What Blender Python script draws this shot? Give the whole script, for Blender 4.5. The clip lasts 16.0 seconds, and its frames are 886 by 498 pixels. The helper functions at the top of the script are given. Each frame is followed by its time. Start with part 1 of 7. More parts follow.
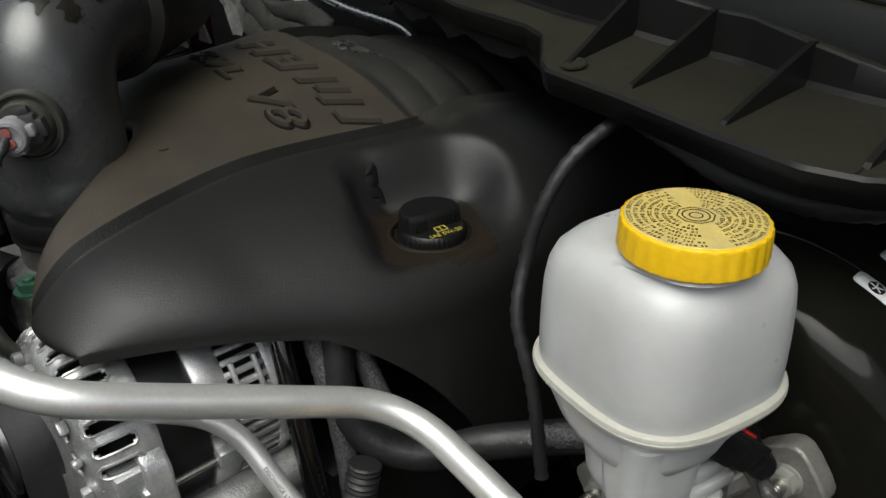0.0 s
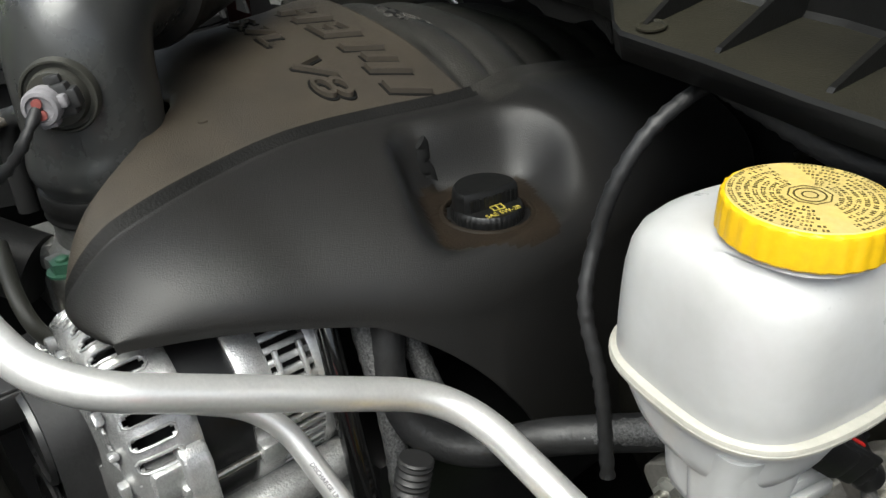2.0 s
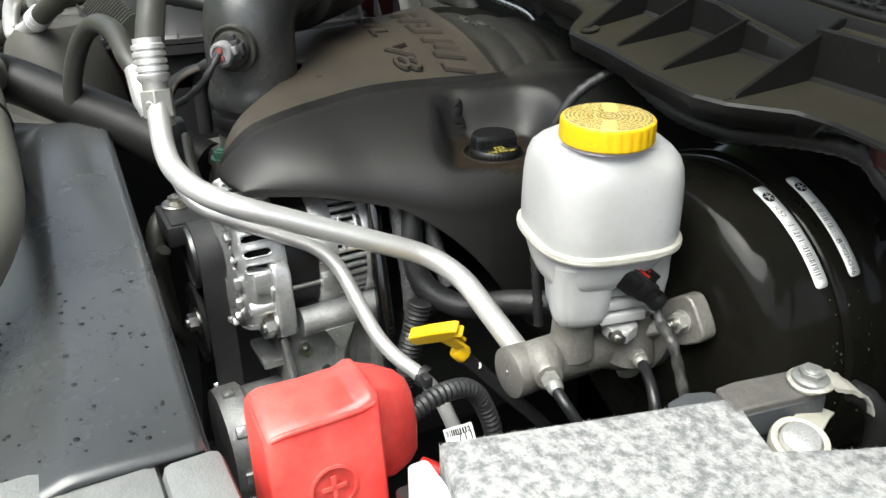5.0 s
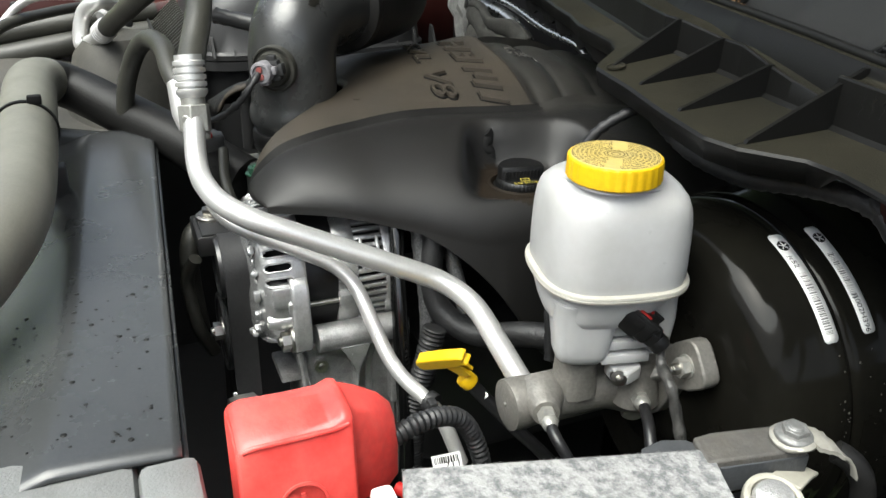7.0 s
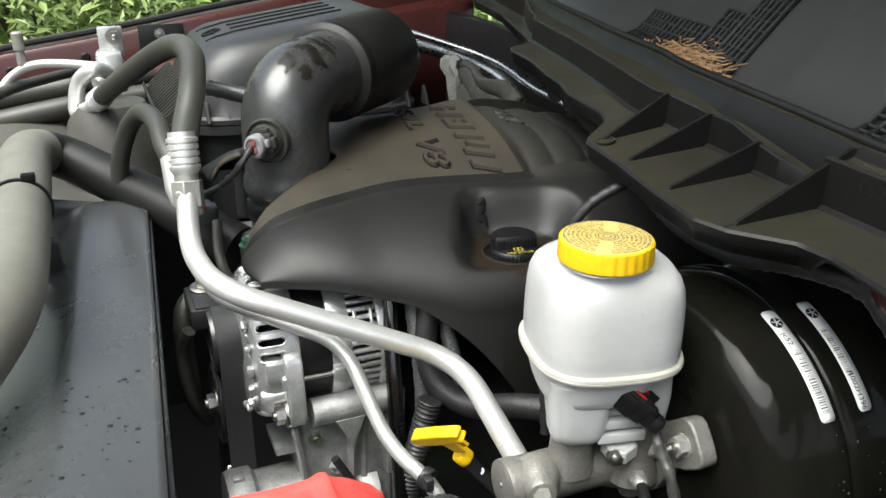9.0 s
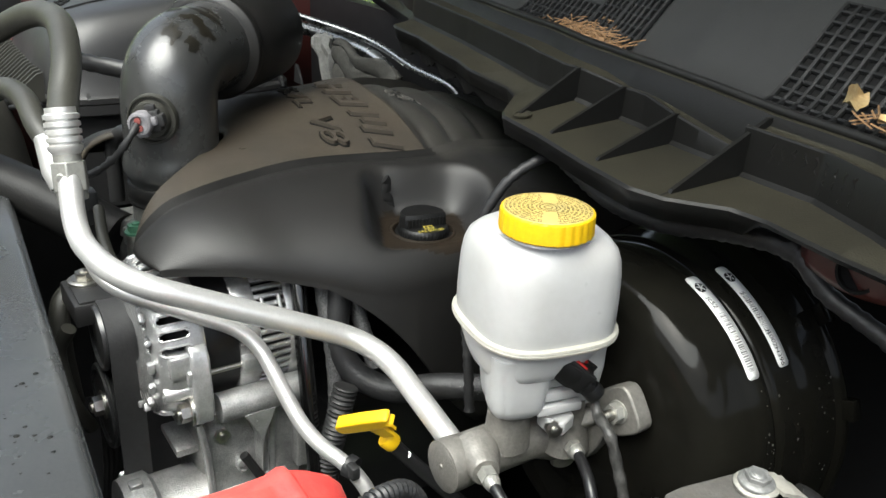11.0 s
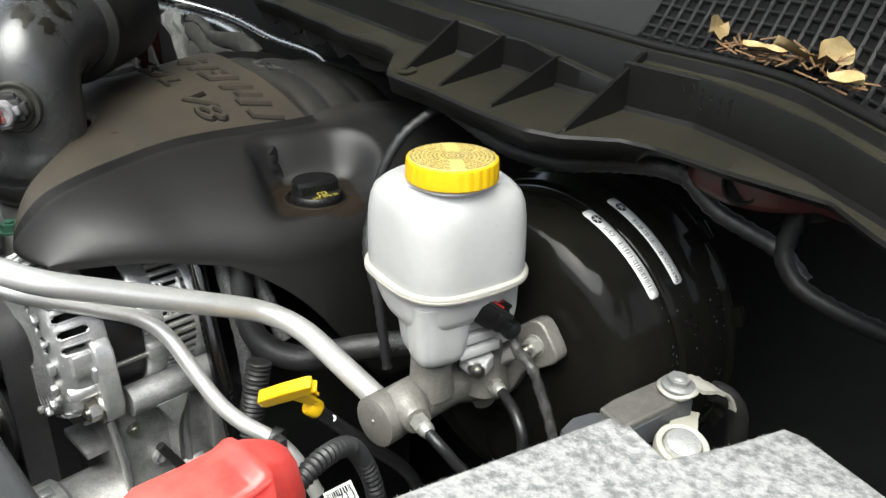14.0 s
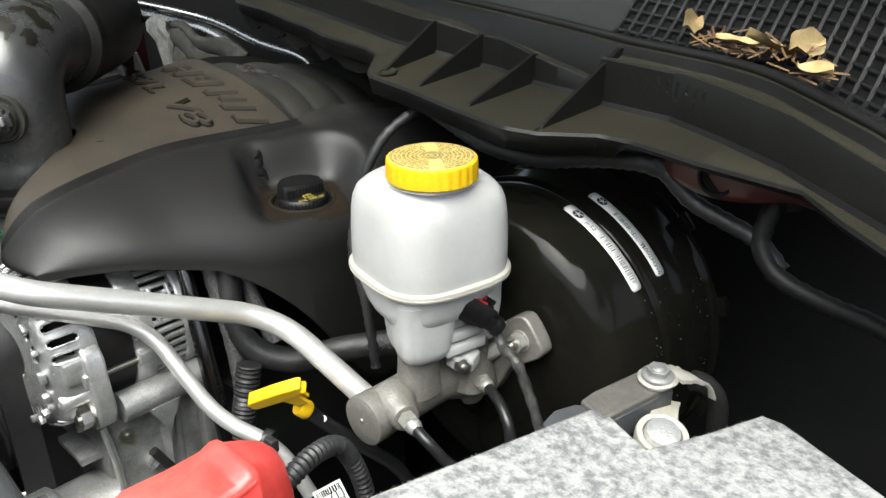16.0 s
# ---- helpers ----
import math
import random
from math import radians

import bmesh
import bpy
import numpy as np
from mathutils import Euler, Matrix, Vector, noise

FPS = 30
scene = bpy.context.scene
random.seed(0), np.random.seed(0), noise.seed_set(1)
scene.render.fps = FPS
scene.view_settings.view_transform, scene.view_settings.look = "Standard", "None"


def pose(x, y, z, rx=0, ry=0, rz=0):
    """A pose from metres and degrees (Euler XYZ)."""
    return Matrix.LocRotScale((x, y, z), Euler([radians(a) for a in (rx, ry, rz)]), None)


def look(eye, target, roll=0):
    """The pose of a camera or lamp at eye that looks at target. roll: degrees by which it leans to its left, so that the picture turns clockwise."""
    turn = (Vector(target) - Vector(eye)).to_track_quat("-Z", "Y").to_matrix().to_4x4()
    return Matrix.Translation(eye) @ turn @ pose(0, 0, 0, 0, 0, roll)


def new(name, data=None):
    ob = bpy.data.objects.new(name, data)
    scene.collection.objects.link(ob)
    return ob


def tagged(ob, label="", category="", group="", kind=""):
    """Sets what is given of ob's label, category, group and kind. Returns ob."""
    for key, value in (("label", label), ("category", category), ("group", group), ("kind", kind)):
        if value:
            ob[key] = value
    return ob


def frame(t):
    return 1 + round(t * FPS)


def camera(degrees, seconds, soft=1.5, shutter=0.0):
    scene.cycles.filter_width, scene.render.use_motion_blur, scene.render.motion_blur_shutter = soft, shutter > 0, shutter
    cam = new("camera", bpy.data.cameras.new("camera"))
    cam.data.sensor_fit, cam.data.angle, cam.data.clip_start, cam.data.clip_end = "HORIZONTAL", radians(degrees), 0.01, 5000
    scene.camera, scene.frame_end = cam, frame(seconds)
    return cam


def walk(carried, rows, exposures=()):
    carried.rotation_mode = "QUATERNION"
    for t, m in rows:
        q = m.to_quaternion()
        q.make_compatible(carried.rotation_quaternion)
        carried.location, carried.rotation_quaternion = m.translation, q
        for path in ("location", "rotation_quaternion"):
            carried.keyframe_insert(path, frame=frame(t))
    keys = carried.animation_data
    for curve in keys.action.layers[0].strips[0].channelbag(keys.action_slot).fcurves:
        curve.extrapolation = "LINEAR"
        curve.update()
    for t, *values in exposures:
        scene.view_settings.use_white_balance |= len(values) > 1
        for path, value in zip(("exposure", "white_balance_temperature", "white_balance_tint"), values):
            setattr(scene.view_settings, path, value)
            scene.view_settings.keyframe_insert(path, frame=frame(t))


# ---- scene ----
cam = camera(56.5, 16.0)
PATH = [
    (0, (0.558, -0.285, 1.337), (-0.751, 0.903, 0.402), -1.0),
    (0.5, (0.511, -0.273, 1.319), (-0.816, 0.898, 0.385), -1.6),
    (1, (0.516, -0.269, 1.319), (-0.823, 0.853, 0.346), -2.3),
    (1.5, (0.517, -0.27, 1.32), (-0.825, 0.849, 0.347), -2.1),
    (2, (0.521, -0.273, 1.321), (-0.82, 0.839, 0.338), -1.9),
    (2.5, (0.547, -0.277, 1.318), (-0.809, 0.817, 0.337), -1.4),
    (3, (0.65, -0.308, 1.342), (-0.772, 0.732, 0.394), -1.6),
    (3.5, (0.716, -0.318, 1.354), (-0.774, 0.655, 0.44), -2.4),
    (4, (0.758, -0.353, 1.359), (-0.761, 0.578, 0.452), -2.3),
    (6.5, (0.826, -0.305, 1.353), (-0.812, 0.408, 0.454), 1.8),
    (7, (0.828, -0.301, 1.361), (-0.834, 0.402, 0.497), 1.3),
    (7.5, (0.824, -0.301, 1.376), (-0.853, 0.384, 0.529), 1.2),
    (8, (0.825, -0.3, 1.379), (-0.864, 0.372, 0.546), 1.0),
    (8.5, (0.821, -0.292, 1.375), (-0.873, 0.391, 0.559), 0.7),
    (9, (0.818, -0.294, 1.387), (-0.878, 0.43, 0.613), 0.6),
    (9.5, (0.816, -0.294, 1.384), (-0.865, 0.492, 0.639), 2.7),
    (12, (0.751, -0.375, 1.365), (-0.621, 0.82, 0.536), 1.7),
    (12.5, (0.75, -0.376, 1.364), (-0.586, 0.856, 0.528), 1.3),
    (13, (0.751, -0.374, 1.362), (-0.549, 0.893, 0.523), 1.2),
    (13.5, (0.755, -0.376, 1.362), (-0.526, 0.909, 0.52), 1.2),
    (14, (0.763, -0.378, 1.361), (-0.506, 0.921, 0.522), 1.2),
    (14.5, (0.768, -0.377, 1.363), (-0.495, 0.924, 0.52), 0.7),
    (15, (0.77, -0.378, 1.366), (-0.489, 0.92, 0.512), 0.2),
    (15.5, (0.772, -0.376, 1.364), (-0.489, 0.919, 0.509), -0.1),
    (16, (0.774, -0.375, 1.364), (-0.488, 0.928, 0.521), -0.3),
]
walk(cam, [(t, look(eye, target, roll)) for t, eye, target, roll in PATH], exposures=[(0.0, 0.70, 6500, 5), (0.5, 0.90, 6500, 5), (1.5, 1.28, 6500, 5), (2.5, 1.54, 6500, 5), (3.0, 1.70, 6500, 5), (4.0, 1.88, 6500, 5), (6.5, 1.54, 6500, 5), (8.0, 1.62, 6500, 5), (9.5, 1.74, 6500, 5), (12.0, 1.72, 6500, 5), (16.0, 1.75, 6500, 5)])

# ---------------------------------------------------------------- world and light
world = bpy.data.worlds.new("sky")
scene.world = world
world.use_nodes = True
wn = world.node_tree.nodes
sky = wn.new("ShaderNodeTexSky")
sky.sky_type = "NISHITA"
sky.sun_disc = False
sky.sun_elevation = radians(64)
sky.sun_rotation = radians(152)
sky.air_density, sky.dust_density = 1.0, 6.0
haze = wn.new("ShaderNodeHueSaturation")
haze.inputs["Saturation"].default_value = 0.6
world.node_tree.links.new(sky.outputs[0], haze.inputs["Color"])
world.node_tree.links.new(haze.outputs[0], wn["Background"].inputs[0])
wn["Background"].inputs[1].default_value = 0.09

sun = new("sun", bpy.data.lights.new("sun", "SUN"))
sun.data.energy = 1.9
sun.data.angle = radians(55)
sun.data.color = (0.97, 1.0, 0.99)
sun.matrix_world = look((0.90, -1.32, 4.1), (0.2, 0.0, 1.0))


# ---------------------------------------------------------------- materials
def mat(name, color, rough=0.5, metal=0.0, vary=0.25, scale=40.0, bump=0.0, bump_scale=400.0, tint=None, spec=0.5,
        rough_vary=0.1, coat=0.0, sss=0.0, dust=None, dust_amount=0.0, per_object=0.0, transmission=0.0):
    """Principled surface with two scales of colour variation, optional fine relief and settled dust with its own pattern."""
    m = bpy.data.materials.new(name)
    m.use_nodes = True
    t = m.node_tree
    n, l = t.nodes, t.links
    b = n["Principled BSDF"]
    co = n.new("ShaderNodeTexCoord")
    big = n.new("ShaderNodeTexNoise")
    big.inputs["Scale"].default_value = scale
    big.inputs["Detail"].default_value = 6
    big.inputs["Roughness"].default_value = 0.65
    fine = n.new("ShaderNodeTexNoise")
    fine.inputs["Scale"].default_value = bump_scale
    fine.inputs["Detail"].default_value = 3
    l.new(co.outputs["Object"], big.inputs["Vector"])
    l.new(co.outputs["Object"], fine.inputs["Vector"])
    other = tint or tuple(c * (1 - vary) for c in color)
    mix = n.new("ShaderNodeMix")
    mix.data_type = "RGBA"
    ramp = n.new("ShaderNodeMapRange")
    ramp.inputs[1].default_value, ramp.inputs[2].default_value = 0.35, 0.68
    l.new(big.outputs["Fac"], ramp.inputs[0])
    l.new(ramp.outputs[0], mix.inputs["Factor"])
    mix.inputs["A"].default_value = (*color, 1)
    mix.inputs["B"].default_value = (*other, 1)
    out = mix.outputs["Result"]
    grain = n.new("ShaderNodeMix")
    grain.data_type, grain.blend_type = "RGBA", "MULTIPLY"
    gr = n.new("ShaderNodeMapRange")
    gr.inputs[1].default_value, gr.inputs[2].default_value = 0.3, 0.7
    gr.inputs[3].default_value, gr.inputs[4].default_value = 1 - vary * 0.6, 1.0
    l.new(fine.outputs["Fac"], gr.inputs[0])
    grain.inputs["Factor"].default_value = 1.0
    l.new(out, grain.inputs["A"])
    l.new(gr.outputs[0], grain.inputs["B"])
    out = grain.outputs["Result"]
    if per_object:
        info = n.new("ShaderNodeObjectInfo")
        hv = n.new("ShaderNodeHueSaturation")
        pr = n.new("ShaderNodeMapRange")
        pr.inputs[3].default_value, pr.inputs[4].default_value = 1 - per_object, 1 + per_object
        l.new(info.outputs["Random"], pr.inputs[0])
        l.new(pr.outputs[0], hv.inputs["Value"])
        l.new(out, hv.inputs["Color"])
        out = hv.outputs["Color"]
    if dust:
        dn = n.new("ShaderNodeTexNoise")
        dn.inputs["Scale"].default_value = scale * 0.35
        dn.inputs["Detail"].default_value = 8
        dn.inputs["Roughness"].default_value = 0.7
        l.new(co.outputs["Object"], dn.inputs["Vector"])
        dm = n.new("ShaderNodeMapRange")
        dm.inputs[1].default_value, dm.inputs[2].default_value = 0.32, 0.72
        dm.inputs[3].default_value, dm.inputs[4].default_value = dust_amount * 0.25, dust_amount
        l.new(dn.outputs["Fac"], dm.inputs[0])
        speck = n.new("ShaderNodeTexVoronoi")
        speck.inputs["Scale"].default_value = 260
        l.new(co.outputs["Object"], speck.inputs["Vector"])
        sp = n.new("ShaderNodeMapRange")
        sp.inputs[1].default_value, sp.inputs[2].default_value = 0.10, 0.16
        sp.inputs[3].default_value, sp.inputs[4].default_value = 0.25 * dust_amount, 0.0
        l.new(speck.outputs["Distance"], sp.inputs[0])
        add = n.new("ShaderNodeMath")
        add.operation, add.use_clamp = "ADD", True
        l.new(dm.outputs[0], add.inputs[0])
        l.new(sp.outputs[0], add.inputs[1])
        d = n.new("ShaderNodeMix")
        d.data_type = "RGBA"
        l.new(add.outputs[0], d.inputs["Factor"])
        l.new(out, d.inputs["A"])
        d.inputs["B"].default_value = (*dust, 1)
        out = d.outputs["Result"]
    l.new(out, b.inputs["Base Color"])
    rr = n.new("ShaderNodeMapRange")
    rr.inputs[3].default_value, rr.inputs[4].default_value = max(0.02, rough - rough_vary), min(1, rough + rough_vary)
    l.new(big.outputs["Fac"], rr.inputs[0])
    l.new(rr.outputs[0], b.inputs["Roughness"])
    b.inputs["Metallic"].default_value = metal
    b.inputs["Specular IOR Level"].default_value = spec
    b.inputs["Coat Weight"].default_value = coat
    b.inputs["Coat Roughness"].default_value = 0.08
    b.inputs["Transmission Weight"].default_value = transmission
    if sss:
        b.inputs["Subsurface Weight"].default_value = sss
        b.inputs["Subsurface Radius"].default_value = (0.02, 0.02, 0.018)
        b.inputs["Subsurface Scale"].default_value = 0.5
    if bump:
        bp = n.new("ShaderNodeBump")
        bp.inputs["Strength"].default_value = bump
        bp.inputs["Distance"].default_value = 0.001
        l.new(fine.outputs["Fac"], bp.inputs["Height"])
        l.new(bp.outputs["Normal"], b.inputs["Normal"])
    return m


DUST = (0.125, 0.113, 0.096)
M_COVER = mat("textured_black_plastic", (0.010, 0.0104, 0.0112), 0.42, vary=0.3, scale=9, bump=0.3, bump_scale=1100, spec=0.36, dust=(0.115, 0.100, 0.078), dust_amount=0.08)
M_RUNNER = mat("scuffed_dark_plastic", (0.011, 0.011, 0.011), 0.46, vary=0.4, scale=50, bump=0.4, bump_scale=600, spec=0.32, dust=(0.105, 0.098, 0.082), dust_amount=0.26)
M_GRIME = mat("oily_brown_grime", (0.007, 0.006, 0.005), 0.55, vary=0.4, scale=60, bump=0.4, bump_scale=500, spec=0.18, dust=(0.075, 0.050, 0.028), dust_amount=0.22)
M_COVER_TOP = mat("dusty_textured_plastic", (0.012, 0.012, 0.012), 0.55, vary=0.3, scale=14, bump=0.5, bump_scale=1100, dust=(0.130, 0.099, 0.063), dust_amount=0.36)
M_FLAKE = mat("scuffed_plastic_flake", (0.060, 0.056, 0.048), 0.6, vary=0.4, scale=120, bump=0.5, bump_scale=500)
M_COVER_DARK = mat("grained_black_plastic", (0.006, 0.006, 0.006), 0.6, vary=0.4, scale=60, bump=0.5, bump_scale=500, spec=0.15, dust=DUST, dust_amount=0.03)
M_PLASTIC = mat("black_plastic", (0.020, 0.021, 0.023), 0.42, vary=0.3, scale=14, bump=0.1, dust=DUST, dust_amount=0.10)
M_TUBE = mat("intake_black_plastic", (0.011, 0.0115, 0.013), 0.28, vary=0.35, scale=16, bump=0.05, spec=0.7, dust=(0.15, 0.152, 0.145), dust_amount=0.32)
M_COWL = mat("dusty_weathered_plastic", (0.012, 0.012, 0.010), 0.52, vary=0.3, scale=14, bump=0.4, bump_scale=700, spec=0.26, dust=(0.125, 0.111, 0.066), dust_amount=0.20)
M_COWL_CLEAN = mat("bare_weathered_plastic", (0.008, 0.008, 0.008), 0.42, vary=0.3, scale=12, bump=0.15, bump_scale=700, spec=0.22, dust=(0.10, 0.10, 0.08), dust_amount=0.03)
M_DECK = mat("satin_grey_cowl_plastic", (0.030, 0.031, 0.032), 0.36, vary=0.25, scale=10, bump=0.12, bump_scale=700, spec=0.45, dust=(0.14, 0.14, 0.13), dust_amount=0.12)
M_VENT = mat("black_vent_plastic", (0.014, 0.0145, 0.015), 0.42, vary=0.3, scale=60, bump=0.2, bump_scale=500, spec=0.4)
M_DUSTY = mat("dust_caked_clamp", (0.07, 0.07, 0.07), 0.7, vary=0.5, scale=70, bump=0.6, bump_scale=500, dust=(0.18, 0.162, 0.135), dust_amount=0.55)
M_FUSE = mat("dusty_fuse_box_plastic", (0.15, 0.155, 0.153), 0.5, vary=0.35, scale=22, bump=0.5, bump_scale=600, dust=(0.33, 0.335, 0.33), dust_amount=0.6)
M_RUBBER = mat("black_rubber", (0.010, 0.010, 0.010), 0.50, vary=0.35, scale=30, bump=0.2, spec=0.28, dust=DUST, dust_amount=0.03)
M_ACHOSE = mat("grey_black_hose_rubber", (0.030, 0.030, 0.026), 0.45, vary=0.3, scale=20, bump=0.2, dust=(0.13, 0.125, 0.10), dust_amount=0.25)
M_CAP = mat("satin_black_cap", (0.008, 0.008, 0.008), 0.38, vary=0.3, scale=30, bump=0.1)
M_HOSE = mat("grey_bloomed_rubber", (0.135, 0.133, 0.112), 0.5, vary=0.25, scale=14, bump=0.2, dust=(0.26, 0.252, 0.215), dust_amount=0.4)
M_PAINT_BLACK = mat("gloss_black_paint", (0.004, 0.004, 0.004), 0.10, vary=0.4, scale=20, spec=0.11, rough_vary=0.05, bump=0.04, bump_scale=120, dust=(0.13, 0.12, 0.08), dust_amount=0.06)
M_STEEL_BLACK = mat("black_steel", (0.015, 0.015, 0.016), 0.35, vary=0.3, scale=30, bump=0.1)
M_ALU_TUBE = mat("drawn_aluminium", (0.84, 0.83, 0.81), 0.38, metal=0.7, vary=0.12, scale=25, bump=0.08, bump_scale=500, rough_vary=0.08)
M_ALU_PIPE = mat("greyed_aluminium_pipe", (0.60, 0.61, 0.60), 0.28, metal=1.0, vary=0.2, scale=40, bump=0.08, bump_scale=500)
M_FOAM = mat("torn_white_foam", (0.20, 0.20, 0.19), 0.9, vary=0.4, scale=60, bump=0.8, bump_scale=300)
M_MATTING = mat("grey_insulation", (0.045, 0.044, 0.038), 0.9, vary=0.5, scale=70, bump=0.9, bump_scale=300)
M_ALU_CAST = mat("cast_aluminium", (0.82, 0.82, 0.81), 0.24, metal=0.65, vary=0.35, scale=60, bump=0.4, bump_scale=900)
M_ALU_DULL = mat("weathered_aluminium_casting", (0.64, 0.64, 0.63), 0.33, metal=0.5, vary=0.5, scale=40, bump=0.6, bump_scale=700)
M_ALU_GREY = mat("greasy_grey_casting", (0.20, 0.20, 0.19), 0.42, metal=0.3, vary=0.5, scale=50, bump=0.5, bump_scale=600)
M_PULLEY = mat("worn_dark_steel", (0.11, 0.11, 0.112), 0.30, metal=0.6, vary=0.4, scale=40)
M_MC = mat("anodised_grey_casting", (0.27, 0.258, 0.235), 0.46, metal=0.45, vary=0.35, scale=24, bump=0.5, bump_scale=380, tint=(0.20, 0.19, 0.172))
M_ZINC_GREY = mat("dull_zinc_nut", (0.46, 0.455, 0.42), 0.42, metal=0.6, vary=0.25, scale=60)
M_ZINC_DULL = mat("dull_grey_bolt_steel", (0.34, 0.34, 0.33), 0.45, metal=0.5, vary=0.4, scale=60, bump=0.3)
M_SLATE = mat("blue_grey_vinyl", (0.045, 0.050, 0.058), 0.5, vary=0.4, scale=40, bump=0.3, dust=(0.17, 0.168, 0.16), dust_amount=0.25)
M_CREAM = mat("cream_lead_oxide", (0.46, 0.44, 0.37), 0.55, vary=0.25, scale=50, bump=0.3)
M_GLOSS_TUBE = mat("gloss_black_tube", (0.006, 0.006, 0.006), 0.12, vary=0.3, scale=30, spec=0.9, rough_vary=0.04, bump=0.03)
M_ZINC = mat("zinc_plated_steel", (0.62, 0.60, 0.55), 0.32, metal=1.0, vary=0.25, scale=60)
M_TANK = mat("translucent_white_plastic", (0.50, 0.503, 0.502), 0.30, vary=0.06, scale=18, sss=0.2, bump=0.08, bump_scale=150, tint=(0.45, 0.45, 0.438), spec=0.5)
M_TANK_SEAM = mat("yellowed_white_plastic", (0.47, 0.455, 0.40), 0.42, vary=0.15, scale=40, sss=0.1)
M_YELLOW = mat("yellow_plastic", (0.82, 0.50, 0.012), 0.36, vary=0.12, scale=30, bump=0.08, spec=0.4)
M_YELLOW_TOP = mat("dusty_yellow_plastic", (0.66, 0.50, 0.14), 0.55, vary=0.2, scale=50, bump=0.1, tint=(0.52, 0.42, 0.17))
M_PRINT = mat("dark_olive_print", (0.13, 0.10, 0.025), 0.6, vary=0.3, scale=200)
M_YELLOW_PRINT = mat("yellow_print", (0.42, 0.34, 0.06), 0.6, vary=0.3, scale=150)
M_RED = mat("red_vinyl", (0.82, 0.050, 0.045), 0.34, vary=0.25, scale=22, bump=0.35, bump_scale=160, sss=0.1, tint=(0.88, 0.12, 0.10))
M_RED_CLIP = mat("red_plastic_clip", (0.36, 0.014, 0.012), 0.4, vary=0.15)
M_RED_DULL = mat("faded_red_seal", (0.30, 0.085, 0.075), 0.5, vary=0.25, scale=120)
M_LINER = mat("dark_bonnet_liner", (0.022, 0.022, 0.022), 0.9, vary=0.3, scale=30, bump=0.5)
M_LABEL = mat("white_paper_label", (0.78, 0.78, 0.76), 0.5, vary=0.06, scale=60)
# black for print and ties; also paints the shade inside holes and vents
M_INK_SHADE = mat("ink_and_shade_black", (0.006, 0.006, 0.006), 0.7, vary=0.1, spec=0.15)
M_INK_GREY = mat("grey_ink", (0.16, 0.16, 0.16), 0.6, vary=0.2)
M_GREY_PLUG = mat("grey_nylon", (0.27, 0.26, 0.275), 0.5, vary=0.3, scale=90)
M_LEAD = mat("oxidised_lead", (0.40, 0.385, 0.34), 0.45, metal=0.3, vary=0.35, scale=50, bump=0.4)
M_GREEN = mat("green_coated_bolt", (0.045, 0.13, 0.08), 0.4, vary=0.3, scale=80)
M_MAROON = mat("maroon_paint", (0.065, 0.012, 0.010), 0.30, vary=0.3, scale=12, coat=0.2, dust=(0.14, 0.095, 0.08), dust_amount=0.13)
M_BELT = mat("ribbed_belt_rubber", (0.040, 0.040, 0.041), 0.55, vary=0.25, scale=60, bump=0.2)
M_SHROUD = mat("satin_shroud_plastic", (0.040, 0.043, 0.045), 0.26, vary=0.25, scale=8, bump=0.06, spec=0.6, dust=(0.17, 0.17, 0.165), dust_amount=0.14)
M_SMUDGE = mat("oily_smudge", (0.008, 0.0075, 0.006), 0.42, vary=0.5, scale=60, spec=0.3, bump=0.1, tint=(0.020, 0.017, 0.011))
M_TRAY = mat("dust_coated_black_plastic", (0.030, 0.030, 0.028), 0.55, vary=0.4, scale=18, bump=0.3, bump_scale=500, spec=0.35, dust=(0.19, 0.178, 0.150), dust_amount=0.45)
M_WATER = mat("dark_water_drop", (0.010, 0.010, 0.010), 0.45, vary=0.1, rough_vary=0.05, spec=0.2)
M_BRAID = mat("woven_braid", (0.016, 0.016, 0.017), 0.4, vary=0.6, scale=620, bump=0.8, bump_scale=900, tint=(0.17, 0.17, 0.17))
M_TAPE = mat("cloth_tape", (0.020, 0.020, 0.021), 0.5, vary=0.4, scale=90, bump=0.5, bump_scale=250)
M_LOOM = mat("worn_grey_cloth_tape", (0.022, 0.022, 0.021), 0.42, vary=0.6, scale=160, bump=0.8, bump_scale=350, tint=(0.085, 0.083, 0.078))
M_LEAF = mat("dry_leaf", (0.58, 0.46, 0.24), 0.7, vary=0.4, scale=60, tint=(0.42, 0.27, 0.11), per_object=0.25)
M_NEEDLE = mat("dry_pine_needles", (0.27, 0.15, 0.065), 0.75, vary=0.5, scale=80, per_object=0.35)
M_GLASS = mat("dark_windscreen_glass", (0.015, 0.018, 0.02), 0.05, vary=0.1, scale=3, spec=0.6, rough_vary=0.02)
M_GRASS = mat("grass", (0.06, 0.10, 0.025), 0.9, vary=0.5, scale=3)
M_FOLIAGE = mat("hedge_leaves", (0.33, 0.45, 0.14), 0.5, vary=0.5, scale=4, tint=(0.40, 0.50, 0.18), per_object=0.2)
M_SKY_BLOCK = mat("brown_blocking_wall", (0.13, 0.105, 0.085), 0.85, vary=0.3, scale=6, bump=0.3)
M_BARK = mat("bark", (0.12, 0.085, 0.06), 0.9, vary=0.4, scale=20)


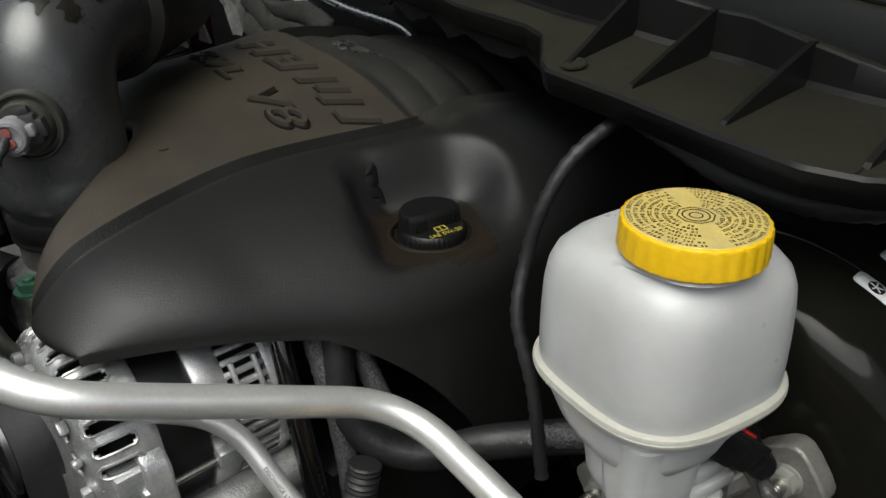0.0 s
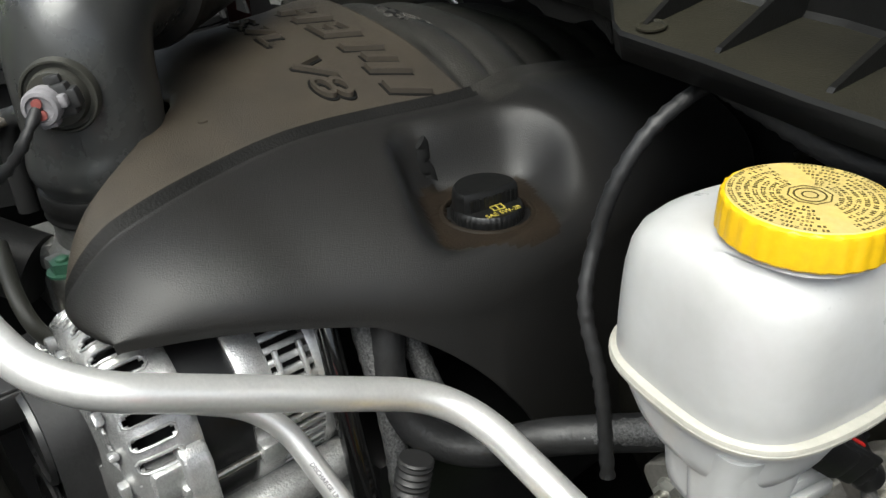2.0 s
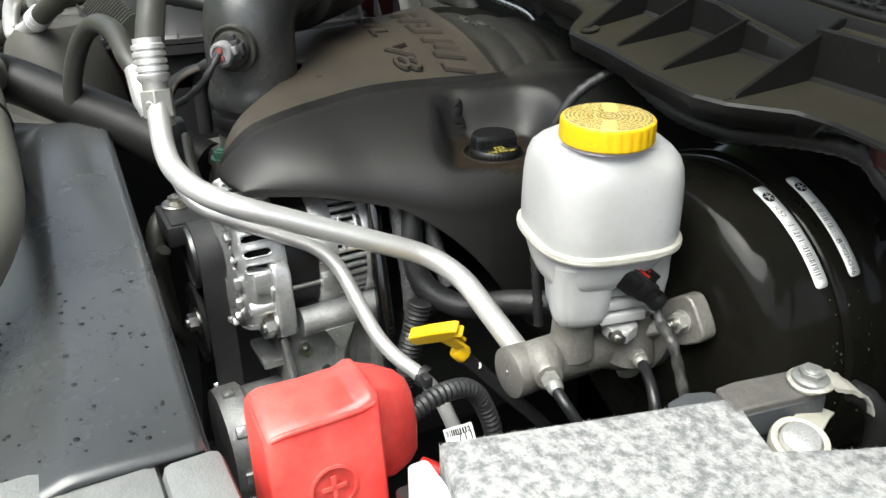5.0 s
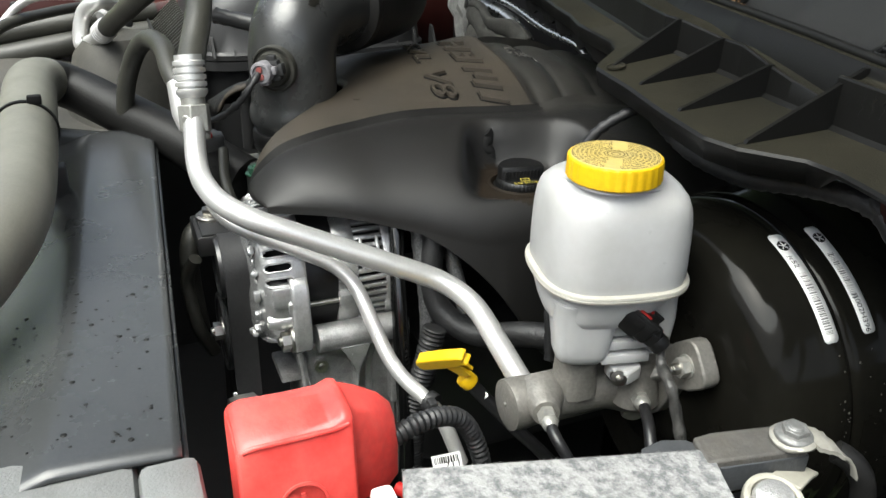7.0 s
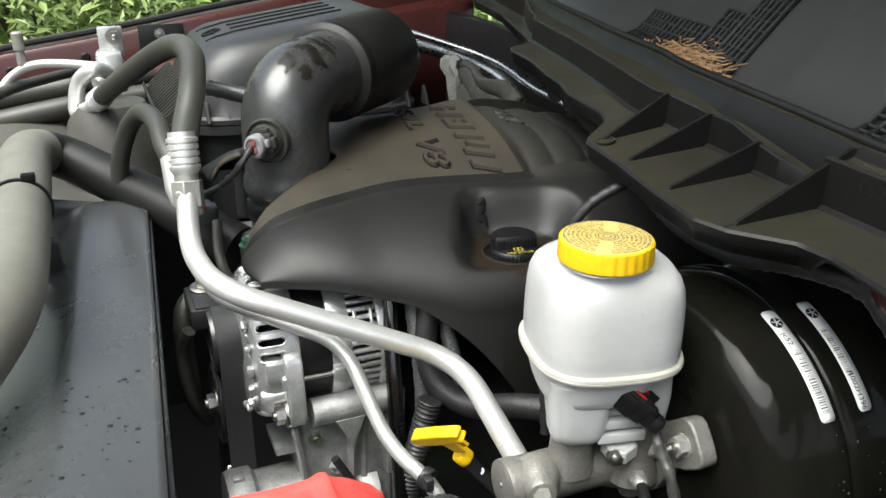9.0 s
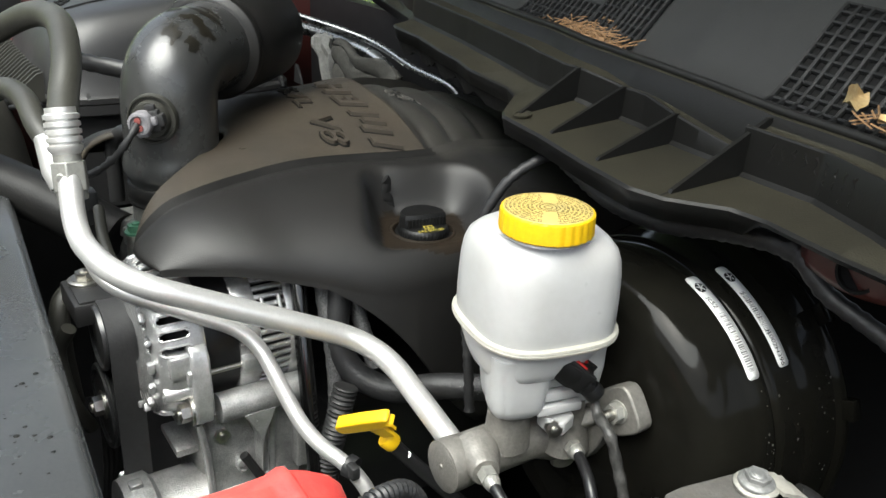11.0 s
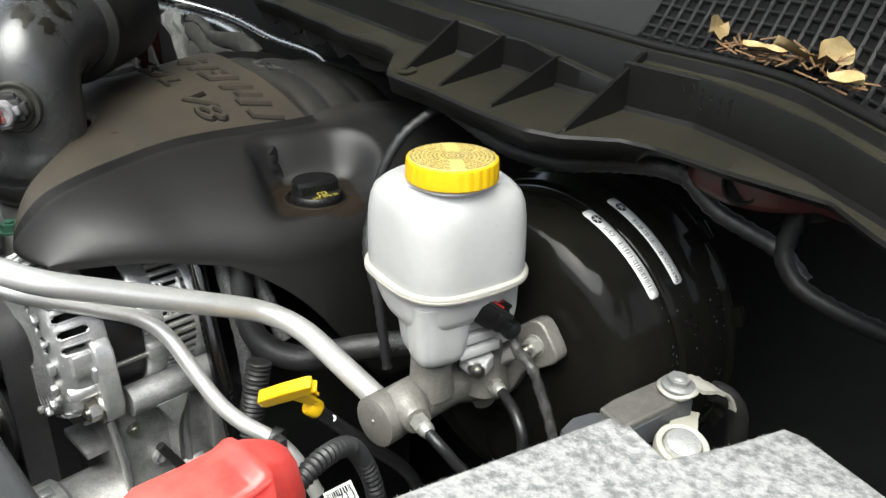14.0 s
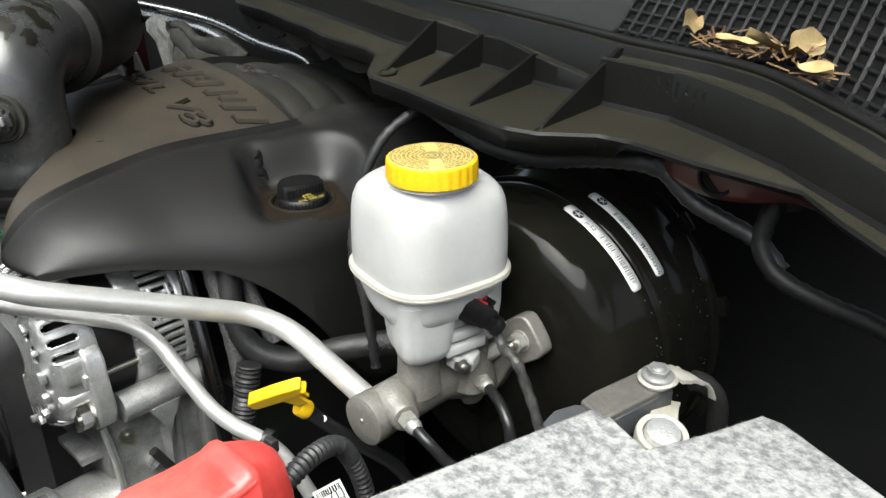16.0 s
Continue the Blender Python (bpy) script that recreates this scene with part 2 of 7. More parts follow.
def felt_material():
    m = mat("grey_felt", (0.36, 0.36, 0.353), 0.95, vary=0.25, scale=170, bump=1.0, bump_scale=420, spec=0.1, tint=(0.165, 0.168, 0.172))
    ramp = [k for k in m.node_tree.nodes if k.bl_idname == "ShaderNodeMapRange"][0]
    ramp.inputs[1].default_value, ramp.inputs[2].default_value = 0.42, 0.62
    return m


M_FELT = felt_material()


# ---------------------------------------------------------------- building helpers
def part(name, bm, material, parent, label="", smooth=40):
    me = bpy.data.meshes.new(name)
    bmesh.ops.recalc_face_normals(bm, faces=bm.faces)
    bm.to_mesh(me)
    bm.free()
    me.materials.append(material)
    if smooth:
        for p in me.polygons:
            p.use_smooth = True
        me.set_sharp_from_angle(angle=radians(smooth))
    ob = new(name, me)
    if parent is not None:
        ob.parent = parent
        ob.matrix_parent_inverse = parent.matrix_world.inverted()
    if label:
        ob["label"] = label
    return ob


def thing(name, label, category, at=(0, 0, 0), group="", kind=""):
    ob = new(name)
    ob.empty_display_size = 0.02
    ob.matrix_world = Matrix.Translation(at)
    ob.location = at
    bpy.context.view_layer.update()
    return tagged(ob, label, category, group, kind)


def single(name, bm, material, label, category, kind="", group="", smooth=40):
    return tagged(part(name, bm, material, None, smooth=smooth), label, category, group, kind)


def box(bm, cx, cy, cz, sx, sy, sz, bevel=0.0, m=None):
    r = bmesh.ops.create_cube(bm, size=1.0)
    vs = r["verts"]
    bmesh.ops.scale(bm, vec=(sx, sy, sz), verts=vs)
    if bevel:
        es = list({e for v in vs for e in v.link_edges})
        r2 = bmesh.ops.bevel(bm, geom=es, offset=bevel, segments=2, profile=0.5, affect="EDGES")
        vs = list({v for f in r2["faces"] for v in f.verts} | {v for v in vs if v.is_valid})
    mm = (m or Matrix.Identity(4)) @ Matrix.Translation((cx, cy, cz))
    bmesh.ops.transform(bm, matrix=mm, verts=vs)
    return vs


def frame_of(d):
    """A turn whose z axis is d."""
    return Vector(d).to_track_quat("Z", "Y").to_matrix().to_4x4()


def lathe(bm, profile, at, direction, segs=40, cap=True):
    """Turn a profile of (radius, height along direction) round an axis."""
    m = Matrix.Translation(at) @ frame_of(direction)
    rings = []
    for r, h in profile:
        rings.append([bm.verts.new(m @ Vector((r * math.cos(2 * math.pi * k / segs), r * math.sin(2 * math.pi * k / segs), h))) for k in range(segs)])
    for a, b in zip(rings, rings[1:]):
        for k in range(segs):
            bm.faces.new((a[k], a[(k + 1) % segs], b[(k + 1) % segs], b[k]))
    if cap:
        bm.faces.new(rings[0][::-1])
        bm.faces.new(rings[-1])
    return rings


def smooth_path(points, step=0.004, corner=0.35):
    """Catmull-Rom through the points, evenly stepped."""
    p = [Vector(q) for q in points]
    p = [p[0] * 2 - p[1]] + p + [p[-1] * 2 - p[-2]]
    out = []
    for i in range(1, len(p) - 2):
        a, b, c, d = p[i - 1 : i + 3]
        n = max(2, int((c - b).length / step))
        for k in range(n):
            t = k / n
            out.append(0.5 * ((2 * b) + (c - a) * t + (2 * a - 5 * b + 4 * c - d) * t * t + (3 * b - a - 3 * c + d) * t ** 3))
    out.append(p[-2])
    return out


def fillet_path(points, radius, step=0.004):
    """Straight runs joined by round bends, as a bent metal tube has."""
    p = [Vector(q) for q in points]
    out = [p[0]]
    for a, b, c in zip(p, p[1:], p[2:]):
        u, v = (a - b), (c - b)
        r = min(radius, u.length * 0.48, v.length * 0.48)
        s, e = b + u.normalized() * r, b + v.normalized() * r
        for k in range(17):
            t = k / 16
            out.append((1 - t) ** 2 * s + 2 * t * (1 - t) * b + t * t * e)
    out.append(p[-1])
    return out


def even(points, step=0.004):
    """The same line cut into short equal steps."""
    out = []
    for a, b in zip(points, points[1:]):
        n = max(1, int((b - a).length / step))
        out += [a.lerp(b, k / n) for k in range(n)]
    return out + [points[-1]]


def sweep(bm, path, radius, segs=14, cap=True, ellipse=None):
    """A tube along a path; radius may be a number or a function of (index, length along)."""
    along = 0.0
    up = Vector((0.13, 0.21, 0.97))
    n = len(path)
    rings = []
    for i, q in enumerate(path):
        d = (path[min(i + 1, n - 1)] - path[max(i - 1, 0)]).normalized()
        if i:
            along += (q - path[i - 1]).length
        side = d.cross(up)
        if side.length < 1e-4:
            side = d.orthogonal()
        side.normalize()
        up = side.cross(d).normalized()
        r = radius(i, along) if callable(radius) else radius
        ring = []
        for k in range(segs):
            a = 2 * math.pi * k / segs
            ring.append(bm.verts.new(q + side * (r * math.cos(a)) + up * (r * math.sin(a) * (ellipse or 1.0))))
        rings.append(ring)
    for a, b in zip(rings, rings[1:]):
        for k in range(segs):
            bm.faces.new((a[k], a[(k + 1) % segs], b[(k + 1) % segs], b[k]))
    if cap:
        bm.faces.new(rings[0][::-1])
        bm.faces.new(rings[-1])
    return rings


def loft(bm, rings, cap=True):
    vs = [[bm.verts.new(q) for q in r] for r in rings]
    n = len(vs[0])
    for a, b in zip(vs, vs[1:]):
        for k in range(n):
            bm.faces.new((a[k], a[(k + 1) % n], b[(k + 1) % n], b[k]))
    if cap:
        bm.faces.new(vs[0][::-1])
        bm.faces.new(vs[-1])
    return vs


def super_ring(cx, cy, z, hx, hy, power=3.0, n=48, tilt=0.0, facets=0.0, turn=0.0):
    out = []
    ct, st = math.cos(radians(turn)), math.sin(radians(turn))
    for k in range(n):
        a = 2 * math.pi * k / n
        c, s = math.cos(a), math.sin(a)
        r = (abs(c) ** power + abs(s) ** power) ** (-1 / power)
        r *= 1 + facets * math.cos(8 * a)
        px, py = hx * r * c, hy * r * s
        out.append(Vector((cx + ct * px - st * py, cy + st * px + ct * py, z + tilt * px)))
    return out


def oct_ring(cx, cy, z, h, n=96, chamfer=0.86, power=9.0, turn=-12.0, stretch=1.0):
    """A square ring with cut, softened corners."""
    ct, st = math.cos(radians(turn)), math.sin(radians(turn))
    out = []
    for k in range(n):
        a = 2 * math.pi * k / n
        c, s = math.cos(a), math.sin(a)
        q = math.sqrt(0.5) * chamfer
        r = (abs(c) ** power + abs(s) ** power + abs((c + s) * q) ** power + abs((c - s) * q) ** power) ** (-1 / power)
        px, py = h * r * c, h * stretch * r * s
        out.append(Vector((cx + ct * px - st * py, cy + st * px + ct * py, z)))
    return out


def grid(bm, nu, nv, f):
    vs = [[bm.verts.new(f(i / (nu - 1), j / (nv - 1))) for j in range(nv)] for i in range(nu)]
    for i in range(nu - 1):
        for j in range(nv - 1):
            bm.faces.new((vs[i][j], vs[i + 1][j], vs[i + 1][j + 1], vs[i][j + 1]))
    return vs


def thicken(ob, t):
    m = ob.modifiers.new("thickness", "SOLIDIFY")
    m.thickness, m.offset = t, -1
    return ob


def bevelled(ob, w, segs=2, angle=35):
    m = ob.modifiers.new("edge", "BEVEL")
    m.width, m.segments, m.limit_method, m.angle_limit = w, segs, "ANGLE", radians(angle)
    return ob


def prism(bm, outline, z0, z1, m=None):
    """An upright prism over a flat outline of (x, y)."""
    m = m or Matrix.Identity(4)
    lo = [bm.verts.new(m @ Vector((x, y, z0))) for x, y in outline]
    hi = [bm.verts.new(m @ Vector((x, y, z1))) for x, y in outline]
    n = len(lo)
    for k in range(n):
        bm.faces.new((lo[k], lo[(k + 1) % n], hi[(k + 1) % n], hi[k]))
    bm.faces.new(lo[::-1])
    bm.faces.new(hi)


def hexagon(r, turn=0.0):
    return [(r * math.cos(math.pi * k / 3 + turn), r * math.sin(math.pi * k / 3 + turn)) for k in range(6)]


def lettering(text, height, depth, shear=0.0, bold=0.0):
    """A flat text as a bmesh in the xy plane, from the built-in font, centred."""
    cu = bpy.data.curves.new("lettering", "FONT")
    cu.body, cu.size, cu.extrude, cu.shear, cu.offset = text, height, depth, shear, bold
    cu.align_x, cu.align_y = "CENTER", "CENTER"
    ob = bpy.data.objects.new("lettering", cu)
    scene.collection.objects.link(ob)
    bpy.context.view_layer.update()
    me = bpy.data.meshes.new_from_object(ob.evaluated_get(bpy.context.evaluated_depsgraph_get()))
    bpy.data.objects.remove(ob)
    bm = bmesh.new()
    bm.from_mesh(me)
    bpy.data.meshes.remove(me)
    return bm


def lerp_table(table, v):
    xs = [a for a, *_ in table]
    return float(np.interp(v, xs, [b for _, b in table]))


def smooth_table(table, v):
    """A smooth curve through a table of (key, value)."""
    i = max(0, min(len(table) - 2, sum(1 for a, _ in table if a <= v) - 1))
    (x0, y0), (x1, y1) = table[i], table[i + 1]
    t = min(1.0, max(0.0, (v - x0) / (x1 - x0)))
    m0 = (y1 - table[i - 1][1]) / (x1 - table[i - 1][0]) if i else (y1 - y0) / (x1 - x0)
    m1 = (table[i + 2][1] - y0) / (table[i + 2][0] - x0) if i + 2 < len(table) else (y1 - y0) / (x1 - x0)
    h = x1 - x0
    return (2 * t ** 3 - 3 * t * t + 1) * y0 + (t ** 3 - 2 * t * t + t) * h * m0 + (3 * t * t - 2 * t ** 3) * y1 + (t ** 3 - t * t) * h * m1


def hex_bolt(bm, at, direction, r, h, washer=0.0):
    m = Matrix.Translation(at) @ frame_of(direction)
    if washer:
        lathe(bm, [(washer, 0), (washer, h * 0.2)], at, direction, 20)
    prism(bm, hexagon(r), 0, h, m)
    lathe(bm, [(r * 0.5, h), (r * 0.5, h * 1.25), (r * 0.35, h * 1.35)], at, direction, 12)


# ---------------------------------------------------------------- setting
bm = bmesh.new()
grid(bm, 2, 2, lambda u, v: Vector((-400 + 800 * u, -400 + 800 * v, 0)))
tagged(single("ground", bm, M_GRASS, "flat green lawn round the parked truck", "ground", "structure"))

bm = bmesh.new()
box(bm, -0.05, 0.0, 0.42, 1.6, 1.3, 0.02)
single("floor", bm, M_STEEL_BLACK, "dark splash shield under the engine bay", "floor", "structure")
bm = bmesh.new()
box(bm, 0.0, 0.375, 0.80, 1.64, 0.03, 0.78)
single("wall_firewall", bm, M_STEEL_BLACK, "black painted steel firewall behind the engine", "wall", "structure")
bm = bmesh.new()
box(bm, -0.05, -0.62, 0.75, 1.6, 0.03, 0.66)
single("wall_radiator", bm, M_STEEL_BLACK, "black radiator support at the front of the bay", "wall", "structure")
bm = bmesh.new()
box(bm, 0.90, 0.0, 0.79, 0.03, 1.25, 0.74)
single("wall_apron", bm, M_STEEL_BLACK, "dark inner wheel arch beside the battery", "wall", "structure")


bm = bmesh.new()
box(bm, -0.735, -0.1, 0.72, 0.03, 1.05, 0.60)
single("wall_apron_far", bm, M_STEEL_BLACK, "dark inner wheel arch beside the air filter box", "wall", "structure")
# plain wall added ahead, out of view, to keep low sky out of reflections
bm = bmesh.new()
box(bm, 0.0, -3.60, 1.15, 9.0, 0.20, 2.30)
single("wall_sky_block", bm, M_SKY_BLOCK, "plain brown wall added out of view to block low sky ahead", "wall", "structure")
# the raised bonnet, unseen, closes the place above; dark underside cuts sky light
bm = bmesh.new()
grid(bm, 12, 10, lambda u, v: Vector((-0.95 + 1.9 * u, 0.52 - 0.72 * v, 1.38 + 0.92 * v - 0.10 * (2 * u - 1) ** 2)))
thicken(single("ceiling_bonnet", bm, M_LINER, "raised bonnet with a dark liner over the engine bay", "ceiling", "structure", smooth=60), 0.03)


def fender():
    """The passenger wing: an inner apron of maroon sheet with a folded top flange."""
    f = thing("fender", "maroon painted steel front wing with a folded inner flange", "car wing", (-0.80, 0, 1.0))
    line = [(-0.62, 1.100), (-0.45, 1.143), (-0.25, 1.172), (0.0, 1.214), (0.25, 1.250), (0.42, 1.275)]

    def top(y):
        return lerp_table([(a, b) for a, b in line], y)

    ys = np.linspace(-0.62, 0.42, 40)
    prof = [(-0.995, -0.22), (-0.985, -0.11), (-0.96, -0.055), (-0.93, -0.030), (-0.87, -0.012), (-0.80, 0.0), (-0.775, -0.004), (-0.770, -0.012), (-0.768, -0.055), (-0.72, -0.062), (-0.712, -0.075), (-0.705, -0.30)]
    bm = bmesh.new()
    grid(bm, len(ys), len(prof), lambda u, v: Vector((prof[round(v * (len(prof) - 1))][0], ys[round(u * (len(ys) - 1))], top(ys[round(u * (len(ys) - 1))]) + prof[round(v * (len(prof) - 1))][1])))
    thicken(part("panel", bm, M_MAROON, f), 0.002)
    for y in (-0.42, -0.30, -0.16, 0.02, 0.16):
        bm = bmesh.new()
        z = top(y)
        lathe(bm, [(0.008, 0), (0.008, 0.002), (0.006, 0.004)], (-0.7685, y, z - 0.032), (1, 0, 0), 16)
        part("plug", bm, M_RUBBER, f)
    bm = bmesh.new()
    sweep(bm, smooth_path([(-0.79, y, top(y) + 0.006) for y in ys[::4]], 0.02), 0.006, 8)
    part("seal_strip", bm, M_RUBBER, f)


fender()


def wing_plate():
    p = thing("wing_plate", "small black steel plate bolted to the maroon wing", "steel plate", (-0.765, -0.17, 1.13))
    bm = bmesh.new()
    box(bm, -0.762, -0.170, 1.160, 0.004, 0.078, 0.048, 0.0015)
    part("plate", bm, M_STEEL_BLACK, p)
    bm = bmesh.new()
    hex_bolt(bm, (-0.760, -0.173, 1.168), (1, 0, 0), 0.006, 0.005, 0.009)
    part("bolt", bm, M_ZINC_DULL, p)


wing_plate()


# ---------------------------------------------------------------- engine cover
XC = -0.045
STEP_X = [(-0.20, 0.080), (-0.17, 0.081), (-0.14, 0.080), (-0.11, 0.075), (-0.08, 0.068), (-0.05, 0.065), (-0.02, 0.065), (0.01, 0.066), (0.04, 0.070), (0.07, 0.076), (0.10, 0.082), (0.13, 0.085), (0.34, 0.080)]
STEP_FAR = [(-0.20, -0.168), (-0.16, -0.154), (-0.10, -0.132), (-0.04, -0.162), (0.0, -0.188), (0.04, -0.197), (0.114, -0.222), (0.16, -0.220), (0.34, -0.215)]
STEP_Z = [(-0.20, 1.088), (-0.17, 1.102), (-0.14, 1.112), (-0.11, 1.117), (-0.08, 1.119), (-0.05, 1.122), (-0.02, 1.124), (0.04, 1.1235), (0.114, 1.124), (0.16, 1.129), (0.34, 1.10)]
OUTER_X = [(-0.20, 0.132), (-0.17, 0.146), (-0.12, 0.168), (-0.07, 0.184), (0.0, 0.212), (0.06, 0.219), (0.16, 0.215), (0.34, 0.20)]
OUTER_Z = [(-0.20, 1.074), (-0.17, 1.070), (-0.12, 1.066), (-0.07, 1.054), (0.0, 1.036), (0.06, 1.041), (0.16, 1.045), (0.34, 1.03)]
EDGE_Z = [(-0.20, 1.074), (-0.15, 1.071), (-0.07, 1.053), (-0.03, 1.030), (0.0, 1.002), (0.03, 0.962), (0.06, 0.915), (0.10, 0.88), (0.34, 0.87)]
WELL, WELL_TURN = (0.170, 0.057), radians(-26)
Y_REAR = 0.33


def blend(a, b, t):
    t = min(1.0, max(0.0, t))
    t = t * t * (3 - 2 * t)
    return a + (b - a) * t


def row(x):
    """How far back the moulded rows lie at x: they run slightly askew."""
    return 0.17 * (0.09 - min(0.09, max(-0.20, x)))


def panel_z(x, y):
    """The top panel between the two step lines, with the runner humps behind its edge."""
    ss = max(0.02, smooth_table(STEP_X, y) - XC if x > XC else XC - smooth_table(STEP_FAR, y))
    q = min(1.0, abs(x - XC) / ss)
    z = smooth_table(STEP_Z, y) + 0.004 + blend(0.006, 0.018, (y + 0.06) / 0.16) * (1 - q ** (4 if x < XC else 2))
    r = y - row(x)
    if r > 0.110:
        k = blend(0, 1, (r - 0.114) / 0.012)
        hump = abs(math.sin((r - 0.112) / 0.047 * math.pi)) ** 0.7
        z += -0.004 * blend(0, 1, (r - 0.110) / 0.003) + k * (0.0075 * hump - 0.005 - 0.03 * max(0, q - 0.2) ** 2)
    return z


def pocket(x, y, z):
    """The sunken well round the oil filler."""
    px, py = x - WELL[0], y - WELL[1]
    ca, sa = math.cos(WELL_TURN), math.sin(WELL_TURN)
    px, py = ca * px + sa * py, -sa * px + ca * py
    qx, qy = abs(px) - 0.029, abs(py) - 0.027
    d = math.hypot(max(qx, 0), max(qy, 0)) + min(max(qx, qy), 0) - 0.012
    floor = 1.0760
    if z < floor:
        return z
    return blend(floor, z, (d + 0.001) / (0.022 + 0.014 * blend(0, 1, 0.5 + py / 0.06)))


def front_edge(x):
    if x > XC:
        return smooth_table([(XC, -0.056), (-0.030, -0.063), (-0.012, -0.079), (0.010, -0.104), (0.035, -0.132), (0.055, -0.157), (0.070, -0.176), (0.085, -0.187), (0.100, -0.191), (0.120, -0.190), (0.140, -0.184), (0.165, -0.170), (0.195, -0.150)], x)
    return lerp_table([(0.0, -0.056), (0.040, -0.064), (0.056, -0.080), (0.070, -0.120), (0.084, -0.156), (0.100, -0.174), (0.13, -0.183), (0.18, -0.184), (0.24, -0.172)], XC - x)


def cover_point(u, v):
    """u across from the passenger skirt to the driver skirt, v from front to rear."""
    y0 = -0.184 + (Y_REAR + 0.184) * v ** 1.15
    side = abs(u - 0.5) * 2
    y = y0
    for turn in range(4):
        ze, zs = smooth_table(EDGE_Z, y), smooth_table(STEP_Z, y)
        ss = (smooth_table(STEP_X, y) if u >= 0.5 else 2 * XC - smooth_table(STEP_FAR, y)) - XC + 0.003
        w = smooth_table(OUTER_X, y) - smooth_table(STEP_X, y)
        h = zs - smooth_table(OUTER_Z, y)
        drop = 0.0
        if side < 0.55:
            s = ss * side / 0.55
        else:
            q = (side - 0.55) / 0.45
            if q < 0.085:
                s, drop = ss + 0.0075 * q / 0.085, 0.006 * q / 0.085
            elif q < 0.72:
                t = (q - 0.085) / 0.635
                s, drop = ss + 0.0075 + (w - 0.0075) * math.sin(t * math.pi / 2) ** 0.9, 0.006 + (h - 0.006) * (1 - math.cos(t * math.pi / 2)) ** 0.85
            else:
                t = (q - 0.72) / 0.28
                low = max(0.004, zs - h - ze)
                s, drop = ss + w + 0.010 * t * min(1, low / 0.06), h + low * t
        x = XC + s if u >= 0.5 else XC - s
        yf = front_edge(x)
        y = yf + (y0 + 0.184) / (Y_REAR + 0.184) * (Y_REAR - yf)
    y += row(x) * (min(1.0, max(0.0, (1 - side / 0.55) * 5)) if u > 0.5 else 1) * blend(0, 1, (y0 + 0.05) / 0.13) * blend(1, 0, (y0 - 0.21) / 0.12)
    z = panel_z(x, y) if side < 0.55 else zs + 0.004 - drop
    skirt = blend(0, 1, (side - 0.42) / 0.16)
    f = (y - yf) / (0.008 + 0.032 * skirt)
    if f < 1:
        deep = 0.006 * (1 - skirt) + max(0.004, z - ze) * skirt
        z -= deep * (1 - max(0, 1 - (1 - f) ** 2) ** 0.5)
    if x > 0.05:
        z = pocket(x, y, z)
    return Vector((x, y, z))


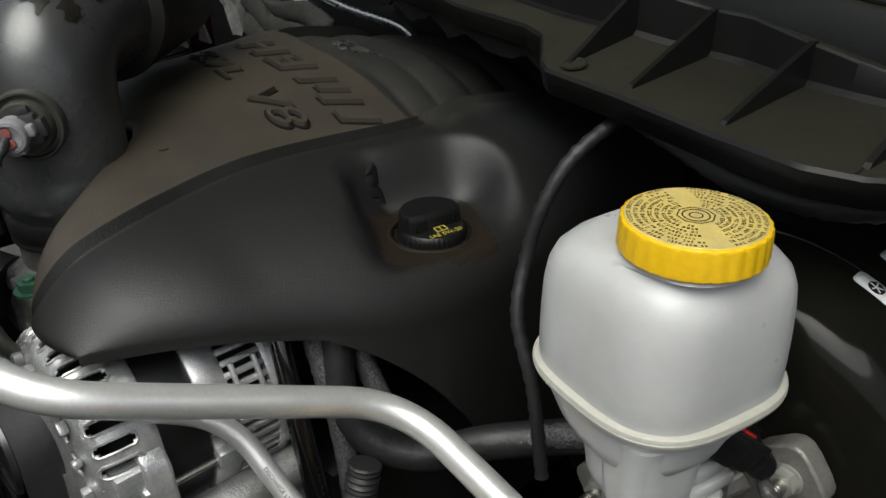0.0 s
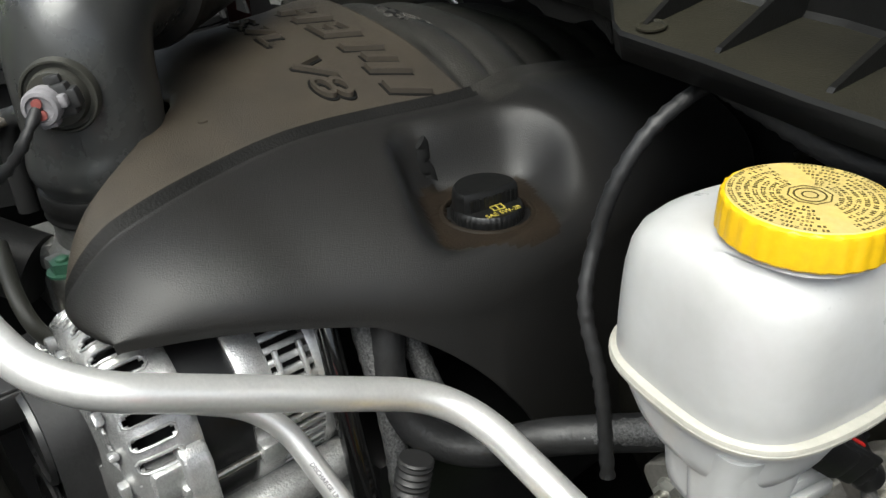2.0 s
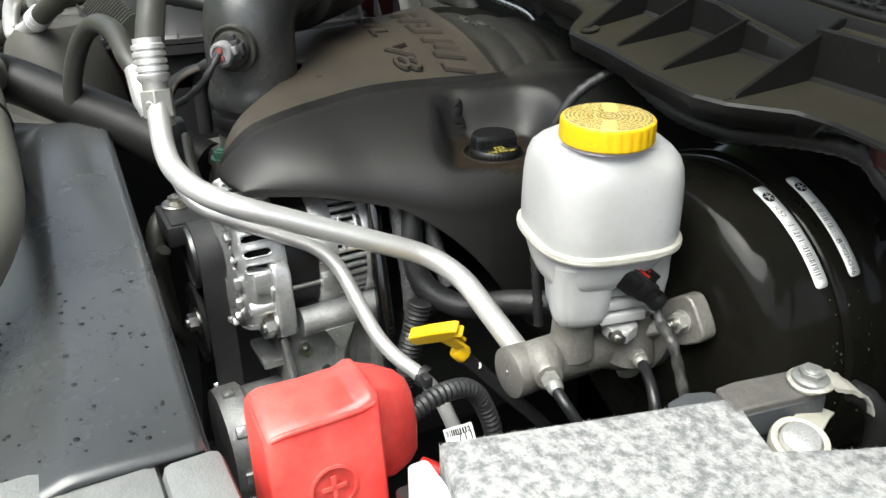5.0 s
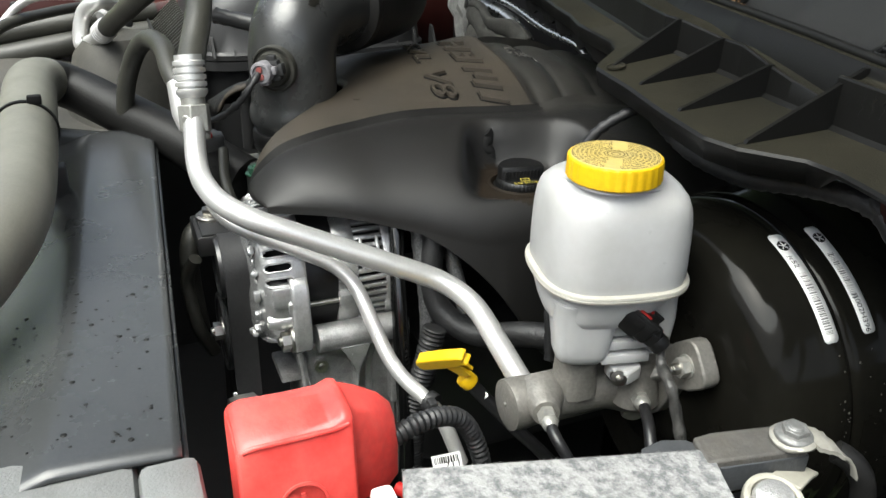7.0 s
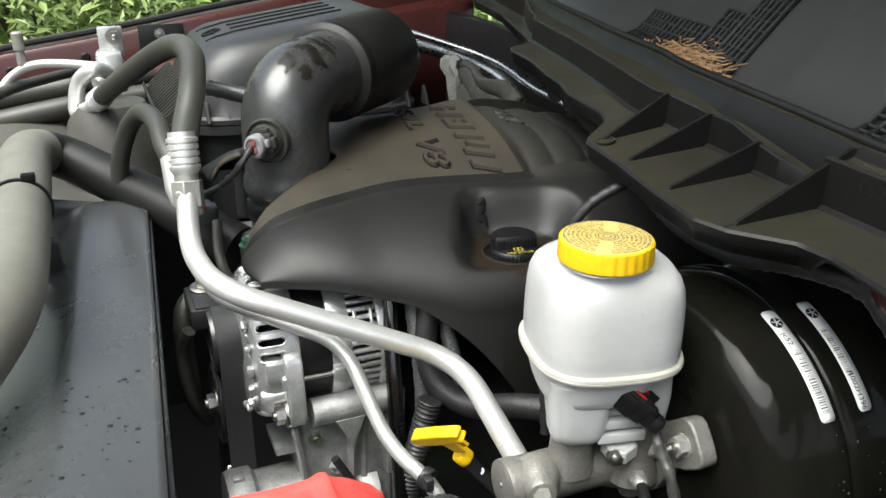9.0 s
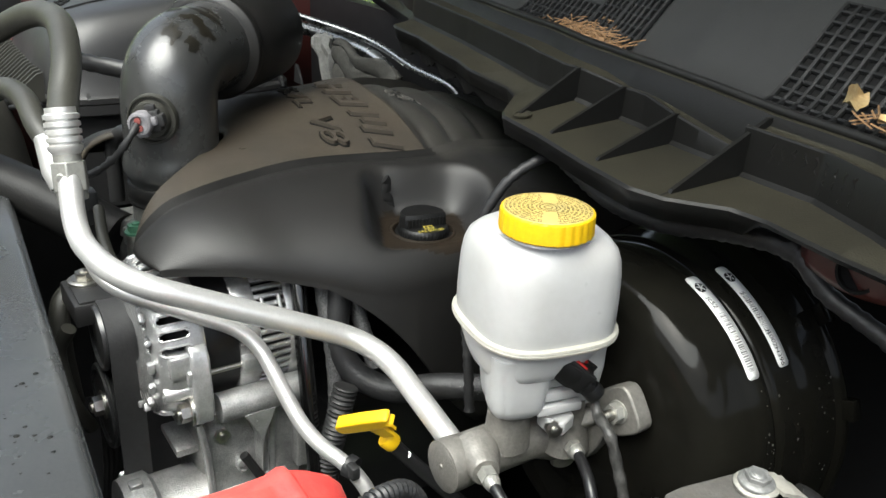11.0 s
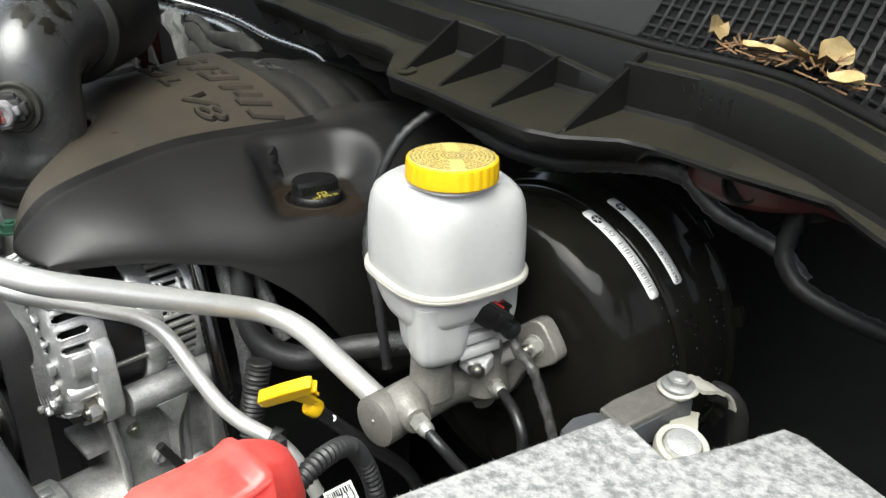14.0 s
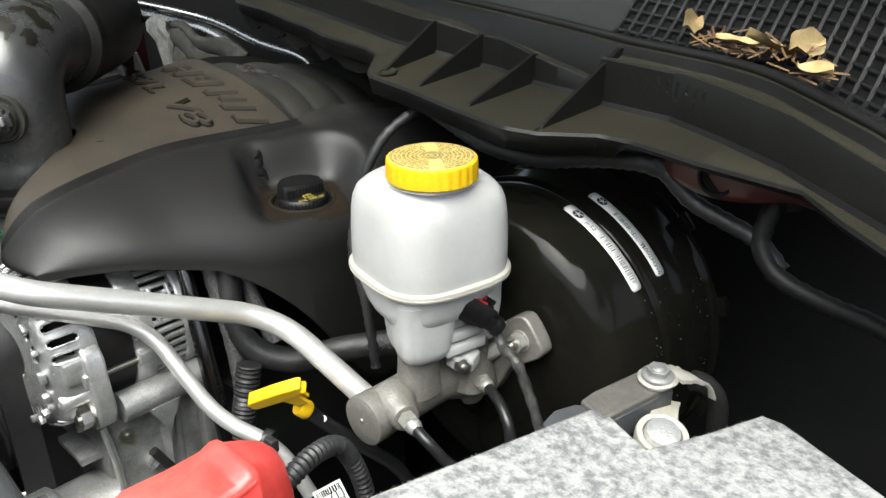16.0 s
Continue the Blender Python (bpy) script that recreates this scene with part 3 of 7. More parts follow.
def engine_cover():
    c = thing("engine_cover", "dusty black moulded plastic engine cover with raised lettering", "engine cover", (XC, 0.05, 1.0))
    bm = bmesh.new()
    grid(bm, 281, 210, cover_point)
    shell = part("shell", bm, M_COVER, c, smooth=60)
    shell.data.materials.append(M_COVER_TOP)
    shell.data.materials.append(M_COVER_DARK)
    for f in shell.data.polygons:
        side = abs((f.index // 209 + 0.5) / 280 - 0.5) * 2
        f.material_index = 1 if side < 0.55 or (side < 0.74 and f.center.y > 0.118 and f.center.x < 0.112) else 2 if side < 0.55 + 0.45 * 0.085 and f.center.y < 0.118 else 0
    # scuffed runners behind the lettering, grime on the well's floor, and the round hole for the filler
    shell.data.materials.append(M_RUNNER)
    shell.data.materials.append(M_GRIME)
    hole = Vector((0.1685, 0.0580))
    ca, sa = math.cos(WELL_TURN), math.sin(WELL_TURN)
    for f in shell.data.polygons:
        x, y = f.center.x, f.center.y
        px, py = ca * (x - WELL[0]) + sa * (y - WELL[1]), -sa * (x - WELL[0]) + ca * (y - WELL[1])
        if f.material_index == 1 and y - row(x) > 0.112:
            f.material_index = 3
        elif abs(px) < 0.042 and abs(py) < 0.040 and 1.070 < f.center.z < 1.0785:
            f.material_index = 4
    bm = bmesh.new()
    bm.from_mesh(shell.data)
    for v in bm.verts:
        d = v.co.xy - hole
        if v.co.z > 1.06 and 0.0272 < d.length < 0.0318:
            d *= 0.0295 / d.length
            v.co.x, v.co.y = hole.x + d.x, hole.y + d.y
    bmesh.ops.delete(bm, geom=[f for f in bm.faces if f.calc_center_median().z > 1.06 and (f.calc_center_median().xy - hole).length < 0.0287], context="FACES")
    bm.to_mesh(shell.data)
    bm.free()
    thicken(shell, 0.003)
    # cup coloured black so that the filler hole looks deep in shade
    bm = bmesh.new()
    lathe(bm, [(0.0297, 1.0740), (0.0297, 1.035), (0.002, 1.034)], (hole.x, hole.y, 0), (0, 0, 1), 48)
    part("filler_well", bm, M_INK_SHADE, c, "cup round the filler, blackened for the hole's shade")
    bm = bmesh.new()
    lathe(bm, [(0.0287, 1.070), (0.0287, 1.0766), (0.0293, 1.0772), (0.0306, 1.0771), (0.0318, 1.0762), (0.0318, 1.0730)], (hole.x, hole.y, 0), (0, 0, 1), 64, False)
    part("filler_rim", bm, M_GRIME, c)
    # plain slanted bars stand in for the maker's word
    def at(a, h, lift):
        """a along the row from its end, h across it, in metres."""
        x = 0.064 - 0.985 * a + 0.62 * h
        y = 0.062 + 0.170 * a + 0.95 * h
        return Vector((x, y, panel_z(x, y) + lift))

    def slab(a0, a1, lo, hi, base, top, material, name):
        rings = []
        for j in range(7):
            a = a0 + (a1 - a0) * j / 6
            rings.append([at(a, lo, base), at(a, hi, base), at(a, hi - 0.0004, top), at(a, lo + 0.0004, top)])
        bm = bmesh.new()
        loft(bm, rings)
        part(name, bm, material, c, smooth=30)

    # dark plates under bars and letters paint in the shadow along their edges
    hi = 0.027
    bars = [(0.000, 0.013, 0, hi), (0.030, 0.041, 0, hi), (0.051, 0.062, 0.006, hi), (0.074, 0.085, 0, hi), (0.112, 0.123, 0, hi), (0.123, 0.150, 0, 0.005), (0.123, 0.145, 0.011, 0.0155), (0.123, 0.150, 0.0222, hi), (0.170, 0.182, 0, hi), (0.182, 0.208, 0.0115, 0.0160), (0.208, 0.220, 0, hi)]
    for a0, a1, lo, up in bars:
        slab(a0 - 0.0022, a1 + 0.0012, lo - 0.0020, up + 0.0008, -0.001, 0.0005, M_COVER_DARK, "bar_shade")
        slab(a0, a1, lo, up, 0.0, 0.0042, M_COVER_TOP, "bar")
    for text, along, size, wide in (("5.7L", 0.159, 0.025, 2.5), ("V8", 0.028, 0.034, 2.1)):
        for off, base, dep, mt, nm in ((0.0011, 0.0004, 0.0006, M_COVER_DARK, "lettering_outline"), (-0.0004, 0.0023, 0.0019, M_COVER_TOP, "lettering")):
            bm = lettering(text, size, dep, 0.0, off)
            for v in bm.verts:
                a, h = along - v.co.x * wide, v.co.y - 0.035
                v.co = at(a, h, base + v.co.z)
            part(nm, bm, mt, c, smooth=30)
    # flaked, scuffed patch on the first runner
    rnd = random.Random(23)
    for k in range(46):
        u, w = rnd.gauss(0, 0.30), rnd.gauss(0, 0.32)
        x, y = -0.058 + 0.042 * u + 0.010 * w, 0.166 - 0.008 * u + 0.020 * w
        size = rnd.uniform(0.0022, 0.0070)
        bm = bmesh.new()
        n = rnd.randint(6, 9)
        ring = []
        for i in range(n):
            a = 2 * math.pi * i / n
            q = size * rnd.uniform(0.5, 1.2)
            px, py = x + q * math.cos(a), y + 0.75 * q * math.sin(a)
            ring.append((px, py))
        lift = rnd.uniform(0.0006, 0.0018)
        loft(bm, [[Vector((px, py, panel_z(px, py) - 0.0004)) for px, py in ring], [Vector((x + (px - x) * 0.85, y + (py - y) * 0.85, panel_z(px, py) + lift)) for px, py in ring]])
        part("flake", bm, M_COVER_DARK if k % 3 == 0 else M_FLAKE, c, smooth=0)
    # flattened black lump paints the shade of the clip slot
    bm = bmesh.new()
    sweep(bm, [Vector((0.1205 + 0.0007 * k, 0.0440 + 0.003 * math.sin(k), 1.1150 - 0.0028 * k)) for k in range(10)], lambda i, a: 0.0055 - 0.0012 * (i % 3), 10)
    flat = Vector((0.9, -0.1, 0.42)).normalized()
    mid = Vector((0.1230, 0.044, 1.103))
    for v in bm.verts:
        v.co -= flat * ((v.co - mid).dot(flat) * 0.7 + 0.0010)
    part("clip_slot", bm, M_INK_SHADE, c)
    bm = bmesh.new()
    lathe(bm, [(0.0035, 0), (0.0035, 0.0008), (0.0022, 0.0006)], (0.017, -0.06, panel_z(0.017, -0.06)), (0, 0, 1), 16)
    part("gate_mark", bm, M_COVER_TOP, c)


engine_cover()


def oil_cap():
    at = Vector((0.1685, 0.0580, 1.0815))
    c = thing("oil_filler_cap", "black ribbed oil filler cap with yellow print in its well", "oil cap", at)
    bm = bmesh.new()
    lathe(bm, [(0.020, -0.048), (0.020, -0.022), (0.0235, -0.020), (0.0235, -0.012)], at, (0, 0, 1), 40)
    part("neck", bm, M_INK_SHADE, c)
    bm = bmesh.new()
    n = 120
    rings = []
    for r, z, k in ((0.0240, -0.020, 1), (0.0242, -0.004, 1), (0.0236, -0.0010, 1), (0.0222, 0.0006, 0), (0.004, 0.0012, 0)):
        rings.append([at + Vector(((r - k * 0.0006 * (i % 3 == 0)) * math.cos(2 * math.pi * i / n), (r - k * 0.0006 * (i % 3 == 0)) * math.sin(2 * math.pi * i / n), z)) for i in range(n)])
    loft(bm, rings)
    part("body", bm, M_CAP, c)
    d = Matrix.Translation(at) @ pose(0, 0, 0, 0, 0, 82)
    # paddle grip over the rear half, with a rounded outline and a sloping face
    bm = bmesh.new()
    back = [(0.0232 * math.cos(a), 0.0232 * math.sin(a)) for a in np.linspace(radians(8), radians(172), 22)]
    front = [(-0.0215, -0.0050), (-0.012, -0.0072), (0.0, -0.0078), (0.012, -0.0072), (0.0215, -0.0050)]
    loft(bm, [[d @ Vector((x * s, y * s if y > 0 else y * t, z)) for x, y in back + front] for z, s, t in ((-0.001, 1.0, 1.15), (0.0075, 0.985, 0.95), (0.0110, 0.965, 0.80), (0.0125, 0.92, 0.62))])
    part("grip", bm, M_CAP, c, smooth=40)
    for k in range(11):
        bm = bmesh.new()
        box(bm, -0.0175 + 0.0035 * k, -0.0072, 0.0050, 0.0013, 0.0016, 0.008, 0, d)
        part("rib", bm, M_CAP, c, smooth=0)
    m = d @ pose(0, -0.0150, 0.0012, 6, 0, 0)
    bm = lettering("SAE 5W-20", 0.0056, 0.0002)
    bmesh.ops.transform(bm, matrix=m @ pose(0, -0.0030, 0.0006), verts=bm.verts)
    part("print", bm, M_YELLOW_PRINT, c, "yellow printed oil grade", smooth=0)
    m = m @ pose(0, -0.0012, 0.0005)
    bm = bmesh.new()
    for sx in (-1, 1):
        box(bm, sx * 0.0042, 0.0048, 0, 0.0007, 0.0056, 0.0005, 0, m)
        box(bm, sx * 0.0021, 0.0022, 0, 0.0042, 0.0007, 0.0005, 0, m)
        box(bm, sx * 0.0021, 0.0074, 0, 0.0042, 0.0007, 0.0005, 0, m)
    box(bm, 0, 0.0048, 0, 0.0007, 0.0056, 0.0005, 0, m)
    part("book_symbol", bm, M_YELLOW_PRINT, c, smooth=0)


oil_cap()


# ---------------------------------------------------------------- brake booster, master cylinder, reservoir
BX, BZ = 0.388, 0.993


def barcode_label(parent, r, y0, y1, a0, a1, seed, words, at_share, bars):
    """A paper label with round corners bent round the drum, with bars printed on it."""
    rnd = random.Random(seed)
    span, h = a1 - a0, y1 - y0

    def at(a, y, rr):
        return Vector((BX + rr * math.sin(a), y, BZ + rr * math.cos(a)))

    def patch(bm, aa, ab, ya, yb, rr, n=2):
        vs = [[bm.verts.new(at(aa + (ab - aa) * i / n, y, rr)) for y in (ya, yb)] for i in range(n + 1)]
        for p, q in zip(vs, vs[1:]):
            bm.faces.new((p[0], q[0], q[1], p[1]))

    bm = bmesh.new()
    round_end = 0.0035 / r
    steps = [a0 + round_end * (1 - math.cos(math.pi / 2 * k / 5)) for k in range(6)]
    steps += [a0 + round_end + (span - 2 * round_end) * k / 28 for k in range(1, 28)]
    steps += [a1 - round_end * (1 - math.cos(math.pi / 2 * k / 5)) for k in range(5, -1, -1)]
    rows = []
    for a in steps:
        near = min(a - a0, a1 - a) / round_end
        cut = 0.0034 * (1 - math.sqrt(max(0.0, 1 - (1 - min(1.0, near)) ** 2)))
        rows.append([bm.verts.new(at(a, y, r + 0.0006)) for y in (y0 + cut, y1 - cut)])
    for p, q in zip(rows, rows[1:]):
        bm.faces.new((p[0], q[0], q[1], p[1]))
    lab = part("label", bm, M_LABEL, parent, "white paper barcode label with rounded corners")
    thicken(lab, 0.0004)
    a, end = a0 + span * bars[0], a0 + span * bars[1]
    while a < end:
        w = rnd.choice((0.6, 0.6, 1.2, 1.8)) * 0.00055 / r
        bm = bmesh.new()
        patch(bm, a, a + w, y0 + h * bars[2], y0 + h * bars[3], r + 0.0009, 1)
        part("bar", bm, M_INK_GREY, lab, smooth=0)
        a += w + rnd.choice((0.7, 0.7, 1.3)) * 0.0008 / r
    # round emblem: a dark disc with five pale spokes
    mid = a0 + span * 0.135
    n = Vector((math.sin(mid), 0, math.cos(mid)))
    m = Matrix.Translation(at(mid, y0 + h * 0.5, r + 0.0010)) @ frame_of(n)
    bm = bmesh.new()
    prism(bm, [(0.0046 * math.cos(2 * math.pi * k / 10), 0.0046 * math.sin(2 * math.pi * k / 10)) for k in range(10)], -0.0003, 0.0001, m)
    emblem = part("emblem", bm, M_INK_SHADE, lab, smooth=0)
    bm = bmesh.new()
    for k in range(5):
        box(bm, 0, 0.0019, 0.0002, 0.0007, 0.0038, 0.0002, 0, m @ Matrix.Rotation(2 * math.pi * k / 5, 4, "Z"))
    part("emblem_spokes", bm, M_LABEL, lab, smooth=0)
    bm = lettering(words, 0.0062, 0.0)
    mid = a0 + span * at_share[0]
    for v in bm.verts:
        v.co = at(mid + v.co.x / r, y0 + h * at_share[1] + v.co.y, r + 0.0010)
    part("print", bm, M_INK_SHADE, lab, smooth=0)


def booster():
    b = thing("brake_booster", "gloss black steel brake booster drum with two white barcode labels", "brake booster", (BX, 0.25, BZ - 0.145))
    bm = bmesh.new()
    prof = [(0.030, 0.062), (0.048, 0.063), (0.052, 0.068), (0.070, 0.0695), (0.090, 0.0708), (0.106, 0.0728), (0.1140, 0.0752), (0.1200, 0.0795), (0.1248, 0.0855), (0.1285, 0.0930), (0.1312, 0.1015), (0.1332, 0.1095), (0.1340, 0.1130), (0.1350, 0.1150), (0.1354, 0.1280), (0.1352, 0.1300), (0.1335, 0.1315), (0.1335, 0.1330)]
    lathe(bm, prof, (BX, 0, BZ), (0, 1, 0), 160, cap=False)
    part("front_shell", bm, M_PAINT_BLACK, b, smooth=50)
    bm = bmesh.new()
    prof = [(0.1335, 0.1330), (0.1350, 0.1345), (0.1362, 0.1370), (0.1366, 0.1400), (0.1366, 0.1600), (0.1378, 0.1640), (0.1392, 0.1680), (0.1400, 0.1760), (0.1402, 0.1960), (0.1425, 0.1985), (0.1440, 0.2010), (0.1440, 0.2060), (0.132, 0.2090), (0.105, 0.235), (0.07, 0.250), (0.03, 0.26)]
    lathe(bm, prof, (BX, 0, BZ), (0, 1, 0), 160, cap=False)
    part("rear_shell", bm, M_PAINT_BLACK, b)
    for a in (0.75, 1.25, 1.95, 2.3, -0.6, -1.2, -1.8):
        bm = bmesh.new()
        m = Matrix.Translation((BX, 0.204, BZ)) @ Matrix.Rotation(a, 4, "Y")
        box(bm, 0, 0, 0.147, 0.016, 0.010, 0.010, 0.001, m)
        part("crimp_tab", bm, M_PAINT_BLACK, b)
    # dried splashes on the lower outer side
    rnd = random.Random(12)
    bm = bmesh.new()
    for k in range(70):
        a, y = rnd.triangular(0.75, 1.75, 1.2), rnd.uniform(0.117, 0.196)
        r = 0.1357 if y < 0.1285 else 0.1369 if y < 0.160 else 0.1404
        if 0.1285 < y < 0.139 or 0.160 < y < 0.177 or a < 0.96:
            continue
        q = Matrix.Translation((BX, y, BZ)) @ Matrix.Rotation(a, 4, "Y") @ Vector((0, 0, r))
        s = rnd.choice((0.0004, 0.0005, 0.0007, 0.0010))
        lathe(bm, [(s, 0.0), (s * 0.6, s * 0.2)], q, (math.sin(a), 0, math.cos(a)), 7)
    part("splash", bm, M_DUSTY, b, "specks of dried grey splash")["kind"] = "stuff"
    barcode_label(b, 0.1354, 0.1150, 0.1272, 0.300, 0.935, 3, "jc52", (0.30, 0.40), (0.41, 0.93, 0.20, 0.72))
    barcode_label(b, 0.1366, 0.1478, 0.1592, 0.297, 0.930, 8, "A002H396", (0.83, 0.40), (0.30, 0.70, 0.14, 0.62))


booster()


def master_cylinder():
    c = thing("master_cylinder", "grey cast aluminium brake master cylinder bolted to the booster", "brake cylinder", (0.386, 0.0, 0.965))
    ax = (0.387, 0, 0.9950)
    bm = bmesh.new()
    lathe(bm, [(0.0180, -0.0612), (0.0192, -0.0606), (0.0196, -0.0590), (0.0196, -0.0480), (0.0190, -0.0440), (0.0186, -0.0400), (0.0184, 0.006), (0.0190, 0.018), (0.0225, 0.027), (0.0262, 0.036), (0.0285, 0.046), (0.0290, 0.056)], ax, (0, 1, 0), 64)
    part("barrel", bm, M_MC, c)
    bm = bmesh.new()
    lathe(bm, [(0.0172, -0.0600), (0.0176, -0.0613), (0.0172, -0.0616), (0.0030, -0.0616)], ax, (0, 1, 0), 48)
    lathe(bm, [(0.0014, -0.0628), (0.0020, -0.0612)], (0.3868, 0, 0.9962), (0, 1, 0), 12)
    part("end_plug", bm, M_MC, c)
    # cups that carry the reservoir
    bm = bmesh.new()
    loft(bm, [super_ring(0.3920, -0.0080, z, hx, hy, 2.2, 40) for z, hx, hy in ((1.000, 0.0165, 0.0180), (1.0095, 0.0160, 0.0168), (1.0150, 0.0156, 0.0160), (1.0210, 0.0152, 0.0155), (1.0345, 0.0150, 0.0150))])
    part("front_cup", bm, M_MC, c)
    bm = bmesh.new()
    loft(bm, [super_ring(0.4000, 0.0400, z, hx, hy, 2.4, 40, turn=-12) for z, hx, hy in ((0.990, 0.0235, 0.0200), (1.004, 0.0220, 0.0170), (1.016, 0.0180, 0.0140), (1.034, 0.0165, 0.0125))])
    part("rear_cup", bm, M_MC, c)
    # two-eared flange
    d = Vector((0.0540, 0, 0.0415)).normalized()
    m = Matrix.Translation((0.387, 0.0590, 0.9950)) @ Matrix.Rotation(math.atan2(-d.z, d.x), 4, "Y")
    quarter = [(0.0, 0.0320), (0.016, 0.0300), (0.030, 0.0235), (0.041, 0.0175), (0.050, 0.0158), (0.056, 0.0165), (0.061, 0.0178), (0.076, 0.0182), (0.0815, 0.0165), (0.0845, 0.0125), (0.0855, 0.0060)]
    outl = quarter + [(a, -b) for a, b in quarter[::-1]] + [(-a, -b) for a, b in quarter[1:]] + [(-a, b) for a, b in quarter[:0:-1]]
    bm = bmesh.new()
    prism(bm, outl, -0.0070, 0.0070, m @ Matrix.Rotation(math.pi / 2, 4, "X"))
    bevelled(part("flange", bm, M_MC, c), 0.0016, 2)
    # webs that run from the barrel into the ears
    for s in (1, -1):
        bm = bmesh.new()
        p = Vector((0.387, 0, 0.995))
        loft(bm, [[p + d * (s * a) + Vector((0, y, 0)) + Vector((-d.z, 0, d.x)) * w for a, w in ((0.010, 0.012 * f), (0.010 + 0.036 * f, 0.006 * f), (0.010 + 0.036 * f, -0.006 * f), (0.010, -0.012 * f))] for y, f in ((0.020, 0.35), (0.034, 0.62), (0.046, 0.85), (0.053, 1.0))])
        bevelled(part("web", bm, M_MC, c), 0.003, 3)
        p = Vector((0.387, 0.0525, 0.9950)) + d * 0.0690 * s
        bm = bmesh.new()
        hex_bolt(bm, p, (0, -1, 0), 0.0075, 0.0080, 0.0088)
        part("nut", bm, M_ZINC_GREY, c)
        bm = bmesh.new()
        lathe(bm, [(0.0042, 0), (0.0042, 0.013), (0.0036, 0.0135), (0.0042, 0.014), (0.0042, 0.0150), (0.0036, 0.0155), (0.0042, 0.016), (0.0040, 0.0195), (0.003, 0.0205)], p, (0, -1, 0), 16)
        part("stud", bm, M_ZINC, c)
    # outlet ports on the outer side, each with a tube nut and a brake pipe
    for y, zz, tilt, end in ((-0.0350, 1.0015, 0.05, [(0.441, -0.049, 1.000), (0.451, -0.044, 0.988), (0.459, -0.037, 0.968), (0.464, -0.032, 0.88)]),
                             (0.0430, 0.9960, 0.10, [(0.446, 0.022, 1.000), (0.458, 0.016, 0.996), (0.467, 0.012, 0.982), (0.469, 0.010, 0.94), (0.464, 0.008, 0.87)])):
        dirn = Vector((0.92, -0.30, tilt)).normalized()
        p = Vector((0.389, y, zz))
        bm = bmesh.new()
        lathe(bm, [(0.0175, 0.0), (0.0165, 0.010), (0.0138, 0.0170), (0.0116, 0.0215), (0.0110, 0.0265), (0.0098, 0.0280)], p, dirn, 32)
        part("port", bm, M_MC, c)
        if y > 0:
            # squared pad behind the rear port
            bm = bmesh.new()
            mm = Matrix.Translation(p) @ frame_of(dirn)
            prism(bm, [(0.019 * a, 0.019 * b) for a, b in ((1, 0.45), (0.55, 0.95), (-0.55, 0.95), (-1, 0.45), (-1, -0.55), (-0.5, -1), (0.5, -1), (1, -0.55))], -0.002, 0.0175, mm)
            bevelled(part("port_pad", bm, M_MC, c), 0.003, 2)
        bm = bmesh.new()
        mm = Matrix.Translation(p + dirn * 0.0275) @ frame_of(dirn)
        prism(bm, hexagon(0.0070), 0, 0.0110, mm)
        lathe(bm, [(0.0058, 0.0110), (0.0054, 0.016), (0.0036, 0.018)], p + dirn * 0.0275, dirn, 16)
        part("tube_nut", bm, M_ZINC_GREY, c)
        bm = bmesh.new()
        sweep(bm, smooth_path([p + dirn * 0.042] + [Vector(q) for q in end]), 0.0042, 12)
        part("brake_pipe", bm, M_STEEL_BLACK, c, "black steel brake pipe")
    # blank boss between the ports and a cast rib under the barrel
    bm = bmesh.new()
    prism(bm, [(-0.030, -0.004), (0.030, -0.004), (0.026, 0.004), (-0.026, 0.004)], -0.024, -0.014, Matrix.Translation((0.387, 0.002, 0.995)) @ Matrix.Rotation(math.pi / 2, 4, "Z"))
    bevelled(part("cast_rib", bm, M_MC, c), 0.002)
    bm = bmesh.new()
    lathe(bm, [(0.0105, 0.0), (0.0098, 0.010), (0.0080, 0.012)], (0.3945, 0.0460, 0.976), (0.85, -0.35, -0.30), 24)
    part("blank_boss", bm, M_MC, c)


master_cylinder()


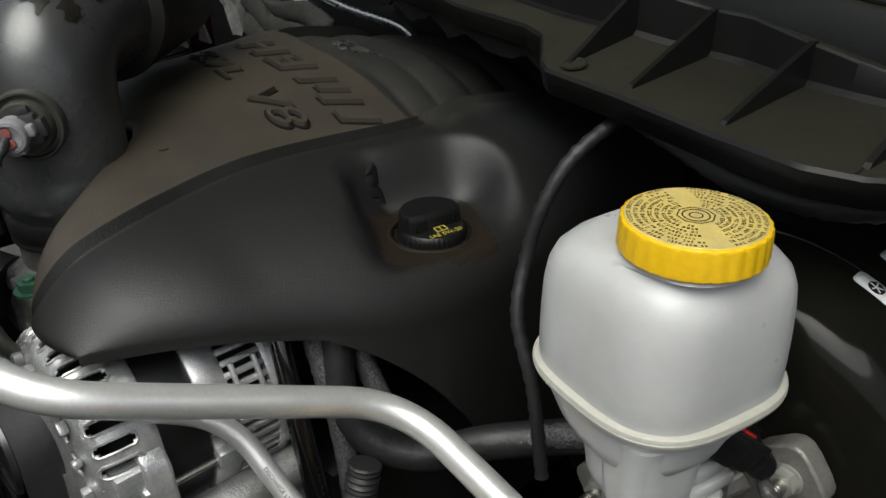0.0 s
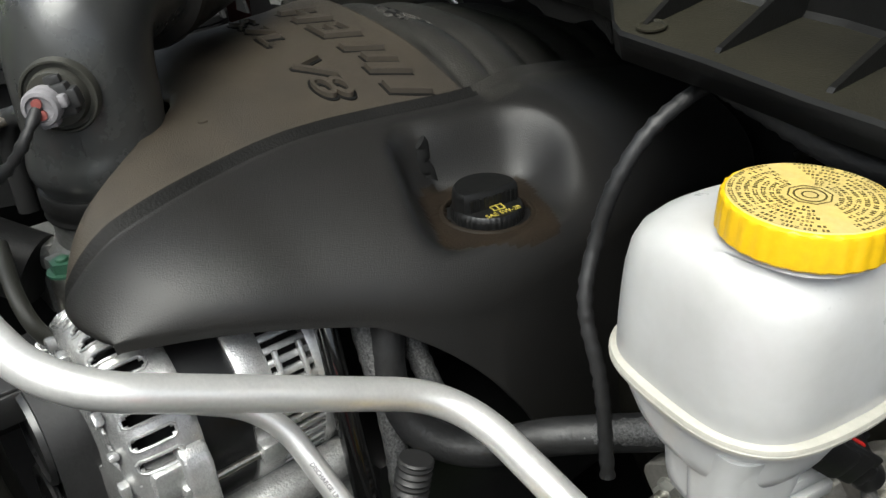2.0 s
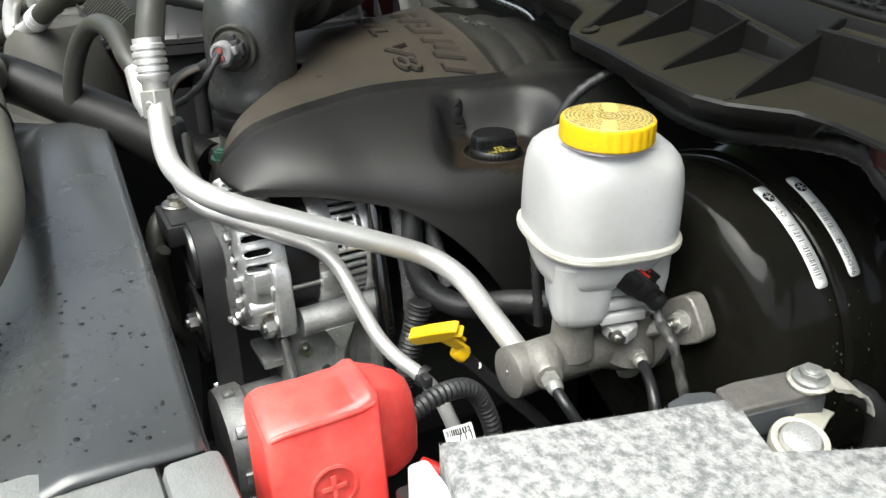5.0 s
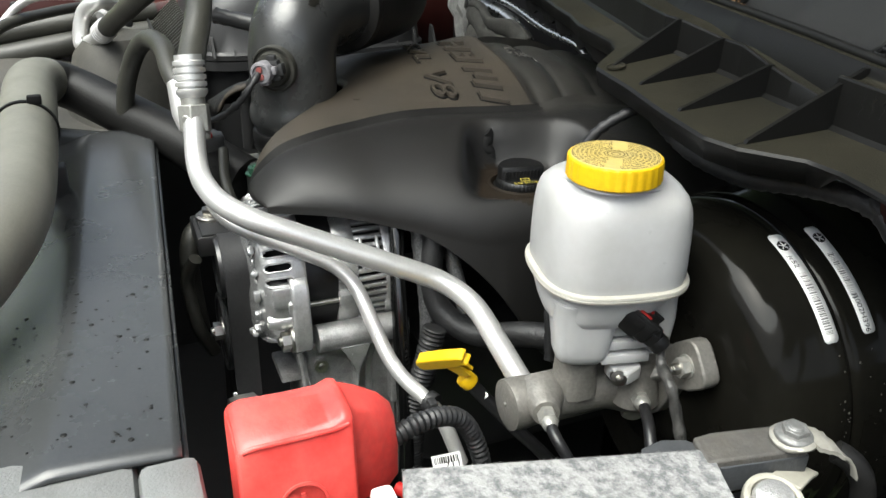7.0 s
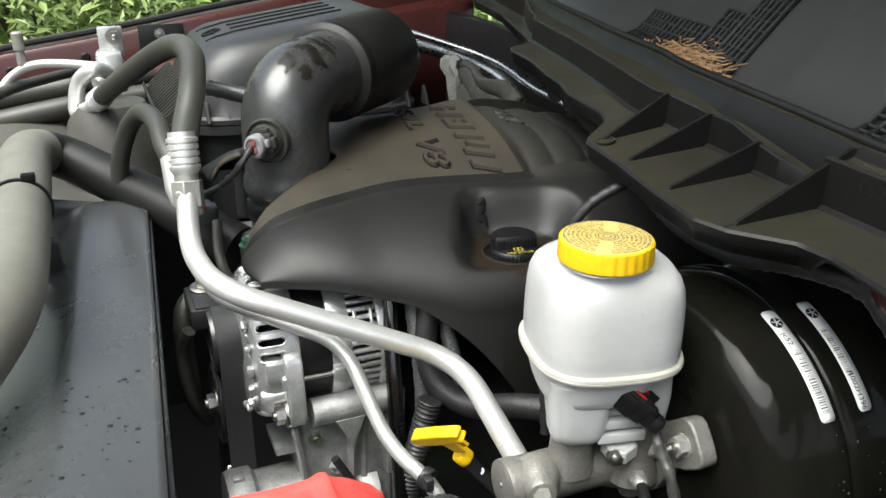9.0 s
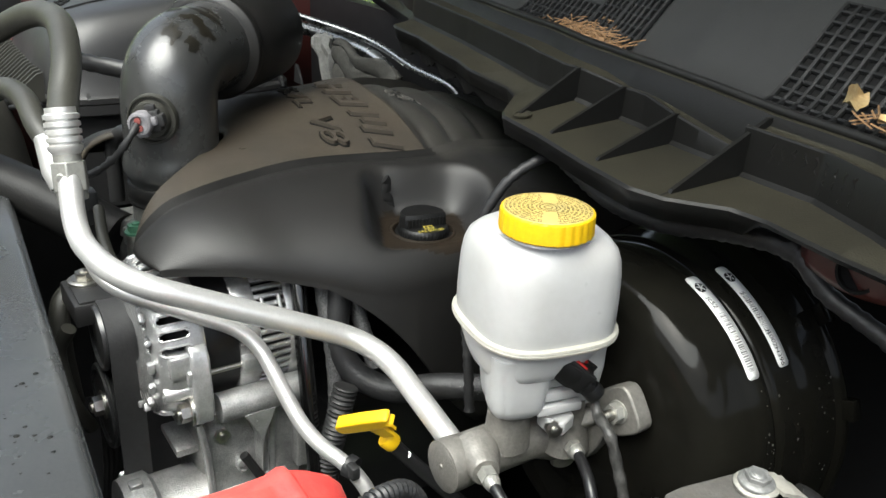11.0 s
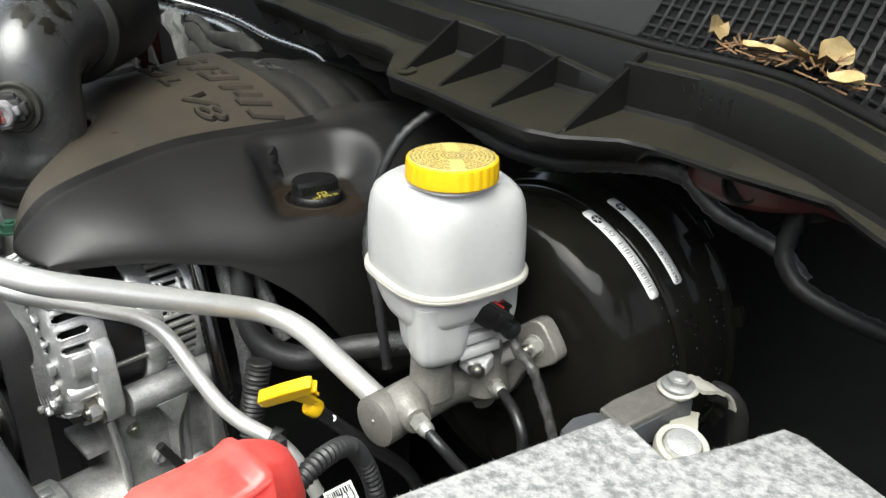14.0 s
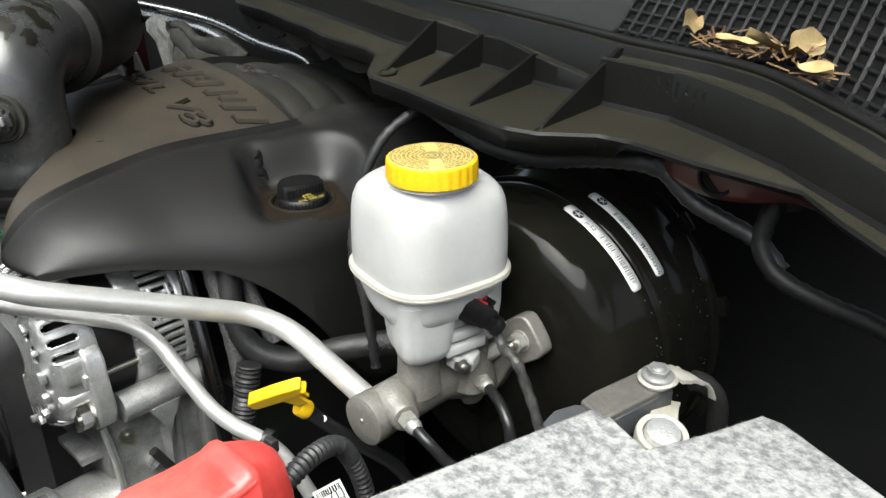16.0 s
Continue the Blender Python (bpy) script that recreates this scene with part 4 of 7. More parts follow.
def reservoir():
    cx, cy = 0.3828, 0.0142
    kx, ky = 0.4003, 0.0005
    r = thing("brake_fluid_reservoir", "translucent white plastic brake fluid reservoir with yellow cap", "fluid reservoir", (cx, cy, 1.012))
    bm = bmesh.new()
    rings = []
    for z, h, k in ((1.0970, 0.0500, 0), (1.1000, 0.0506, 0), (1.112, 0.0508, 0), (1.126, 0.0506, 0), (1.140, 0.0500, 0), (1.1500, 0.0486, 0.02), (1.1570, 0.0464, 0.05), (1.1620, 0.0436, 0.09), (1.1655, 0.0402, 0.16), (1.1678, 0.0366, 0.34), (1.1692, 0.0330, 0.72), (1.1700, 0.0300, 1), (1.1712, 0.0288, 1), (1.1760, 0.0284, 1)):
        soft = min(1.0, max(0.0, (z - 1.156) / 0.014))
        rings.append(oct_ring(cx + (kx - cx) * k, cy + (ky - cy) * k, z, h, 96, 0.86 + 0.09 * soft, 11 - 5.5 * soft, -12))
    loft(bm, rings)
    part("upper_tank", bm, M_TANK, r, smooth=50)
    bm = bmesh.new()
    lo = [(1.0940, 0.0508, 0, 0), (1.0885, 0.0490, 0.000, -0.001), (1.0820, 0.0452, 0.001, -0.004), (1.0750, 0.0405, 0.003, -0.008), (1.0690, 0.0350, 0.005, -0.012), (1.0655, 0.0295, 0.006, -0.015), (1.0640, 0.0200, 0.007, -0.016)]
    loft(bm, [oct_ring(cx + dx, cy + dy, z, h, 96, 0.88, 8, -12) for z, h, dx, dy in lo][::-1])
    part("skirt", bm, M_TANK, r)
    bm = bmesh.new()
    lo = [(1.0850, 0.0290, 0.0250), (1.0720, 0.0272, 0.0222), (1.0560, 0.0258, 0.0205), (1.0440, 0.0246, 0.0190), (1.0385, 0.0230, 0.0175), (1.0345, 0.0200, 0.0145), (1.0325, 0.0130, 0.0090)]
    loft(bm, [super_ring(0.3925, -0.0075, z, hx, hy, 4.2, 64, turn=-18) for z, hx, hy in lo][::-1])
    part("front_leg", bm, M_TANK, r)
    bm = bmesh.new()
    lo = [(1.0860, 0.0200, 0.0225), (1.0720, 0.0165, 0.0215), (1.0560, 0.0150, 0.0205), (1.0440, 0.0140, 0.0195), (1.0390, 0.0125, 0.0178), (1.0355, 0.0100, 0.0150)]
    loft(bm, [super_ring(0.4010, -0.0125, z, hx, hy, 3.6, 48, turn=-18) for z, hx, hy in lo][::-1])
    part("leg_column", bm, M_TANK, r, "moulded column down the leg")
    bm = bmesh.new()
    rings = [super_ring(x, y, z, hx, hy, 3.4, 48, turn=-12) for z, hx, hy, x, y in ((1.030, 0.0150, 0.0105, 0.4000, 0.0480), (1.042, 0.0190, 0.0120, 0.3985, 0.0490), (1.062, 0.0260, 0.0130, 0.3950, 0.0500), (1.080, 0.0340, 0.0145, 0.3900, 0.0480), (1.0945, 0.0420, 0.0200, 0.3860, 0.0420))]
    loft(bm, rings)
    part("rear_leg", bm, M_TANK, r)
    bm = bmesh.new()
    loft(bm, [oct_ring(cx, cy, z, h, 96, 0.875, 9, -12) for z, h in ((1.0935, 0.0500), (1.0932, 0.0535), (1.0940, 0.0545), (1.0956, 0.0548), (1.0962, 0.0543), (1.0968, 0.0548), (1.0984, 0.0544), (1.0990, 0.0534), (1.0990, 0.0495))])
    part("weld_seam", bm, M_TANK_SEAM, r, "yellowed weld seam round the tank")
    # moulded foot between the two legs
    foot = Matrix.Translation((0.4120, 0.0150, 0)) @ Matrix.Rotation(radians(-12), 4, "Z")
    bm = bmesh.new()
    for z, w, dep in ((1.060, 0.030, 0.020), (1.049, 0.034, 0.022), (1.038, 0.036, 0.024)):
        box(bm, -0.004, 0.002, z, dep, w, 0.0075, 0.0015, foot)
    box(bm, -0.008, 0.002, 1.048, 0.014, 0.030, 0.034, 0.002, foot)
    part("mounting_foot", bm, M_TANK, r, "white ribbed mounting foot")
    bm = bmesh.new()
    prism(bm, [(-0.006, -0.008), (0.010, -0.006), (0.014, 0.003), (0.006, 0.016), (-0.006, 0.016)], 1.019, 1.030, foot)
    bevelled(part("lug", bm, M_TANK, r), 0.0015)
    bm = bmesh.new()
    lathe(bm, [(0.0060, 0), (0.0060, 0.006), (0.0030, 0.0065), (0.0026, 0.0090), (0.0012, 0.0095)], (0.4180, 0.0120, 1.0235), (0.85, -0.45, 0.2), 18)
    part("pin", bm, M_ZINC, r)
    # cap
    bm = bmesh.new()
    n = 168
    rings = []
    for z, rad, kn in ((1.1722, 0.0300, 0), (1.1722, 0.0310, 1), (1.1732, 0.0317, 1), (1.1845, 0.0314, 1), (1.1862, 0.0311, 1), (1.1868, 0.0302, 0.3), (1.1870, 0.0290, 0)):
        ring = []
        for k in range(n):
            a = 2 * math.pi * k / n
            q = rad - kn * 0.00055 * abs(math.sin(14 * a)) ** 3
            ring.append(Vector((kx + q * math.cos(a), ky + q * math.sin(a), z)))
        rings.append(ring)
    loft(bm, rings)
    cap = part("cap", bm, M_YELLOW, r, "yellow screw cap with worn dark print", smooth=35)
    bm = bmesh.new()
    lathe(bm, [(0.0296, 1.1868), (0.0292, 1.1873), (0.004, 1.1873)], (kx, ky, 0), (0, 0, 1), 64)
    part("top_face", bm, M_YELLOW_TOP, cap)
    rnd = random.Random(5)
    # rings of worn print in short strokes like words, leaving a bare band across
    for rad in (0.0277, 0.0248, 0.0219, 0.0190, 0.0161, 0.0132, 0.0106):
        bm = bmesh.new()
        a, letters = 0.0, rnd.randint(3, 8)
        while a < 2 * math.pi - 0.03:
            ln = rnd.choice((0.0008, 0.0010, 0.0013)) / rad
            px, py = rad * math.cos(a + ln / 2), rad * math.sin(a + ln / 2)
            ua = radians(-38)
            across = -px * math.sin(ua) + py * math.cos(ua)
            wide = 0.0048 + 0.0012 * math.sin(260 * (px + py))
            if abs(across) > wide and rnd.random() > 0.05:
                hw = rnd.uniform(0.00075, 0.0010)
                lo, hi = rad - hw, rad + hw
                cut = rnd.random()
                spans = [(lo, hi)] if cut < 0.4 else [(lo, rad - 0.0003), (rad + 0.0002, hi)] if cut < 0.7 else [(lo + 0.0005, hi)]
                for ra, rb in spans:
                    vs = [[bm.verts.new(Vector((kx + q * math.cos(a + ln * i), ky + q * math.sin(a + ln * i), 1.18745))) for q in (ra, rb)] for i in (0, 1)]
                    bm.faces.new((vs[0][0], vs[1][0], vs[1][1], vs[0][1]))
            letters -= 1
            a += ln + (0.0016 if letters == 0 else 0.00055) / rad
            if letters == 0:
                letters = rnd.randint(3, 8)
        part("print_ring", bm, M_PRINT, cap, smooth=0)
    for ra, rb, seg in ((0.0076, 0.0083, 8), (0.0052, 0.0060, 32), (0.0024, 0.0031, 24)):
        bm = bmesh.new()
        vs = [[bm.verts.new(Vector((kx + q * math.cos(2 * math.pi * i / seg), ky + q * math.sin(2 * math.pi * i / seg), 1.1876))) for q in (ra, rb)] for i in range(seg)]
        for i in range(seg):
            p, q = vs[i], vs[(i + 1) % seg]
            bm.faces.new((p[0], q[0], q[1], p[1]))
        part("symbol", bm, M_PRINT, cap, smooth=0)
    # level sensor plug in the hollow under the tank
    m = Matrix.Translation((0.4225, 0.0150, 1.0755)) @ pose(0, 0, 0, 0, 34, 44) @ Matrix.Scale(0.90, 4)
    bm = bmesh.new()
    box(bm, -0.008, 0.000, -0.001, 0.040, 0.026, 0.022, 0.006, m)
    part("socket", bm, M_CAP, r, "black sensor socket")
    bm = bmesh.new()
    box(bm, 0.006, 0.000, 0.000, 0.026, 0.022, 0.019, 0.003, m)
    box(bm, 0.008, -0.0085, 0.0080, 0.024, 0.003, 0.006, 0.001, m)
    box(bm, 0.008, 0.0085, 0.0080, 0.024, 0.003, 0.006, 0.001, m)
    box(bm, 0.020, 0.000, -0.002, 0.012, 0.017, 0.014, 0.003, m)
    lathe(bm, [(0.0072, 0.0), (0.0078, 0.005), (0.0070, 0.008), (0.0048, 0.0095)], m @ Vector((0.024, 0.000, -0.003)), m.to_3x3() @ Vector((1, 0.1, -0.25)), 20)
    plug = part("connector", bm, M_CAP, r, "black plug with red lock")
    bm = bmesh.new()
    box(bm, 0.000, 0.000, 0.0105, 0.004, 0.014, 0.003, 0.001, m)
    box(bm, 0.006, -0.005, 0.0102, 0.009, 0.0024, 0.0026, 0.0008, m)
    box(bm, 0.006, 0.005, 0.0102, 0.009, 0.0024, 0.0026, 0.0008, m)
    part("lock", bm, M_RED_CLIP, plug, "red plastic lock")
    s = m @ Vector((0.032, 0.001, -0.006))
    bm = bmesh.new()
    sweep(bm, smooth_path([s, s + Vector((0.006, -0.001, -0.012)), (0.4600, 0.0240, 1.040), (0.4690, 0.0255, 1.022), (0.4800, 0.0265, 0.996), (0.4880, 0.0260, 0.965), (0.490, 0.022, 0.89)]), lambda i, a: (0.0040 + 0.0003 * math.sin(a * 420) + 0.0003 * math.sin(a * 1130)) if a > 0.022 else 0.0026 + 0.0022 * a / 0.022, 16)
    part("loom", bm, M_LOOM, r, "grey taped wiring loom")


reservoir()


# ---------------------------------------------------------------- intake
def intake():
    cx, cy = -0.032, -0.114
    t = thing("intake_tube", "black plastic air intake elbow with a sensor plugged in", "air duct", (cx, cy, 1.05))
    R = 0.0455
    path = even(fillet_path([(cx, cy, 1.090), (cx + 0.002, cy, 1.208), (cx - 0.068, cy + 0.069, 1.208)], 0.086), 0.004)

    def rad(i, a):
        z = 1.090 + a
        if a < 0.050:
            return float(np.interp(z, [1.090, 1.094, 1.099, 1.104, 1.110, 1.116, 1.121, 1.128, 1.140], [0.0425, 0.0430, 0.0470, 0.0482, 0.0482, 0.0470, 0.0452, 0.0450, 0.0455]))
        return R + 0.004 * min(1, max(0, a - 0.17) / 0.05)

    bm = bmesh.new()
    sweep(bm, path, rad, 72)
    part("elbow", bm, M_TUBE, t)
    e = path[-1]
    d = (path[-1] - path[-3]).normalized()
    bm = bmesh.new()
    lathe(bm, [(0.0490, -0.010), (0.0505, -0.009), (0.0560, -0.006), (0.0575, -0.001), (0.0560, 0.004), (0.0540, 0.008), (0.0545, 0.014), (0.0575, 0.020), (0.0590, 0.120), (0.055, 0.132)], e, d, 72)
    part("resonator", bm, M_COVER, t, "dark resonator behind the elbow")
    bm = bmesh.new()
    lathe(bm, [(0.0425, 1.0700), (0.0450, 1.0705), (0.0458, 1.0725), (0.0450, 1.0745), (0.0452, 1.0770), (0.0462, 1.0790), (0.0462, 1.0880), (0.0450, 1.0905), (0.0425, 1.0910)], (cx, cy, 0), (0, 0, 1), 64)
    part("clamp", bm, M_RUBBER, t, "band clamp round the tube's foot")
    for a0 in (-0.5, 2.6):
        bm = bmesh.new()
        sweep(bm, [Vector((cx + 0.0453 * math.cos(a0), cy + 0.0453 * math.sin(a0), 1.122 + 0.006 * k)) for k in range(8)], 0.0008, 6)
        part("mould_line", bm, M_TUBE, t)
    n = Vector((math.cos(-0.62), math.sin(-0.62), 0))
    b0 = Vector((cx, cy, 1.164)) + n * 0.0425
    bm = bmesh.new()
    lathe(bm, [(0.0235, 0), (0.0235, 0.005), (0.0225, 0.0072), (0.0212, 0.0072), (0.0205, 0.005), (0.0180, 0.005), (0.0172, 0.010), (0.0165, 0.0112), (0.010, 0.0116)], b0, n, 48)
    boss = part("sensor_boss", bm, M_ACHOSE, t)
    m = Matrix.Translation(b0 + n * 0.009) @ frame_of(n) @ Matrix.Rotation(radians(12), 4, "Z")
    bm = bmesh.new()
    box(bm, 0.004, 0.000, 0.004, 0.016, 0.020, 0.012, 0.002, m)
    box(bm, 0.012, 0.0, 0.003, 0.008, 0.012, 0.014, 0.002, m)
    box(bm, 0.004, 0.012, 0.002, 0.010, 0.006, 0.008, 0.0015, m)
    part("sensor_body", bm, M_PLASTIC, boss)
    bm = bmesh.new()
    lathe(bm, [(0.0108, 0.0), (0.0112, 0.004), (0.0112, 0.011), (0.0102, 0.013), (0.0080, 0.0135), (0.0075, 0.0120), (0.004, 0.0118)], m @ Vector((-0.004, 0.001, 0.006)), n, 20)
    box(bm, 0.006, 0.001, 0.012, 0.010, 0.008, 0.007, 0.002, m)
    box(bm, -0.004, -0.0095, 0.012, 0.010, 0.005, 0.010, 0.0015, m)
    part("plug", bm, M_GREY_PLUG, boss, "grey plug")
    for s in (-1, 1):
        bm = bmesh.new()
        lathe(bm, [(0.0030, 0), (0.0030, 0.0020), (0.001, 0.0022)], m @ Vector((-0.004, 0.001 + s * 0.0035, 0.0180)), n, 12)
        part("wire_seal", bm, M_RED_DULL, boss, "faded red wire seal")
    p0 = m @ Vector((-0.006, 0.001, 0.018))
    bm = bmesh.new()
    sweep(bm, smooth_path([p0, p0 + Vector((0.006, -0.008, -0.008)), p0 + Vector((0.004, -0.020, -0.024)), p0 + Vector((-0.006, -0.036, -0.040)), p0 + Vector((-0.018, -0.052, -0.048)), p0 + Vector((-0.035, -0.066, -0.051)), p0 + Vector((-0.055, -0.075, -0.056))]), lambda i, a: 0.0034 + 0.0006 * math.sin(a * 800) + 0.0004 * math.sin(a * 330), 12)
    part("loom", bm, M_TAPE, t, "taped wiring loom")
    # oily smudges wiped round the top of the bend
    for a0, th0, th1, wide, seed in ((0.120, 0.15, 1.05, 0.0042, 1), (0.133, 0.00, 0.95, 0.0040, 2), (0.144, 0.05, 0.75, 0.0034, 3), (0.108, 0.05, 0.45, 0.0060, 4), (0.106, 0.55, 0.90, 0.0050, 5), (0.127, -0.30, 0.02, 0.0045, 6)):
        bm = bmesh.new()

        def smear(u, v):
            th = th0 + (th1 - th0) * u
            edge = math.sin(math.pi * min(0.97, max(0.03, u))) ** 0.5
            w = wide * edge * (0.75 + 0.6 * noise.noise(Vector((u * 5, seed * 3.1, v))))
            f = (a0 + 0.004 * noise.noise(Vector((u * 2, seed, 0))) + w * (v - 0.5) * 2) / 0.004
            k = min(len(path) - 2, max(1, int(f)))
            p = path[k].lerp(path[k + 1], f - int(f))
            t1 = (path[k + 1] - path[k - 1]).normalized()
            s1 = t1.cross(Vector((0, 0, 1))).normalized()
            return p + (s1.cross(t1) * math.cos(th) + s1 * math.sin(th)) * (R + 0.0006)

        grid(bm, 24, 6, smear)
        part("smudge", bm, M_SMUDGE, t, "dark oily smudge on the elbow")
    # breather nipple on the far side
    bm = bmesh.new()
    sweep(bm, [Vector((cx - 0.030, cy - 0.030, 1.196)) + Vector((-0.6, -0.75, 0.12)) * 0.006 * k for k in range(9)], lambda i, a: 0.0085 if i < 5 else 0.0075 if i % 2 else 0.0088, 16)
    part("nipple", bm, M_PLASTIC, t)
    # throttle body
    b = thing("throttle_body", "dull cast aluminium throttle body under the intake elbow", "throttle body", (cx, cy, 0.96))
    bm = bmesh.new()
    lathe(bm, [(0.040, 0.97), (0.044, 0.98), (0.044, 1.030), (0.050, 1.036), (0.050, 1.046), (0.0425, 1.052), (0.0425, 1.072)], (cx, cy, 0), (0, 0, 1), 48)
    box(bm, cx + 0.03, cy - 0.035, 1.020, 0.06, 0.03, 0.05, 0.005)
    box(bm, cx - 0.045, cy - 0.03, 1.015, 0.04, 0.05, 0.06, 0.006)
    part("body", bm, M_ALU_GREY, b)
    for a in (-0.15, -0.75, -1.35, -1.95):
        bm = bmesh.new()
        box(bm, 0.050, 0, 1.040, 0.014, 0.016, 0.020, 0.003, Matrix.Translation((cx, cy, 0)) @ Matrix.Rotation(a, 4, "Z"))
        part("lug", bm, M_ALU_GREY, b)
    bm = bmesh.new()
    lathe(bm, [(0.0095, 1.02), (0.0095, 1.064), (0.0085, 1.066)], (0.034, -0.172, 0), (0, 0, 1), 20)
    part("spacer", bm, M_ZINC, b)
    bm = bmesh.new()
    hex_bolt(bm, (0.034, -0.172, 1.066), (0, 0, 1), 0.0078, 0.008, 0.0105)
    part("bolt", bm, M_GREEN, b, "green coated bolt")
    bm = bmesh.new()
    box(bm, -0.035, -0.205, 1.075, 0.045, 0.02, 0.03, 0.004)
    box(bm, -0.015, -0.205, 1.088, 0.02, 0.022, 0.018, 0.003)
    part("actuator_plug", bm, M_PLASTIC, b)
    bm = bmesh.new()
    box(bm, -0.012, -0.212, 1.098, 0.018, 0.012, 0.006, 0.002)
    part("lock", bm, M_RED_CLIP, b, "red plastic lock")
    # looped black bracket behind the tube
    bm = bmesh.new()
    arch = [Vector((-0.115 + 0.030 * math.cos(a), -0.135 + 0.012 * math.cos(a), 1.085 + 0.034 * math.sin(a))) for a in np.linspace(math.pi, 0, 20)]
    sweep(bm, [arch[0] - Vector((0, 0, 0.05))] + arch + [arch[-1] - Vector((0, 0, 0.05))], 0.0085, 14)
    single("loop_bracket", bm, M_PLASTIC, "black plastic arched bracket behind the intake tube", "bracket")


intake()


def airbox():
    a = thing("air_filter_box", "black plastic air filter box with a grooved domed lid", "air filter box", (-0.55, -0.04, 0.95))
    x0, x1, y0, y1 = -0.72, -0.385, -0.178, 0.19
    cx, cy, hx, hy = (x0 + x1) / 2, (y0 + y1) / 2, (x1 - x0) / 2, (y1 - y0) / 2

    bm = bmesh.new()
    prof = ((1.085, 1.0), (1.092, 1.0), (1.096, 0.975), (1.140, 0.945), (1.170, 0.91), (1.190, 0.86), (1.204, 0.79), (1.212, 0.70), (1.216, 0.50), (1.217, 0.15))

    def rise(y, z):
        return 0.15 * (y - cy) * min(1.0, max(0.0, (z - 1.096) / 0.09))

    def lid_z(x, y):
        k = (abs((x - cx) / hx) ** 6 + abs((y - cy) / hy) ** 6) ** (1 / 6)
        z = float(np.interp(k, [q for _, q in reversed(prof)], [q for q, _ in reversed(prof)]))
        return z + rise(y, z)

    loft(bm, [[v + Vector((0, 0, rise(v.y, z))) for v in super_ring(cx, cy, z, hx * k, hy * k, 6, 96)] for z, k in prof])
    part("lid", bm, M_PLASTIC, a)
    bm = bmesh.new()
    rings = [super_ring(cx, cy, z, hx * k, hy * k, 6, 96) for z, k in ((0.93, 0.86), (1.065, 0.93), (1.070, 1.0), (1.083, 1.0))]
    loft(bm, rings)
    part("base", bm, M_PLASTIC, a)
    bm = bmesh.new()
    box(bm, cx, y0 - 0.016, 1.0865, x1 - x0 - 0.03, 0.044, 0.006, 0.002)
    box(bm, cx, y0 - 0.037, 1.0935, x1 - x0 - 0.03, 0.004, 0.012, 0.0015)
    part("front_flange", bm, M_PLASTIC, a)
    for k in range(17):
        bm = bmesh.new()
        x = x0 + 0.025 + (x1 - x0 - 0.05) * k / 16
        vs = [(x, y0 - 0.038, 1.090), (x, y0 + 0.010, 1.090), (x, y0 + 0.012, 1.128), (x, y0 + 0.004, 1.126)]
        loft(bm, [[Vector(v) + Vector((s * 0.0022, 0, 0)) for v in vs] for s in (-1, 1)])
        part("rib", bm, M_ACHOSE, a, smooth=0)
    for k in range(12):
        bm = bmesh.new()
        y = y0 + 0.03 + 0.34 * k / 11
        vs = [(x1 - 0.002, y, 1.090), (x1 - 0.028, y, 1.090), (x1 - 0.024, y, 1.118), (x1 - 0.018, y, 1.116)]
        loft(bm, [[Vector(v) + Vector((0, s * 0.002, 0)) for v in vs] for s in (-1, 1)])
        part("rib", bm, M_PLASTIC, a, smooth=0)
    # four long grooves and a moulded emblem at their front end
    for k in range(4):
        bm = bmesh.new()
        x = -0.495 - 0.035 * k
        y_a = -0.128 if k in (0, 3) else -0.085
        sweep(bm, [Vector((x, y, lid_z(x, y) + 0.0002)) for y in np.linspace(y_a, 0.085, 16)], 0.0022, 6)
        part("groove", bm, M_COVER_DARK, a)
    bm = bmesh.new()
    for side in (-1, 1):
        for k in range(9):
            q = k / 8 * 4.2
            ex, ey = -0.5475 - side * 0.014 * math.cos(q * 0.8), -0.112 + 0.012 * math.sin(q) * side
            box(bm, ex, ey, lid_z(ex, ey), 0.009, 0.008, 0.004, 0.0015)
    part("emblem", bm, M_COVER_DARK, a, "plain moulded emblem")
    bm = bmesh.new()
    box(bm, -0.60, -0.25, 1.13, 0.045, 0.012, 0.05, 0.004)
    part("latch", bm, M_PLASTIC, a)


airbox()


# ---------------------------------------------------------------- air conditioning pipes
def crimp(bm, at, d, r, n=4, pitch=0.0062):
    prof = [(r * 0.92, -0.004)]
    for k in range(n):
        prof += [(r * 1.18, k * pitch), (r * 1.18, k * pitch + pitch * 0.55), (r * 1.02, k * pitch + pitch * 0.7), (r * 1.02, k * pitch + pitch * 0.9)]
    prof += [(r * 1.0, n * pitch + 0.003)]
    lathe(bm, prof, at, d, 28)


